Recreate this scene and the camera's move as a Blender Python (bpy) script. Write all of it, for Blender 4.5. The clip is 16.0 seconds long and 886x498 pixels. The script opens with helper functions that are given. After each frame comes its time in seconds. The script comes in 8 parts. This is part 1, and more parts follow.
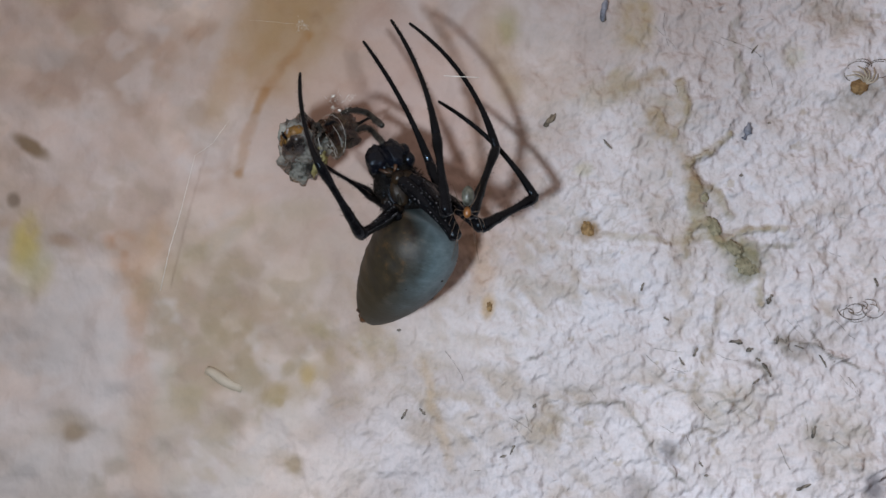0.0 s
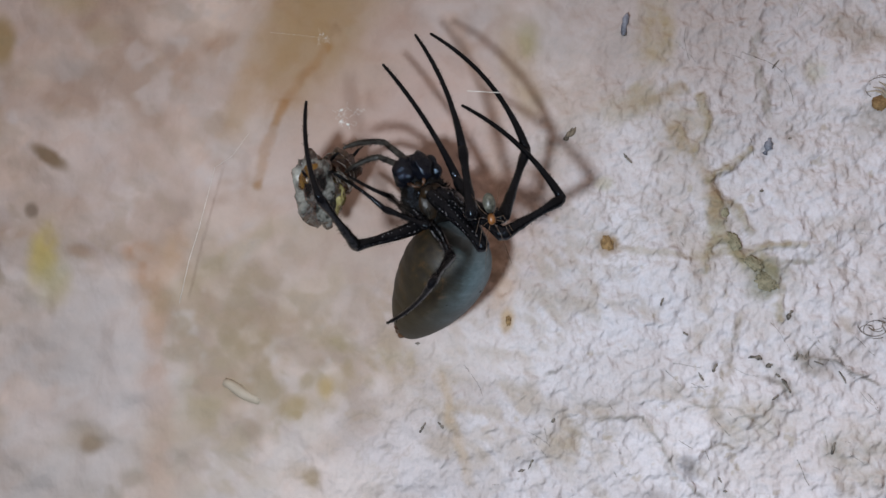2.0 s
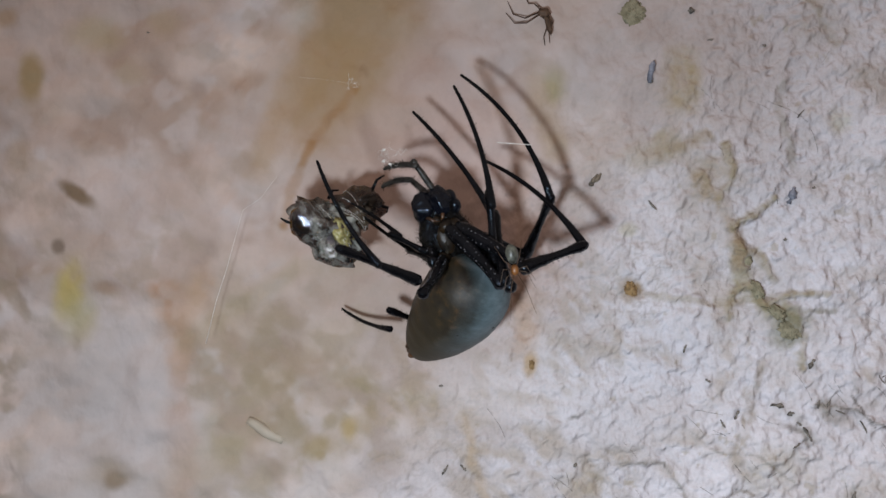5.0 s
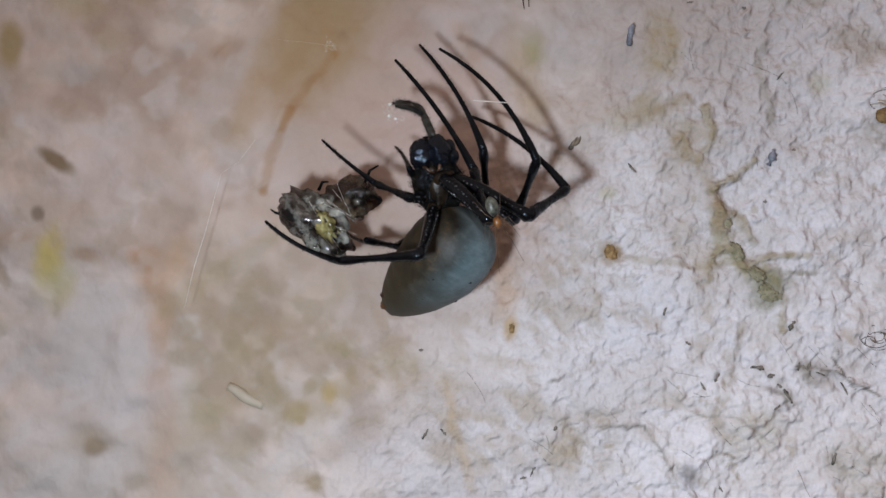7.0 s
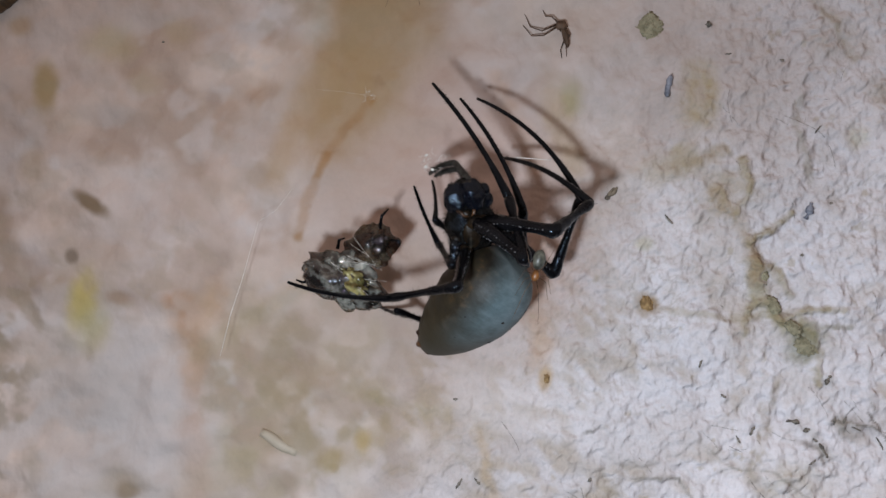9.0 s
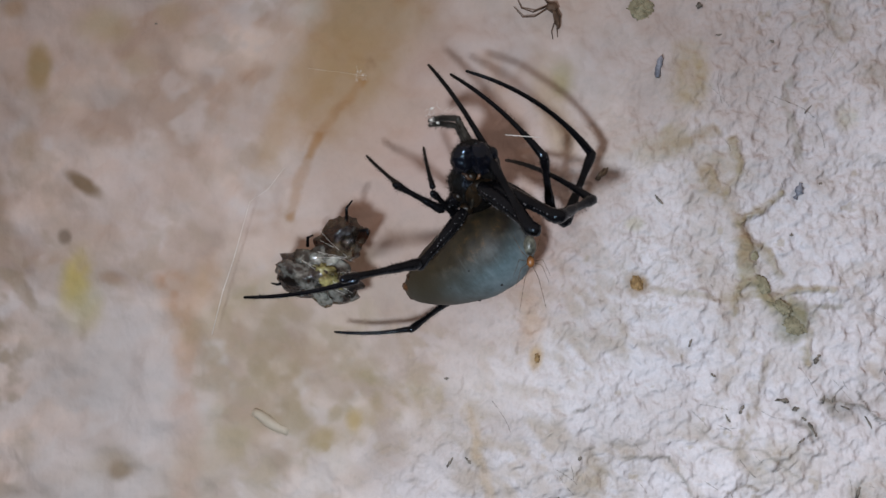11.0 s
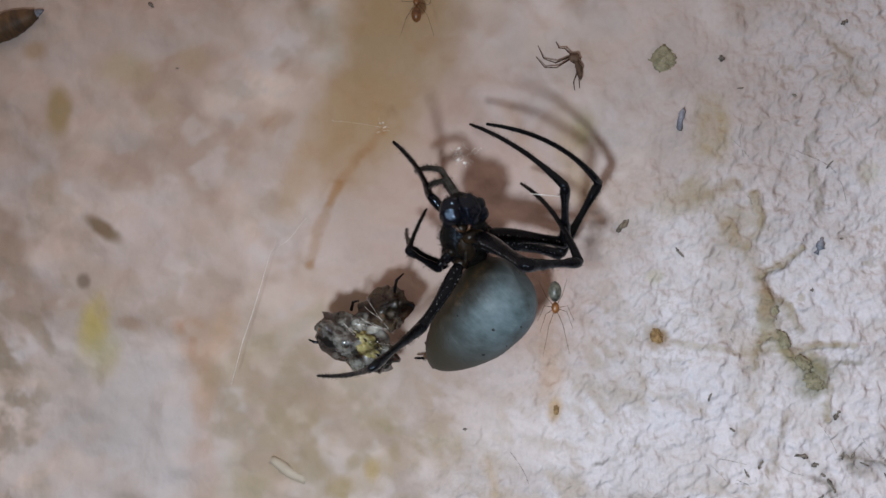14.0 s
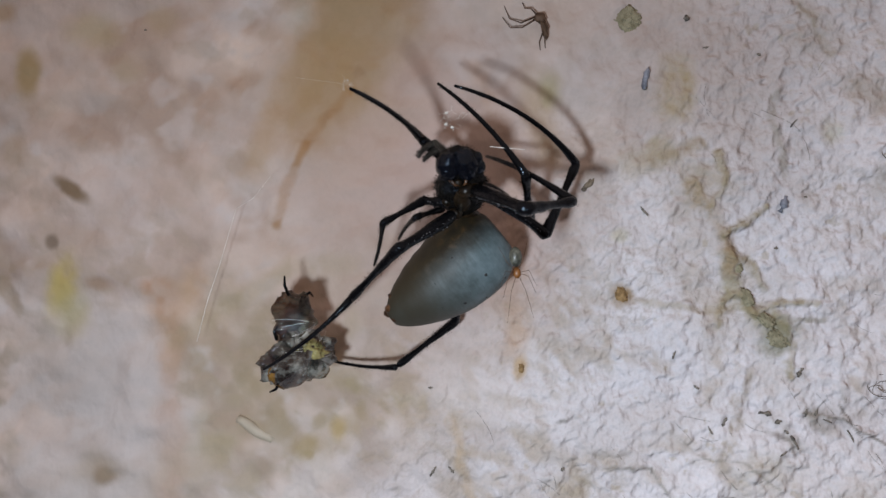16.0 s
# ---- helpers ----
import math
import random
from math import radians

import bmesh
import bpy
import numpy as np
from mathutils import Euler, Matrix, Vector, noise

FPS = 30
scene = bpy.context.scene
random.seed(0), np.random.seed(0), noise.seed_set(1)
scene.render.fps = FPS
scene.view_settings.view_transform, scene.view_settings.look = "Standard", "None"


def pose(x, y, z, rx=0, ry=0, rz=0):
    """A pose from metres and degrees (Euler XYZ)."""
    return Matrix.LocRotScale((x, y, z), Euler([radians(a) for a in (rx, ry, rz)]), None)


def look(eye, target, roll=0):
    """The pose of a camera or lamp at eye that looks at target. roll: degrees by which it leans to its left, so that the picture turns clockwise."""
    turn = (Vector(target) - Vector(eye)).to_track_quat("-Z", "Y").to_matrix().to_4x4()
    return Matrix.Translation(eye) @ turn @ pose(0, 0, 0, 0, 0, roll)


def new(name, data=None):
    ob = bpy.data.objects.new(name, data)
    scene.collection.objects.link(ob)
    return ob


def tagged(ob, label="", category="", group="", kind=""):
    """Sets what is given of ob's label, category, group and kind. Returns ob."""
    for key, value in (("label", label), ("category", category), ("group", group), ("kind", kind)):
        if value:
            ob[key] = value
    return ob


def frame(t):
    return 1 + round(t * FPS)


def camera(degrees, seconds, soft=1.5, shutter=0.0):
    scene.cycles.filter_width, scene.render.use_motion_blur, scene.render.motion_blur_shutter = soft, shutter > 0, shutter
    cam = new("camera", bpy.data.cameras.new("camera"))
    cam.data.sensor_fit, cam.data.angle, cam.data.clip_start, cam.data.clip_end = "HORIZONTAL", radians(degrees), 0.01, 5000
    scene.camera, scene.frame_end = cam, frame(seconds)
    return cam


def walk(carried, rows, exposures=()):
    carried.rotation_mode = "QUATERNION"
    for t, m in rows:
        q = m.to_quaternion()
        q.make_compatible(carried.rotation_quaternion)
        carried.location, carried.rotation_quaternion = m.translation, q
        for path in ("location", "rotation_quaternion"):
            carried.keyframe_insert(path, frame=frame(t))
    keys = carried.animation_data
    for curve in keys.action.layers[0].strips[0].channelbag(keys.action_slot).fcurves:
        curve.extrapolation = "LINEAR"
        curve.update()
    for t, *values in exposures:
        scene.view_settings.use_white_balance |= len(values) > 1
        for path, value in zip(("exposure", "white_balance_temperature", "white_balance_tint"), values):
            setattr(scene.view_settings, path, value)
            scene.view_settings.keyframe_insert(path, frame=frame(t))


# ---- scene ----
PATH = [
    (0, pose(-0.00000, 0.00000, -0.00000, 90, -0.00, 0)), (0.5, pose(-0.00017, 0.00056, 0.00194, 90, -0.16, 0)),
    (1, pose(-0.00274, 0.00015, 0.00400, 90, -0.27, 0)), (1.5, pose(-0.00372, 0.00044, 0.00011, 90, -0.28, 0)),
    (2, pose(-0.00252, 0.00020, 0.00174, 90, -0.33, 0)), (2.5, pose(-0.00335, 0.00056, 0.00057, 90, -0.18, 0)),
    (2.8, pose(-0.00473, 0.00000, 0.00460, 90, 0.00, 0)), (3, pose(-0.00633, 0.00024, 0.00679, 90, -0.26, 0)),
    (3.5, pose(-0.00658, 0.00031, 0.00530, 90, -0.71, 0)), (4, pose(-0.00649, 0.00017, 0.00675, 90, -0.99, 0)),
    (4.2, pose(-0.00659, -0.00008, 0.00768, 90, -1.11, 0)), (6.3, pose(-0.00348, -0.00081, 0.00265, 90, -0.93, 0)),
    (6.5, pose(-0.00323, -0.00033, 0.00124, 90, -0.85, 0)), (7, pose(-0.00310, -0.00035, 0.00271, 90, -0.90, 0)),
    (7.5, pose(-0.00373, -0.00022, 0.00151, 90, -0.88, 0)), (8, pose(-0.00494, -0.00016, 0.00565, 90, -1.22, 0)),
    (8.5, pose(-0.00687, -0.00045, 0.00960, 90, -1.22, 0)), (9, pose(-0.00794, -0.00025, 0.00905, 90, -1.50, 0)),
    (9.2, pose(-0.00684, -0.00036, 0.00925, 90, -1.76, 0)), (11.3, pose(-0.00663, -0.00078, 0.00627, 90, -1.47, 0)),
    (11.5, pose(-0.00627, -0.00065, 0.00780, 90, -1.43, 0)), (12, pose(-0.00659, -0.00078, 0.00943, 90, -1.50, 0)),
    (12.5, pose(-0.00732, -0.00065, 0.00970, 90, -1.86, 0)), (13, pose(-0.00944, -0.00057, 0.00983, 90, -2.07, 0)),
    (13.5, pose(-0.01007, -0.00043, 0.01183, 90, -2.41, 0)), (14, pose(-0.00957, -0.00066, 0.01301, 90, -2.13, 0)),
    (14.5, pose(-0.01020, -0.00057, 0.01446, 90, -2.25, 0)), (15, pose(-0.01067, -0.00059, 0.01435, 90, -2.24, 0)),
    (15.5, pose(-0.00782, -0.00076, 0.01019, 90, -2.25, 0)), (16, pose(-0.00483, -0.00107, 0.00775, 90, -2.14, 0))]
cam = camera(50.0, 16.0, soft=1.5)
walk(cam, PATH, [(0, -0.10), (1, -0.16), (2, -0.04), (2.5, -0.10), (3, -0.03), (3.5, -0.12), (4, -0.13), (6.5, -0.14), (7, -0.05), (7.5, -0.08), (8.5, 0.0), (9, -0.07), (11.5, -0.05), (14, -0.02), (15, -0.07), (15.5, -0.17), (16, -0.09)])

# ---- light: a small white torch beside the lens, and a dim warm glow of the night all round ----
world = bpy.data.worlds.new("night")
scene.world = world
world.use_nodes = True
world.node_tree.nodes["Background"].inputs[0].default_value = (1.0, 0.76, 0.66, 1)
world.node_tree.nodes["Background"].inputs[1].default_value = 0.46
torch = new("torch_light", bpy.data.lights.new("torch_light", "AREA"))
torch.data.shape, torch.data.size, torch.data.energy = "DISK", 0.009, 0.093
torch.data.color = (0.84, 0.945, 1.06)
torch.data.spread = radians(150)
torch.matrix_world = look((-0.025, 0.004, -0.012), (0.030, 0.125, -0.022))


# ---- materials ----
def shader(name, rough=0.6, metal=0.0, spec=0.5):
    m = bpy.data.materials.new(name)
    m.use_nodes = True
    b = m.node_tree.nodes["Principled BSDF"]
    b.inputs["Roughness"].default_value = rough
    b.inputs["Metallic"].default_value = metal
    b.inputs["Specular IOR Level"].default_value = spec
    return m, m.node_tree.nodes, m.node_tree.links, b


def noise_node(nodes, links, scale, detail=4.0, rough=0.6, stretch=None):
    n = nodes.new("ShaderNodeTexNoise")
    n.inputs["Scale"].default_value = scale
    n.inputs["Detail"].default_value = detail
    n.inputs["Roughness"].default_value = rough
    c = nodes.new("ShaderNodeTexCoord")
    if stretch:
        mp = nodes.new("ShaderNodeMapping")
        mp.inputs["Scale"].default_value = stretch
        links.new(c.outputs["Object"], mp.inputs["Vector"])
        links.new(mp.outputs["Vector"], n.inputs["Vector"])
    else:
        links.new(c.outputs["Object"], n.inputs["Vector"])
    return n


def ramp(nodes, links, source, stops):
    r = nodes.new("ShaderNodeValToRGB")
    while len(r.color_ramp.elements) < len(stops):
        r.color_ramp.elements.new(0.5)
    for e, (p, c) in zip(r.color_ramp.elements, stops):
        e.position, e.color = p, (*c, 1)
    links.new(source, r.inputs["Fac"])
    return r


def bump(nodes, links, b, source, strength, distance):
    k = nodes.new("ShaderNodeBump")
    k.inputs["Strength"].default_value = strength
    k.inputs["Distance"].default_value = distance
    links.new(source, k.inputs["Height"])
    links.new(k.outputs["Normal"], b.inputs["Normal"])


def mottled(name, dark, light, scale, rough=0.5, relief=0.3, depth=0.0001, spec=0.5, stretch=None, lo=0.35, hi=0.65):
    """A surface that wavers between two colours, with a fine relief."""
    m, nodes, links, b = shader(name, rough, 0.0, spec)
    n = noise_node(nodes, links, scale, stretch=stretch)
    r = ramp(nodes, links, n.outputs["Fac"], ((lo, dark), (hi, light)))
    links.new(r.outputs["Color"], b.inputs["Base Color"])
    if relief:
        f = noise_node(nodes, links, scale * 3.1, stretch=stretch)
        bump(nodes, links, b, f.outputs["Fac"], relief, depth)
    return m


def plaster_material():
    m, nodes, links, b = shader("stained_plaster", 0.85, 0.0, 0.25)
    a = nodes.new("ShaderNodeAttribute")
    a.attribute_name = "stain_shade"
    n = noise_node(nodes, links, 1400.0, 6.0, 0.7)
    r = ramp(nodes, links, n.outputs["Fac"], ((0.28, (0.86, 0.85, 0.84)), (0.5, (1.0, 1.0, 1.0)), (0.72, (1.05, 1.05, 1.05))))
    mix = nodes.new("ShaderNodeMix")
    mix.data_type, mix.blend_type = "RGBA", "MULTIPLY"
    links.new(a.outputs["Alpha"], mix.inputs[0])
    links.new(a.outputs["Color"], mix.inputs[6])
    links.new(r.outputs["Color"], mix.inputs[7])
    links.new(mix.outputs[2], b.inputs["Base Color"])
    f = noise_node(nodes, links, 760.0, 1.6, 0.5, stretch=(1.0, 1.0, 0.8))
    k = nodes.new("ShaderNodeBump")
    k.inputs["Distance"].default_value = 0.0010
    links.new(f.outputs["Fac"], k.inputs["Height"])
    links.new(a.outputs["Alpha"], k.inputs["Strength"])
    links.new(k.outputs["Normal"], b.inputs["Normal"])
    return m


def abdomen_material():
    """Grey-green skin, fine cross wrinkles, brown belly stripe and tail end."""
    m, nodes, links, b = shader("abdomen_skin", 0.56, 0.0, 0.42)
    b.inputs["Subsurface Weight"].default_value = 0.0
    n = noise_node(nodes, links, 260.0, 5.0, 0.6)
    comb = noise_node(nodes, links, 3200.0, 3.0, 0.6, stretch=(1.0, 0.22, 0.22))
    blend = nodes.new("ShaderNodeMix")
    blend.data_type = "FLOAT"
    blend.inputs[0].default_value = 0.20
    links.new(n.outputs["Fac"], blend.inputs[2])
    links.new(comb.outputs["Fac"], blend.inputs[3])
    grey = ramp(nodes, links, blend.outputs[0], ((0.34, (0.036, 0.052, 0.055)), (0.5, (0.082, 0.122, 0.136)), (0.66, (0.145, 0.200, 0.224))))
    d = noise_node(nodes, links, 420.0, 5.0, 0.7)
    brown = ramp(nodes, links, d.outputs["Fac"], ((0.36, (0.006, 0.005, 0.004)), (0.55, (0.022, 0.016, 0.007)), (0.68, (0.075, 0.038, 0.012))))
    c = nodes.new("ShaderNodeTexCoord")
    s = nodes.new("ShaderNodeSeparateXYZ")
    links.new(c.outputs["Object"], s.inputs[0])
    w = nodes.new("ShaderNodeMath")
    w.operation = "MULTIPLY_ADD"
    w.inputs[1].default_value, w.inputs[2].default_value = 0.0022, -0.0011
    links.new(d.outputs["Fac"], w.inputs[0])
    z = nodes.new("ShaderNodeMath")
    links.new(s.outputs["Z"], z.inputs[0])
    links.new(w.outputs[0], z.inputs[1])
    belly = nodes.new("ShaderNodeMapRange")
    belly.inputs["From Min"].default_value, belly.inputs["From Max"].default_value = -0.0001, -0.0030
    links.new(z.outputs[0], belly.inputs["Value"])
    mix = nodes.new("ShaderNodeMix")
    mix.data_type = "RGBA"
    links.new(belly.outputs["Result"], mix.inputs[0])
    links.new(grey.outputs["Color"], mix.inputs[6])
    links.new(brown.outputs["Color"], mix.inputs[7])
    tail = nodes.new("ShaderNodeMapRange")
    tail.inputs["From Min"].default_value, tail.inputs["From Max"].default_value = 0.003, 0.0125
    tail.inputs["To Max"].default_value = 0.9
    links.new(s.outputs["X"], tail.inputs["Value"])
    end = nodes.new("ShaderNodeMix")
    end.data_type = "RGBA"
    end.inputs[7].default_value = (0.030, 0.023, 0.011, 1)
    links.new(tail.outputs["Result"], end.inputs[0])
    links.new(mix.outputs[2], end.inputs[6])
    links.new(end.outputs[2], b.inputs["Base Color"])
    f = noise_node(nodes, links, 3000.0, 3.0, 0.5, stretch=(1.0, 0.30, 0.30))
    bump(nodes, links, b, f.outputs["Fac"], 0.35, 0.00010)
    return m


PLASTER = plaster_material()
ABDOMEN = abdomen_material()
BLACK = mottled("black_cuticle", (0.0015, 0.0015, 0.002), (0.005, 0.005, 0.006), 330, 0.13, 0.6, 0.00022, 0.20)
CARAPACE = mottled("hairy_black_cuticle", (0.0015, 0.0015, 0.002), (0.008, 0.007, 0.006), 600, 0.18, 0.9, 0.0003, 0.15)
GLOSS = mottled("glossy_blue_black_cuticle", (0.002, 0.002, 0.003), (0.004, 0.005, 0.009), 500, 0.13, 0.6, 0.00025, 0.36)
COXA = mottled("brown_black_cuticle", (0.002, 0.002, 0.002), (0.022, 0.013, 0.006), 450, 0.36, 0.5, 0.00015, 0.22)
for cuticle in (BLACK, CARAPACE, GLOSS):
    cuticle.node_tree.nodes["Principled BSDF"].inputs["Specular Tint"].default_value = (0.66, 0.82, 1.0, 1)
PALE_MARK = mottled("pale_sternum", (0.006, 0.005, 0.004), (0.06, 0.05, 0.034), 900, 0.8, 0.3, 0.00008, 0.15)
# black spine roots given a paler base colour in place of glints
SPINE = mottled("spine_painted_glint", (0.015, 0.015, 0.017), (0.11, 0.11, 0.12), 1400, 0.25, 0.0, spec=0.9)
PALP = mottled("grey_haired_palp", (0.002, 0.002, 0.002), (0.045, 0.043, 0.038), 1500, 0.35, 0.6, 0.0001, 0.25)
TAIL = mottled("brown_spinneret", (0.02, 0.009, 0.005), (0.11, 0.05, 0.02), 700, 0.4, 0.4, 0.0001)
DOT = mottled("black_dot", (0.004, 0.004, 0.004), (0.01, 0.01, 0.01), 900, 0.5, 0.0)
HUSK = mottled("dark_wrapped_husk", (0.006, 0.005, 0.004), (0.16, 0.13, 0.085), 380, 0.11, 0.8, 0.0004, 0.8, lo=0.45, hi=0.75)
LOBE = mottled("silk_grey_body", (0.012, 0.012, 0.012), (0.40, 0.41, 0.37), 420, 0.09, 0.45, 0.0003, 1.0, lo=0.45, hi=0.72)
YELLOW = mottled("yellow_green_skin", (0.12, 0.11, 0.04), (0.62, 0.56, 0.24), 500, 0.22, 0.6, 0.0002)
AMBER = mottled("amber_brown_skin", (0.03, 0.014, 0.005), (0.30, 0.17, 0.045), 450, 0.22, 0.7, 0.0002)
WING = mottled("crumpled_wing", (0.025, 0.028, 0.027), (0.62, 0.65, 0.60), 360, 0.08, 0.5, 0.0003, 1.0, lo=0.44, hi=0.72)


def see_through(material, share, colour):
    """Lets a share of the light pass, tinted: thin skins, wings and silk."""
    nodes, links = material.node_tree.nodes, material.node_tree.links
    t, mix = nodes.new("ShaderNodeBsdfTransparent"), nodes.new("ShaderNodeMixShader")
    t.inputs["Color"].default_value = (*colour, 1)
    mix.inputs[0].default_value = share
    links.new(nodes["Principled BSDF"].outputs[0], mix.inputs[1])
    links.new(t.outputs[0], mix.inputs[2])
    links.new(mix.outputs[0], nodes["Material Output"].inputs["Surface"])


see_through(HUSK, 0.20, (1.0, 0.52, 0.16))
see_through(LOBE, 0.15, (1.0, 0.56, 0.20))
see_through(WING, 0.30, (1.0, 0.78, 0.46))
see_through(AMBER, 0.22, (1.0, 0.50, 0.14))
see_through(YELLOW, 0.30, (1.0, 0.62, 0.20))
SILK = mottled("white_silk", (0.62, 0.60, 0.56), (0.85, 0.83, 0.79), 900, 0.35, 0.0, spec=0.8)
ORANGE = mottled("orange_cuticle", (0.06, 0.022, 0.006), (0.20, 0.078, 0.018), 900, 0.4, 0.2, 0.00005)
GREYGREEN = mottled("grey_mottled_cuticle", (0.012, 0.013, 0.011), (0.12, 0.125, 0.10), 1500, 0.4, 0.3, 0.00006)
THIN_LEG = mottled("thin_tan_leg", (0.045, 0.026, 0.015), (0.12, 0.075, 0.045), 900, 0.5, 0.0)
SPECK = mottled("dark_speck", (0.045, 0.042, 0.038), (0.24, 0.215, 0.18), 2200, 0.6, 0.5, 0.0001)
SLATE = mottled("slate_blue_husk", (0.10, 0.115, 0.15), (0.27, 0.29, 0.35), 1200, 0.55, 0.4, 0.0001)
MOSS = mottled("olive_moss", (0.17, 0.155, 0.095), (0.35, 0.325, 0.225), 900, 0.9, 0.6, 0.0003)
RUST = mottled("rust_brown_grit", (0.17, 0.10, 0.04), (0.42, 0.28, 0.13), 1100, 0.85, 0.8, 0.0003)
STRAW = mottled("pale_straw", (0.40, 0.35, 0.27), (0.48, 0.43, 0.35), 700, 0.7, 0.4, 0.0001, stretch=(0.3, 1, 1))
FIBRE = mottled("brown_fibre", (0.05, 0.042, 0.034), (0.22, 0.18, 0.13), 900, 0.7, 0.0)
BROWN_BUG = mottled("brown_bristly_skin", (0.02, 0.012, 0.006), (0.11, 0.06, 0.025), 900, 0.6, 0.6, 0.0002, stretch=(1.0, 0.3, 0.3))
EARTH = mottled("dark_earth", (0.03, 0.024, 0.017), (0.10, 0.08, 0.06), 30, 0.95, 0.6, 0.01)


# ---- mesh helpers ----
def part(name, bm, material, parent=None, label="", smooth=True):
    me = bpy.data.meshes.new(name)
    for f in bm.faces:
        f.smooth = smooth
    bm.to_mesh(me)
    bm.free()
    me.materials.append(material)
    ob = new(name, me)
    if parent:
        ob.parent = parent
    if label:
        tagged(ob, label)
    return ob


def thing(name, label, category, m=None, group="", kind=""):
    ob = new(name)
    ob.empty_display_size = 0.002
    if m is not None:
        ob.matrix_basis = m
    return tagged(ob, label, category, group, kind)


def frame_at(p, q, side):
    x = (q - p).normalized()
    y = Vector(side) - x * x.dot(Vector(side))
    if y.length < 1e-6:
        y = Vector((0.3, 0.2, 1)) - x * x.dot(Vector((0.3, 0.2, 1)))
    y.normalize()
    return x, y, x.cross(y)


def tube(bm, points, radii, sides=8, side=(0, 1, 0), caps=True):
    """A round tube through the points, one radius each."""
    points = [Vector(p) for p in points]
    rings = []
    for i, p in enumerate(points):
        a, b = points[max(i - 1, 0)], points[min(i + 1, len(points) - 1)]
        _, y, z = frame_at(a, b, side)
        r = radii[i]
        rings.append([bm.verts.new(p + r * (math.cos(k * math.tau / sides) * y + math.sin(k * math.tau / sides) * z)) for k in range(sides)])
    for u, v in zip(rings, rings[1:]):
        for k in range(sides):
            bm.faces.new((u[k], u[(k + 1) % sides], v[(k + 1) % sides], v[k]))
    if caps:
        bm.faces.new(rings[0][::-1])
        bm.faces.new(rings[-1])
    return bm


def bristle(bm, root, tip, r):
    """One stiff hair: a three-sided spike."""
    root, tip = Vector(root), Vector(tip)
    _, y, z = frame_at(root, tip, (0.31, 0.87, 0.4))
    base = [bm.verts.new(root + r * (math.cos(k * 2.094) * y + math.sin(k * 2.094) * z)) for k in range(3)]
    top = bm.verts.new(tip)
    for k in range(3):
        bm.faces.new((base[k], base[(k + 1) % 3], top))


def lump(bm, m, seed, rough=0.12, scale=1.6, cuts=3):
    """An uneven ball under the matrix m."""
    made = bmesh.ops.create_icosphere(bm, subdivisions=cuts, radius=1)["verts"]
    off = Vector((seed * 7.13, seed * 3.7, seed * 1.9))
    for v in made:
        n = noise.fractal(v.co * scale + off, 1.0, 2.0, 4)
        v.co = m @ (v.co * (1 + rough * n))
    return made


def sized(x, y, z, a, b, c, rx=0, ry=0, rz=0):
    """A pose in millimetres with three half axes in millimetres."""
    return pose(x / 1000, y / 1000, z / 1000, rx, ry, rz) @ Matrix.Diagonal((a / 1000, b / 1000, c / 1000, 1))


# ---- the wall: a stained plaster face with real relief ----
def value_noise(x, z, cell, seed):
    rng = np.random.RandomState(seed)
    table = rng.rand(257, 257)
    u, v = x / cell + 100.37, z / cell + 100.61
    i, j = np.floor(u).astype(int), np.floor(v).astype(int)
    fu, fv = u - i, v - j
    fu, fv = fu * fu * (3 - 2 * fu), fv * fv * (3 - 2 * fv)
    i, j = i % 256, j % 256
    a = table[i, j] * (1 - fu) + table[i + 1, j] * fu
    b = table[i, j + 1] * (1 - fu) + table[i + 1, j + 1] * fu
    return a * (1 - fv) + b * fv


def clouds(x, z, cell, seed, octaves=4, gain=0.55):
    total, most, amp = 0.0, 0.0, 1.0
    for k in range(octaves):
        total = total + amp * value_noise(x, z, cell / 2**k, seed + 11 * k)
        most, amp = most + amp, amp * gain
    return total / most


def step(lo, hi, v):
    u = np.clip((v - lo) / (hi - lo), 0, 1)
    return u * u * (3 - 2 * u)


WALL_Y = 125.0
# the wall stands aslant: it falls back towards one side and towards the top
SLANT_X, SLANT_Z = -0.09, 0.07


def leaned(x, z, out):
    """A place on the slanting wall, in millimetres, for a place on the wall's map, raised from the face."""
    cx, cz = np.clip(x, -110, 100), np.clip(z, -70, 90)
    s = 1 / (1 - (SLANT_X * cx + SLANT_Z * cz) / WALL_Y)
    px, pz = x + cx * (s - 1), z + cz * (s - 1)
    return px, WALL_Y + SLANT_X * px + SLANT_Z * pz - out, pz


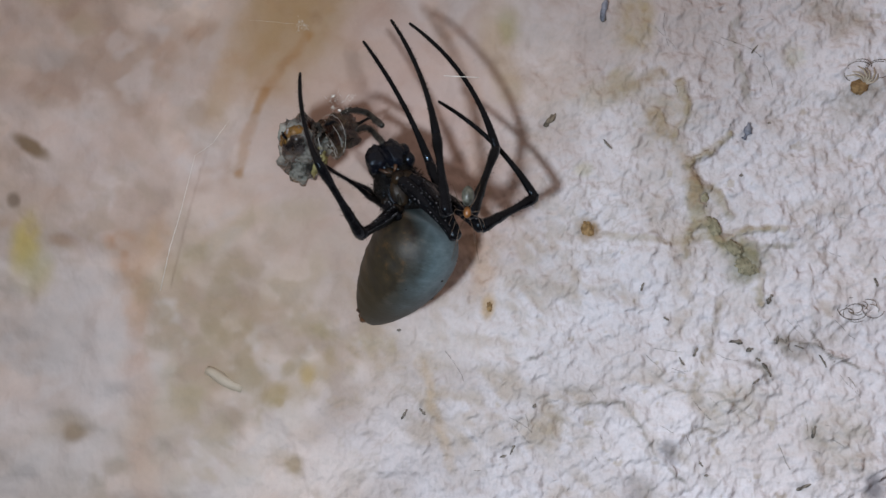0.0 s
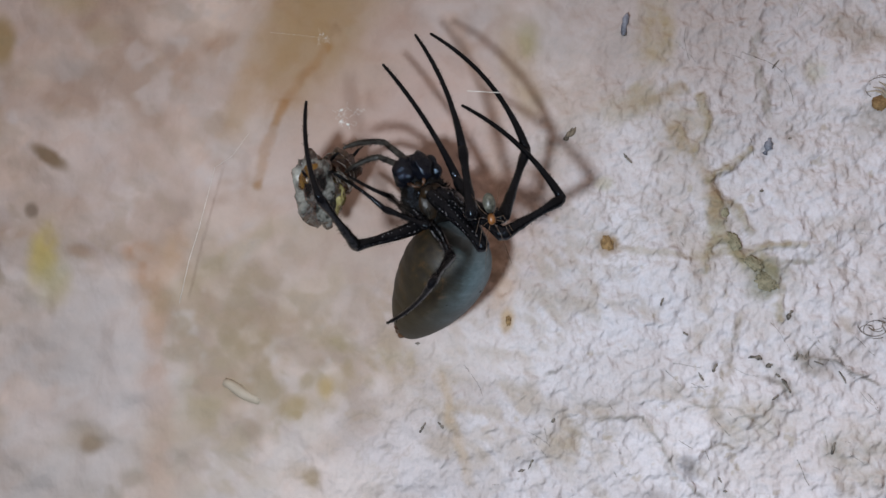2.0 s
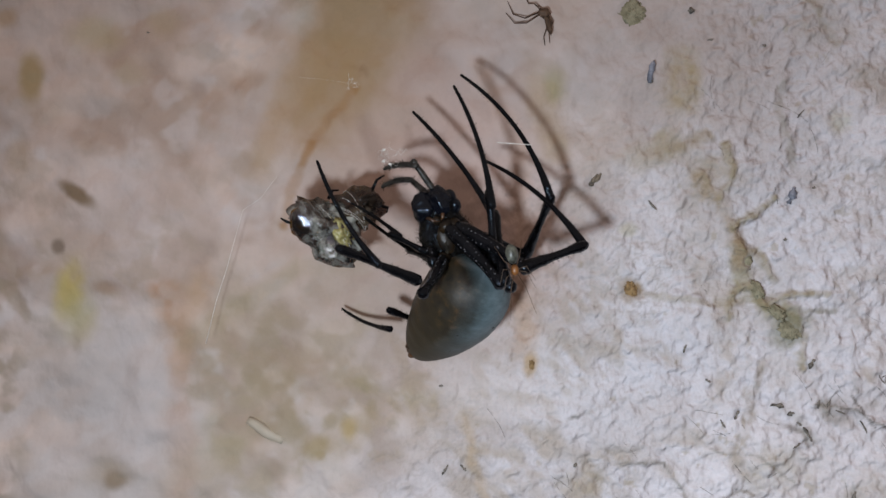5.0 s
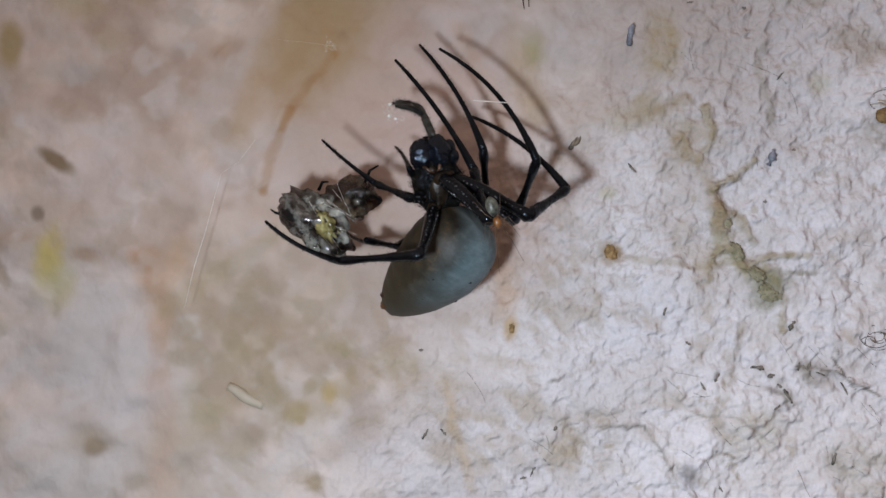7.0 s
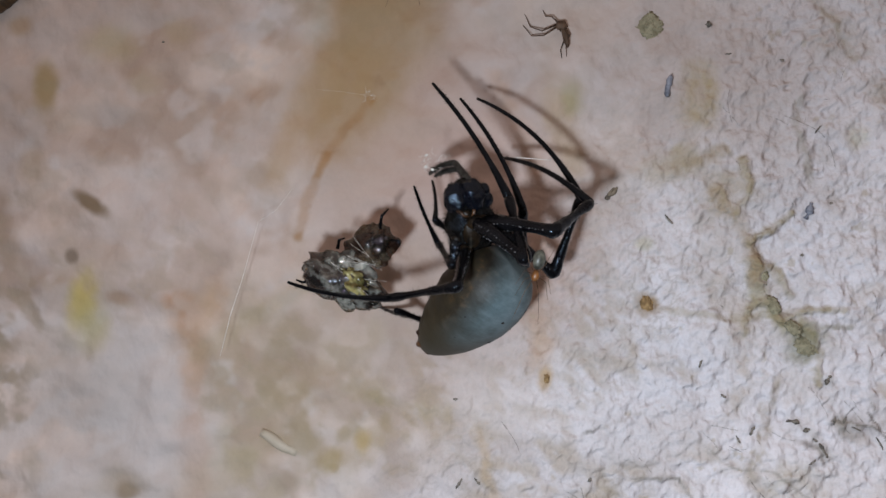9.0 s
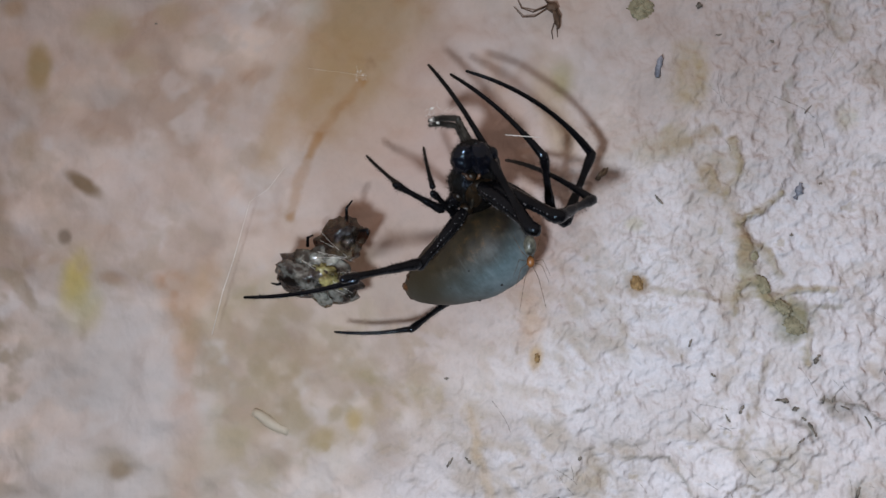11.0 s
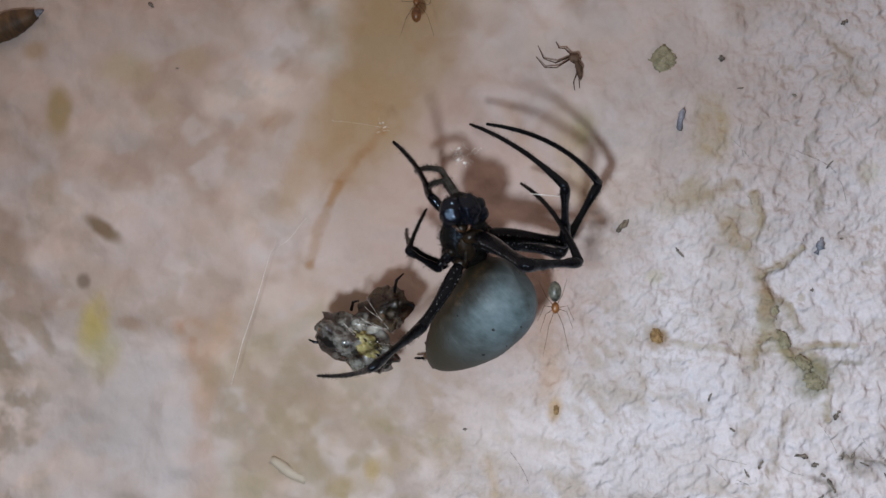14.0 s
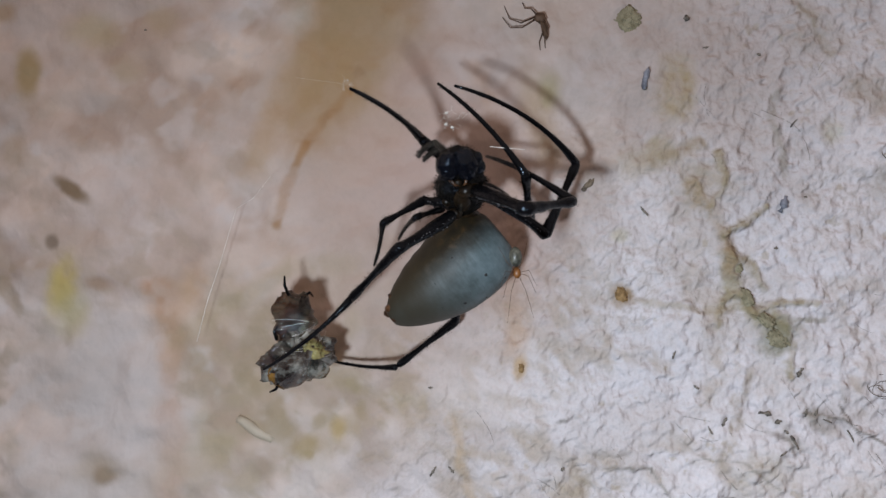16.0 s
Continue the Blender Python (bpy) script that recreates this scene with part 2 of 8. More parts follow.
class Plaster:
    """The plaster's height and colour, in millimetres across the wall."""

    def __init__(self):
        fine_x = np.arange(-92, 80.01, 0.22)
        fine_z = np.arange(-56, 68.01, 0.22)
        far = np.array([2.0, 6, 15, 40, 100, 240, 520, 1040])
        wide = np.append(far, 2600.0)
        self.xs = np.concatenate([fine_x[0] - wide[::-1], fine_x, fine_x[-1] + wide])
        self.zs = np.concatenate([fine_z[0] - far[::-1], fine_z, fine_z[-1] + far])
        self.X, self.Z = np.meshgrid(self.xs, self.zs, indexing="ij")
        X, Z = self.X, self.Z
        # crisp, flaky plaster towards one side; smooth, washed plaster towards the other
        self.crisp = step(-16, 20, X * 0.86 - Z * 0.5 + 10 * (clouds(X, Z, 20, 5, 3) - 0.5))
        s, t = X * 0.82 + Z * 0.57, -X * 0.57 + Z * 0.82
        # layers that have flaked off: flat terraces with low scarps, running aslant
        ws, wt = s + 2.2 * (clouds(X, Z, 4.0, 43, 3) - 0.5), t + 2.2 * (clouds(X, Z, 4.0, 47, 3) - 0.5)
        layers = 9.0 * clouds(ws * 0.75, wt * 1.15, 5.5, 21, 3, 0.5)
        flakes = np.floor(layers) + step(0.30, 1.0, layers - np.floor(layers))
        knobs = clouds(ws * 0.8, wt * 1.1, 2.0, 31, 2, 0.4)
        pits = clouds(ws * 0.7, wt * 1.3, 1.0, 41, 2, 0.4)
        self.relief = 1.6 * (clouds(X, Z, 26, 51, 3) - 0.5) + 1.5 * (clouds(ws, wt, 6.5, 53, 2, 0.4) - 0.5)
        self.relief = self.relief + (0.12 + 0.88 * self.crisp) * (0.05 * (flakes - 4.5) + 0.6 * (knobs - 0.5) + 0.7 * (pits - 0.5))
        self.relief = self.relief + (1 - self.crisp) * 1.4 * (clouds(X, Z, 3.6, 57, 2, 0.45) - 0.5)
        near = step(1000, 200, np.abs(X)) * step(1000, 200, np.abs(Z))
        self.relief = self.relief * (0.3 + 0.7 * near)
        k = self.crisp[..., None]
        washed, chalk = np.array([0.625, 0.535, 0.490]), np.array([0.625, 0.61, 0.645])
        self.colour = washed * (1 - k) + chalk * k
        # lighter towards one side: the torch's stronger light there, put into the colour
        self.colour = self.colour * (1 + 0.19 * step(20, 60, X - 0.25 * Z)[..., None])
        tone = clouds(X, Z, 14, 61, 4, 0.55)[..., None] - 0.5
        self.colour = self.colour * (1 + 0.7 * tone * (1 - 0.75 * k))
        hue = clouds(X, Z, 9, 66, 4, 0.6)[..., None] - 0.5
        self.colour = self.colour * (1 + hue * np.array([0.10, -0.04, -0.22]) * (1.2 - 0.95 * k))
        blot = step(0.40, 0.74, clouds(X + 0.6 * Z, Z - 0.4 * X, 6.5, 68, 3, 0.55))[..., None]
        self.colour = self.colour * (1 - 0.42 * blot * (1 - 0.75 * k) * np.array([0.8, 0.95, 1.1]))
        pale = step(0.52, 0.72, clouds(X - 0.5 * Z, Z + 0.3 * X, 4.2, 73, 3, 0.5))[..., None]
        self.colour = self.colour * (1 - 0.68 * pale * (1 - k)) + 0.68 * pale * (1 - k) * np.array([0.58, 0.54, 0.53])
        grime = step(0.44, 0.74, clouds(X, Z, 7.5, 77, 3, 0.55)) * step(0.36, 0.68, clouds(X + 0.7 * Z, Z, 2.2, 79, 3, 0.5))
        middle = clouds(X + 0.3 * Z, Z, 5.2, 84, 3, 0.55) - 0.5
        self.colour = self.colour * (1 + 0.5 * middle[..., None] * (1 - 0.8 * k) * np.array([0.85, 1.0, 1.12]))
        low = 0.4 + 0.6 * step(16, -8, Z)
        grime = (0.95 * low * grime * (1 - 0.45 * self.crisp))[..., None]
        self.colour = self.colour * (1 - grime) + grime * np.array([0.36, 0.29, 0.205])
        specks = step(0.53, 0.73, clouds(X, Z, 2.6, 87, 3, 0.5)) * step(0.36, 0.70, clouds(X, Z, 13, 89, 3))
        specks = (0.95 * low * specks * (1 - 0.75 * self.crisp))[..., None]
        self.colour = self.colour * (1 - specks) + specks * np.array([0.36, 0.29, 0.21])
        self.fine_x = (0.35 + 0.65 * self.crisp) * 3.4 * (clouds(X, Z, 2.4, 75, 4, 0.65) - 0.5)
        self.fine_z = (0.35 + 0.65 * self.crisp) * 3.4 * (clouds(X, Z, 2.4, 76, 4, 0.65) - 0.5)
        self.warp_x = 5 * (clouds(X, Z, 7, 71, 4) - 0.5)
        self.warp_z = 5 * (clouds(X, Z, 7, 81, 4) - 0.5)
        sharp = 0.55 * clouds(X, Z, 4.5, 91, 4, 0.65) + 0.45 * clouds(X + 0.5 * Z, Z, 1.3, 95, 4, 0.7)
        self.patchy = self.crisp * sharp + (1 - self.crisp) * clouds(X, Z, 3.6, 91, 3, 0.5)

    def tint(self, mask, colour):
        m = np.clip(mask, 0, 1)[..., None]
        self.colour = self.colour * (1 - m) + np.array(colour) * m

    def stain_shade(self, x, z, a, b, turn, colour, strength, soft=0.6, warp=1.0, patchy=0.0):
        """An oval stain, or shade put into the colour, with half axes a and b, turned, with a ragged soft edge."""
        c, s = math.cos(radians(turn)), math.sin(radians(turn))
        fine = min(1.0, 0.35 * min(a, b))
        dx = self.X - x + warp * self.warp_x * min(1, a / 4) + fine * self.fine_x
        dz = self.Z - z + warp * self.warp_z * min(1, a / 4) + fine * self.fine_z
        r = np.sqrt(((c * dx + s * dz) / a) ** 2 + ((-s * dx + c * dz) / b) ** 2)
        mask = strength * step(1 + soft, 1 - soft, r)
        if patchy:
            mask = mask * (1 - patchy + patchy * step(0.36, 0.68, self.patchy))
        self.tint(mask, colour)

    def vein(self, points, width, colour, strength, patchy=0.5, warp=0.35):
        """A dirty line along the points."""
        fine = min(0.8, 0.25 + 0.3 * width)
        X, Z = self.X + warp * self.warp_x + fine * self.fine_x, self.Z + warp * self.warp_z + fine * self.fine_z
        far = np.full(X.shape, 1e9)
        for (ax, az), (bx, bz) in zip(points, points[1:]):
            dx, dz = bx - ax, bz - az
            u = np.clip(((X - ax) * dx + (Z - az) * dz) / (dx * dx + dz * dz), 0, 1)
            far = np.minimum(far, np.hypot(X - ax - u * dx, Z - az - u * dz))
        mask = strength * step(width, width * 0.15, far)
        self.tint(mask * (1 - patchy + patchy * step(0.40, 0.58, self.patchy)), colour)

    def ridge(self, points, width, rise):
        """A raised, lumpy crust along the points."""
        X, Z = self.X + 0.4 * self.warp_x + 0.4 * self.fine_x, self.Z + 0.4 * self.warp_z + 0.4 * self.fine_z
        far = np.full(X.shape, 1e9)
        for (ax, az), (bx, bz) in zip(points, points[1:]):
            dx, dz = bx - ax, bz - az
            u = np.clip(((X - ax) * dx + (Z - az) * dz) / (dx * dx + dz * dz), 0, 1)
            far = np.minimum(far, np.hypot(X - ax - u * dx, Z - az - u * dz))
        self.relief = self.relief + rise * step(width, 0, far) * (0.1 + 1.1 * self.patchy + 0.8 * clouds(self.X, self.Z, 1.1, 301, 3, 0.6))

    def height(self, x, z):
        """The relief, in millimetres, at a place of the map."""
        i = int(np.clip(np.searchsorted(self.xs, x), 1, len(self.xs) - 1))
        j = int(np.clip(np.searchsorted(self.zs, z), 1, len(self.zs) - 1))
        return float(self.relief[i, j])


def paint_wall(p):
    pink, ochre, rust = (0.47, 0.345, 0.305), (0.30, 0.19, 0.08), (0.43, 0.285, 0.20)
    olive, dirt, grey = (0.36, 0.30, 0.17), (0.38, 0.30, 0.21), (0.52, 0.49, 0.49)
    # washed side: broad soft colour
    p.stain_shade(-10.7, 24.6, 15, 12, -40, pink, 0.75, 0.8)
    # next two: pinkish shade about spider and prey, painted into the wall colour
    p.stain_shade(-7.0, 9.0, 15, 13, 20, (0.47, 0.355, 0.32), 0.72, 0.8)
    p.stain_shade(-16.7, 10.5, 9, 9, 0, (0.46, 0.35, 0.30), 0.45, 0.9)
    p.stain_shade(-36.0, 17.9, 22, 10, 35, pink, 0.22, 0.9)
    p.stain_shade(-49.4, 10.5, 12, 9, 0, (0.60, 0.50, 0.46), 0.5, 0.9)
    p.stain_shade(-56.1, 29.8, 22, 9, 0, (0.46, 0.355, 0.30), 0.5, 0.8)
    p.stain_shade(-61.0, 43.9, 26, 7, 8, (0.42, 0.32, 0.265), 0.6, 0.8)
    p.stain_shade(-45.2, 41.6, 12, 6, 20, (0.46, 0.35, 0.30), 0.35, 0.8)
    p.stain_shade(-16.7, 37.2, 6.5, 13, -20, ochre, 0.9, 0.5, 0.6, 0.35)
    p.stain_shade(-20.7, 29.8, 4.6, 9, -28, (0.36, 0.22, 0.09), 0.75, 0.6, 0.7, 0.4)
    p.stain_shade(-17.6, 42.7, 7, 8, -20, ochre, 0.7, 0.6, 0.8)
    p.stain_shade(-18.9, 33.5, 9, 16, -22, (0.40, 0.30, 0.19), 0.5, 0.8)
    p.vein([(-17.8, 28.3), (-22.6, 22.4), (-25.2, 15.7), (-27.1, 10.5)], 1.1, (0.33, 0.18, 0.07), 0.8, 0.45, 0.4)
    p.vein([(-23.3, 32.8), (-28.5, 24.6), (-30.0, 17.2)], 2.6, (0.42, 0.29, 0.17), 0.55, 0.3)
    p.stain_shade(-25.7, 39.3, 1.6, 3.2, 0, (0.44, 0.46, 0.41), 0.35, 0.8, 1, 0.7)
    p.vein([(-41.6, 0.8), (-40.1, -5.9), (-40.4, -14.8), (-39.7, -23.7), (-39.3, -34.1)], 3.0, (0.45, 0.265, 0.165), 0.85, 0.5, 0.7)
    p.vein([(-37.5, 3.0), (-39.3, -2.9), (-40.4, -8.8)], 2.6, (0.50, 0.32, 0.20), 0.6, 0.3)
    p.stain_shade(-47.1, -14.8, 6.5, 6, 0, grey, 0.75, 0.6)
    p.stain_shade(-53.8, -8.8, 6, 8, 0, (0.50, 0.47, 0.46), 0.6, 0.7)
    p.stain_shade(-53.1, -28.9, 8, 6, 0, (0.53, 0.51, 0.50), 0.7, 0.7)
    p.stain_shade(-33.8, -2.9, 7, 6, 30, olive, 0.35, 0.8, 1, 0.6)
    p.vein([(-39.7, -5.9), (-30.8, 0.8), (-24.8, 4.5), (-16.7, 5.3)], 2.2, olive, 0.5, 0.4)
    p.vein([(-33.8, -13.3), (-27.1, -9.6), (-21.1, -4.4), (-16.7, -2.2)], 2.8, olive, 0.45, 0.5)
    p.stain_shade(-52.0, -20.0, 20, 15, 0, (0.60, 0.575, 0.575), 0.45, 0.9, 1, 0.4)
    p.stain_shade(-30.0, -30.0, 14, 9, 0, (0.62, 0.595, 0.59), 0.5, 0.8, 1, 0.7)
    p.stain_shade(-23.3, -16.3, 10, 6, 25, (0.29, 0.24, 0.14), 0.6, 0.8, 1, 0.9)
    p.stain_shade(-27.1, -7.4, 10, 8, 0, (0.33, 0.26, 0.175), 0.8, 0.8, 1, 0.75)
    p.stain_shade(-18.0, 2.0, 12, 7, 20, (0.40, 0.33, 0.25), 0.5, 0.8, 1, 0.6)
    p.stain_shade(-13.7, -14.8, 9, 5, 10, (0.36, 0.29, 0.19), 0.6, 0.8, 1, 0.9)
    p.stain_shade(-33.8, -25.2, 8, 6, 0, (0.38, 0.31, 0.22), 0.6, 0.8, 1, 0.9)
    p.stain_shade(-33.8, -18.5, 4, 3, 0, olive, 0.5, 0.7, 1, 0.4)
    p.stain_shade(-17.8, -16.7, 1.0, 1.5, 0, (0.40, 0.30, 0.13), 0.7, 0.7, 0.6)
    p.stain_shade(-21.9, -19.3, 1.6, 1.6, 0, (0.33, 0.26, 0.13), 0.7, 0.6, 0.5)
    p.stain_shade(-19.6, -28.5, 1.1, 1.2, 0, (0.30, 0.23, 0.13), 0.7, 0.6, 0.4)
    p.stain_shade(-27.4, -22.2, 1.4, 1.2, 0, (0.30, 0.25, 0.19), 0.6, 0.6, 0.5)
    p.stain_shade(-48.6, -24.3, 1.3, 1.2, 0, (0.20, 0.15, 0.10), 0.85, 0.6, 0.4)
    p.stain_shade(-49.4, -23.7, 3.4, 2.2, 0, (0.38, 0.31, 0.23), 0.6, 0.7)
    p.stain_shade(-43.0, -28.9, 1.6, 1.0, 0, (0.34, 0.29, 0.24), 0.6, 0.6)
    p.stain_shade(-53.8, 13.6, 2.6, 1.0, -32, (0.20, 0.14, 0.08), 0.9, 0.45, 0.35)
    p.stain_shade(-56.4, 6.4, 0.8, 1.0, 0, (0.22, 0.17, 0.13), 0.85, 0.5, 0.3)
    p.stain_shade(-50.3, 1.2, 1.6, 0.9, 0, (0.34, 0.24, 0.17), 0.7, 0.6, 0.4)
    p.stain_shade(-54.9, 0.8, 1.7, 4.2, -12, (0.54, 0.44, 0.13), 0.75, 0.6, 0.7, 0.6)
    p.stain_shade(-53.8, -2.9, 2.0, 3.0, 0, (0.50, 0.46, 0.22), 0.5, 0.7, 0.6)
    p.stain_shade(-60.4, 28.6, 1.5, 3.2, 4, (0.34, 0.25, 0.12), 0.85, 0.5, 0.4)
    p.stain_shade(-64.1, 36.3, 1.4, 1.2, 0, (0.42, 0.27, 0.14), 0.6, 0.6, 0.4)
    p.stain_shade(-61.5, 18.1, 1.8, 2.2, 0, (0.42, 0.33, 0.24), 0.6, 0.6, 0.4)
    p.stain_shade(-38.3, 27.6, 1.0, 1.2, 0, (0.36, 0.27, 0.22), 0.7, 0.6, 0.4)
    p.stain_shade(-52.4, 34.6, 3.5, 2.5, 30, (0.44, 0.36, 0.20), 0.5, 0.7)
    p.stain_shade(-43.1, 36.0, 2.0, 1.6, 0, (0.44, 0.34, 0.22), 0.5, 0.7)
    p.stain_shade(-47.7, 29.5, 2.0, 1.6, 0, (0.44, 0.36, 0.24), 0.4, 0.7)
    # weaker light high on the wall, painted as a broad darker tone
    p.stain_shade(22.0, 36.0, 24, 13, 0, (0.43, 0.375, 0.36), 0.72, 0.9)
    # more of the shade round the spider, laid into the colour
    p.stain_shade(-11.0, 6.0, 14, 13, 0, (0.45, 0.36, 0.325), 0.42, 0.9)
    # between: smears behind the spider
    p.stain_shade(7.1, 26.1, 2.6, 5.5, 12, (0.42, 0.30, 0.17), 0.6, 0.6, 1, 0.3)
    p.stain_shade(9.0, 20.9, 2.2, 2.4, 0, (0.44, 0.34, 0.22), 0.5, 0.6, 1, 0.3)
    p.stain_shade(5.7, 39.8, 5, 4, 0, (0.48, 0.38, 0.31), 0.45, 0.8)
    p.stain_shade(3.4, 7.5, 5, 8, 20, pink, 0.45, 0.8)
    p.vein([(-1.8, 31.3), (3.4, 22.4), (4.9, 8.3), (4.9, -5.9)], 2.0, rust, 0.35, 0.4)
    p.stain_shade(6.0, -7.7, 0.9, 1.7, -10, (0.44, 0.28, 0.10), 0.75, 0.5, 0.4, 0.2)
    p.stain_shade(5.7, -2.9, 1.4, 2.6, 0, (0.52, 0.37, 0.26), 0.5, 0.7, 0.6)
    p.vein([(-2.9, -14.8), (-1.8, -20.7), (0.4, -25.9), (1.2, -28.9)], 1.2, (0.45, 0.34, 0.22), 0.55, 0.5)
    p.vein([(-16.7, -11.1), (-12.2, -11.8), (-7.0, -12.6)], 1.6, olive, 0.3, 0.6)
    # flaky side: dirt in the joints
    p.stain_shade(19.1, 2.5, 1.6, 1.6, 0, (0.28, 0.19, 0.09), 1.00, 0.5, 0.6, 0.3)
    p.vein([(20.5, 1.6), (26.5, 1.2), (33.2, 1.2), (37.6, 0.1)], 0.8, (0.38, 0.33, 0.25), 0.62, 0.6, 0.6)
    p.vein([(32.8, 8.3), (34.3, 3.8), (36.9, 0.8), (40.6, -1.0)], 2.2, (0.31, 0.27, 0.16), 1.00, 0.3)
    p.vein([(27.2, 16.8), (30.6, 14.9), (32.0, 11.2), (33.2, 6.8)], 1.8, (0.33, 0.25, 0.16), 0.88, 0.5)
    for branch in ([(32.8, 8.3), (36.5, 7.1), (38.4, 4.2)], [(34.3, 3.8), (32.0, 2.3), (31.3, -0.7)], [(36.9, 0.8), (40.6, 1.9), (44.7, 2.7)],
                   [(40.6, -1.0), (42.5, -4.4), (42.1, -7.7)], [(32.0, 11.2), (35.4, 12.7), (37.6, 15.3)], [(30.6, 14.9), (32.0, 18.7), (31.3, 22.4)]):
        p.vein(branch, 0.9, (0.32, 0.27, 0.17), 0.85, 0.45, 0.5)
        p.ridge(branch, 0.9, 0.45)
    p.ridge([(32.8, 8.3), (34.3, 3.8), (36.9, 0.8), (40.6, -1.0)], 2.1, 0.7)
    p.ridge([(27.2, 16.8), (30.6, 14.9), (32.0, 11.2), (33.2, 6.8)], 1.8, 0.45)
    p.ridge([(17.5, -20.4), (23.5, -20.4), (28.0, -26.7), (32.4, -31.9)], 0.8, 0.3)
    p.ridge([(43.6, -11.8), (48.8, -12.6), (53.2, -14.8), (58.3, -16.9)], 0.8, 0.35)
    p.ridge([(48.0, -2.9), (48.2, -7.4), (48.8, -10.3)], 0.8, 0.5)
    p.stain_shade(40.2, -2.2, 2.6, 2.0, 30, (0.21, 0.20, 0.12), 1.00, 0.5, 0.7, 0.4)
    p.vein([(40.6, 0.1), (45.8, 0.4)], 0.6, (0.27, 0.25, 0.20), 0.88, 0.3)
    p.stain_shade(21.6, 20.5, 3.6, 2.2, 10, (0.35, 0.29, 0.19), 0.75, 0.6, 1, 0.5)
    p.stain_shade(28.7, 17.2, 4.2, 3.2, -20, (0.35, 0.29, 0.20), 0.69, 0.7, 1, 0.6)
    p.stain_shade(25.6, 29.8, 2.4, 4.6, 8, (0.34, 0.27, 0.16), 0.81, 0.6, 1, 0.5)
    p.vein([(29.4, 23.1), (25.0, 20.9), (22.0, 20.5)], 1.0, (0.33, 0.27, 0.19), 0.75, 0.4)
    p.vein([(39.1, 30.6), (38.4, 26.1), (39.9, 20.1)], 0.9, (0.33, 0.30, 0.26), 0.75, 0.5)
    p.stain_shade(51.7, 30.2, 5, 2.0, -15, (0.33, 0.27, 0.20), 0.75, 0.6, 1, 0.5)
    p.stain_shade(55.1, 20.9, 3.6, 3.0, 30, (0.34, 0.31, 0.27), 0.88, 0.6, 1, 0.5)
    p.stain_shade(46.5, 25.7, 1.4, 1.6, 0, (0.44, 0.42, 0.26), 0.45, 0.6, 0.6, 0.4)
    p.stain_shade(18.7, 10.6, 1.2, 0.8, 0, (0.44, 0.42, 0.26), 0.45, 0.6, 0.6)
    p.stain_shade(25.9, 30.2, 1.8, 4.0, 8, (0.38, 0.31, 0.17), 0.7, 0.7, 1, 0.95)
    p.stain_shade(21.4, 20.3, 4.0, 2.2, 15, (0.36, 0.31, 0.21), 0.62, 0.6, 1, 0.6)
    p.stain_shade(8.7, 29.5, 1.6, 2.2, 0, (0.33, 0.29, 0.14), 0.69, 0.6, 0.7, 0.4)
    p.stain_shade(42.4, 38.3, 4.0, 2.5, -30, (0.36, 0.30, 0.23), 0.62, 0.7, 1, 0.6)
    p.vein([(36.9, 45.5), (42.3, 40.5), (45.5, 35.4)], 1.0, (0.34, 0.29, 0.23), 0.75, 0.5)
    p.stain_shade(13.5, -23.7, 2.6, 3.6, 10, (0.37, 0.31, 0.23), 0.69, 0.6, 1, 0.6)
    p.stain_shade(38.4, -21.1, 4.2, 2.4, 0, (0.41, 0.36, 0.28), 0.69, 0.7, 1, 0.6)
    p.vein([(36.5, -7.4), (35.4, -11.1), (33.9, -16.3), (33.2, -19.3)], 1.5, (0.36, 0.31, 0.25), 0.75, 0.6)
    p.vein([(43.6, -11.8), (48.8, -12.6), (53.2, -14.8), (58.3, -16.9)], 0.31, (0.17, 0.15, 0.12), 0.85, 0.75, 0.12)
    p.vein([(48.4, -10.7), (50.3, -13.3), (51.7, -14.8)], 0.25, (0.14, 0.12, 0.10), 0.90, 0.75, 0.12)
    p.vein([(48.0, -2.9), (48.2, -7.4), (48.8, -10.3)], 0.31, (0.23, 0.21, 0.19), 0.68, 0.75, 0.12)
    p.vein([(17.5, -20.4), (23.5, -20.4), (28.0, -26.7), (32.4, -31.9)], 0.37, (0.25, 0.23, 0.20), 0.73, 0.75, 0.18)
    p.vein([(31.3, -24.5), (33.9, -23.5), (36.9, -24.1)], 0.37, (0.28, 0.24, 0.20), 0.79, 0.75, 0.12)
    p.vein([(26.5, -15.5), (30.9, -18.5), (36.9, -19.3), (41.3, -22.2)], 0.31, (0.28, 0.26, 0.23), 0.68, 0.75, 0.18)
    p.vein([(10.9, -14.8), (16.1, -12.6), (19.0, -11.8)], 0.37, (0.33, 0.30, 0.27), 0.62, 0.75, 0.18)
    p.vein([(39.1, -14.8), (42.1, -15.9), (42.8, -17.8)], 0.50, (0.20, 0.17, 0.15), 0.68, 0.75, 0.12)
    p.stain_shade(46.5, -12.6, 2.2, 1.4, -20, (0.19, 0.16, 0.13), 0.75, 0.7, 0.8, 0.7)
    p.stain_shade(48.8, -24.5, 1.6, 2.0, 0, (0.26, 0.23, 0.17), 0.69, 0.7, 0.8, 0.6)
    p.stain_shade(53.2, -23.7, 3.6, 3.6, 0, (0.39, 0.35, 0.27), 0.62, 0.7, 1, 0.6)
    p.stain_shade(29.8, -26.7, 1.0, 1.6, 20, (0.26, 0.25, 0.27), 0.75, 0.6, 0.5)
    p.stain_shade(25.7, -31.5, 2.0, 1.6, 0, (0.30, 0.27, 0.27), 0.62, 0.7, 0.6)
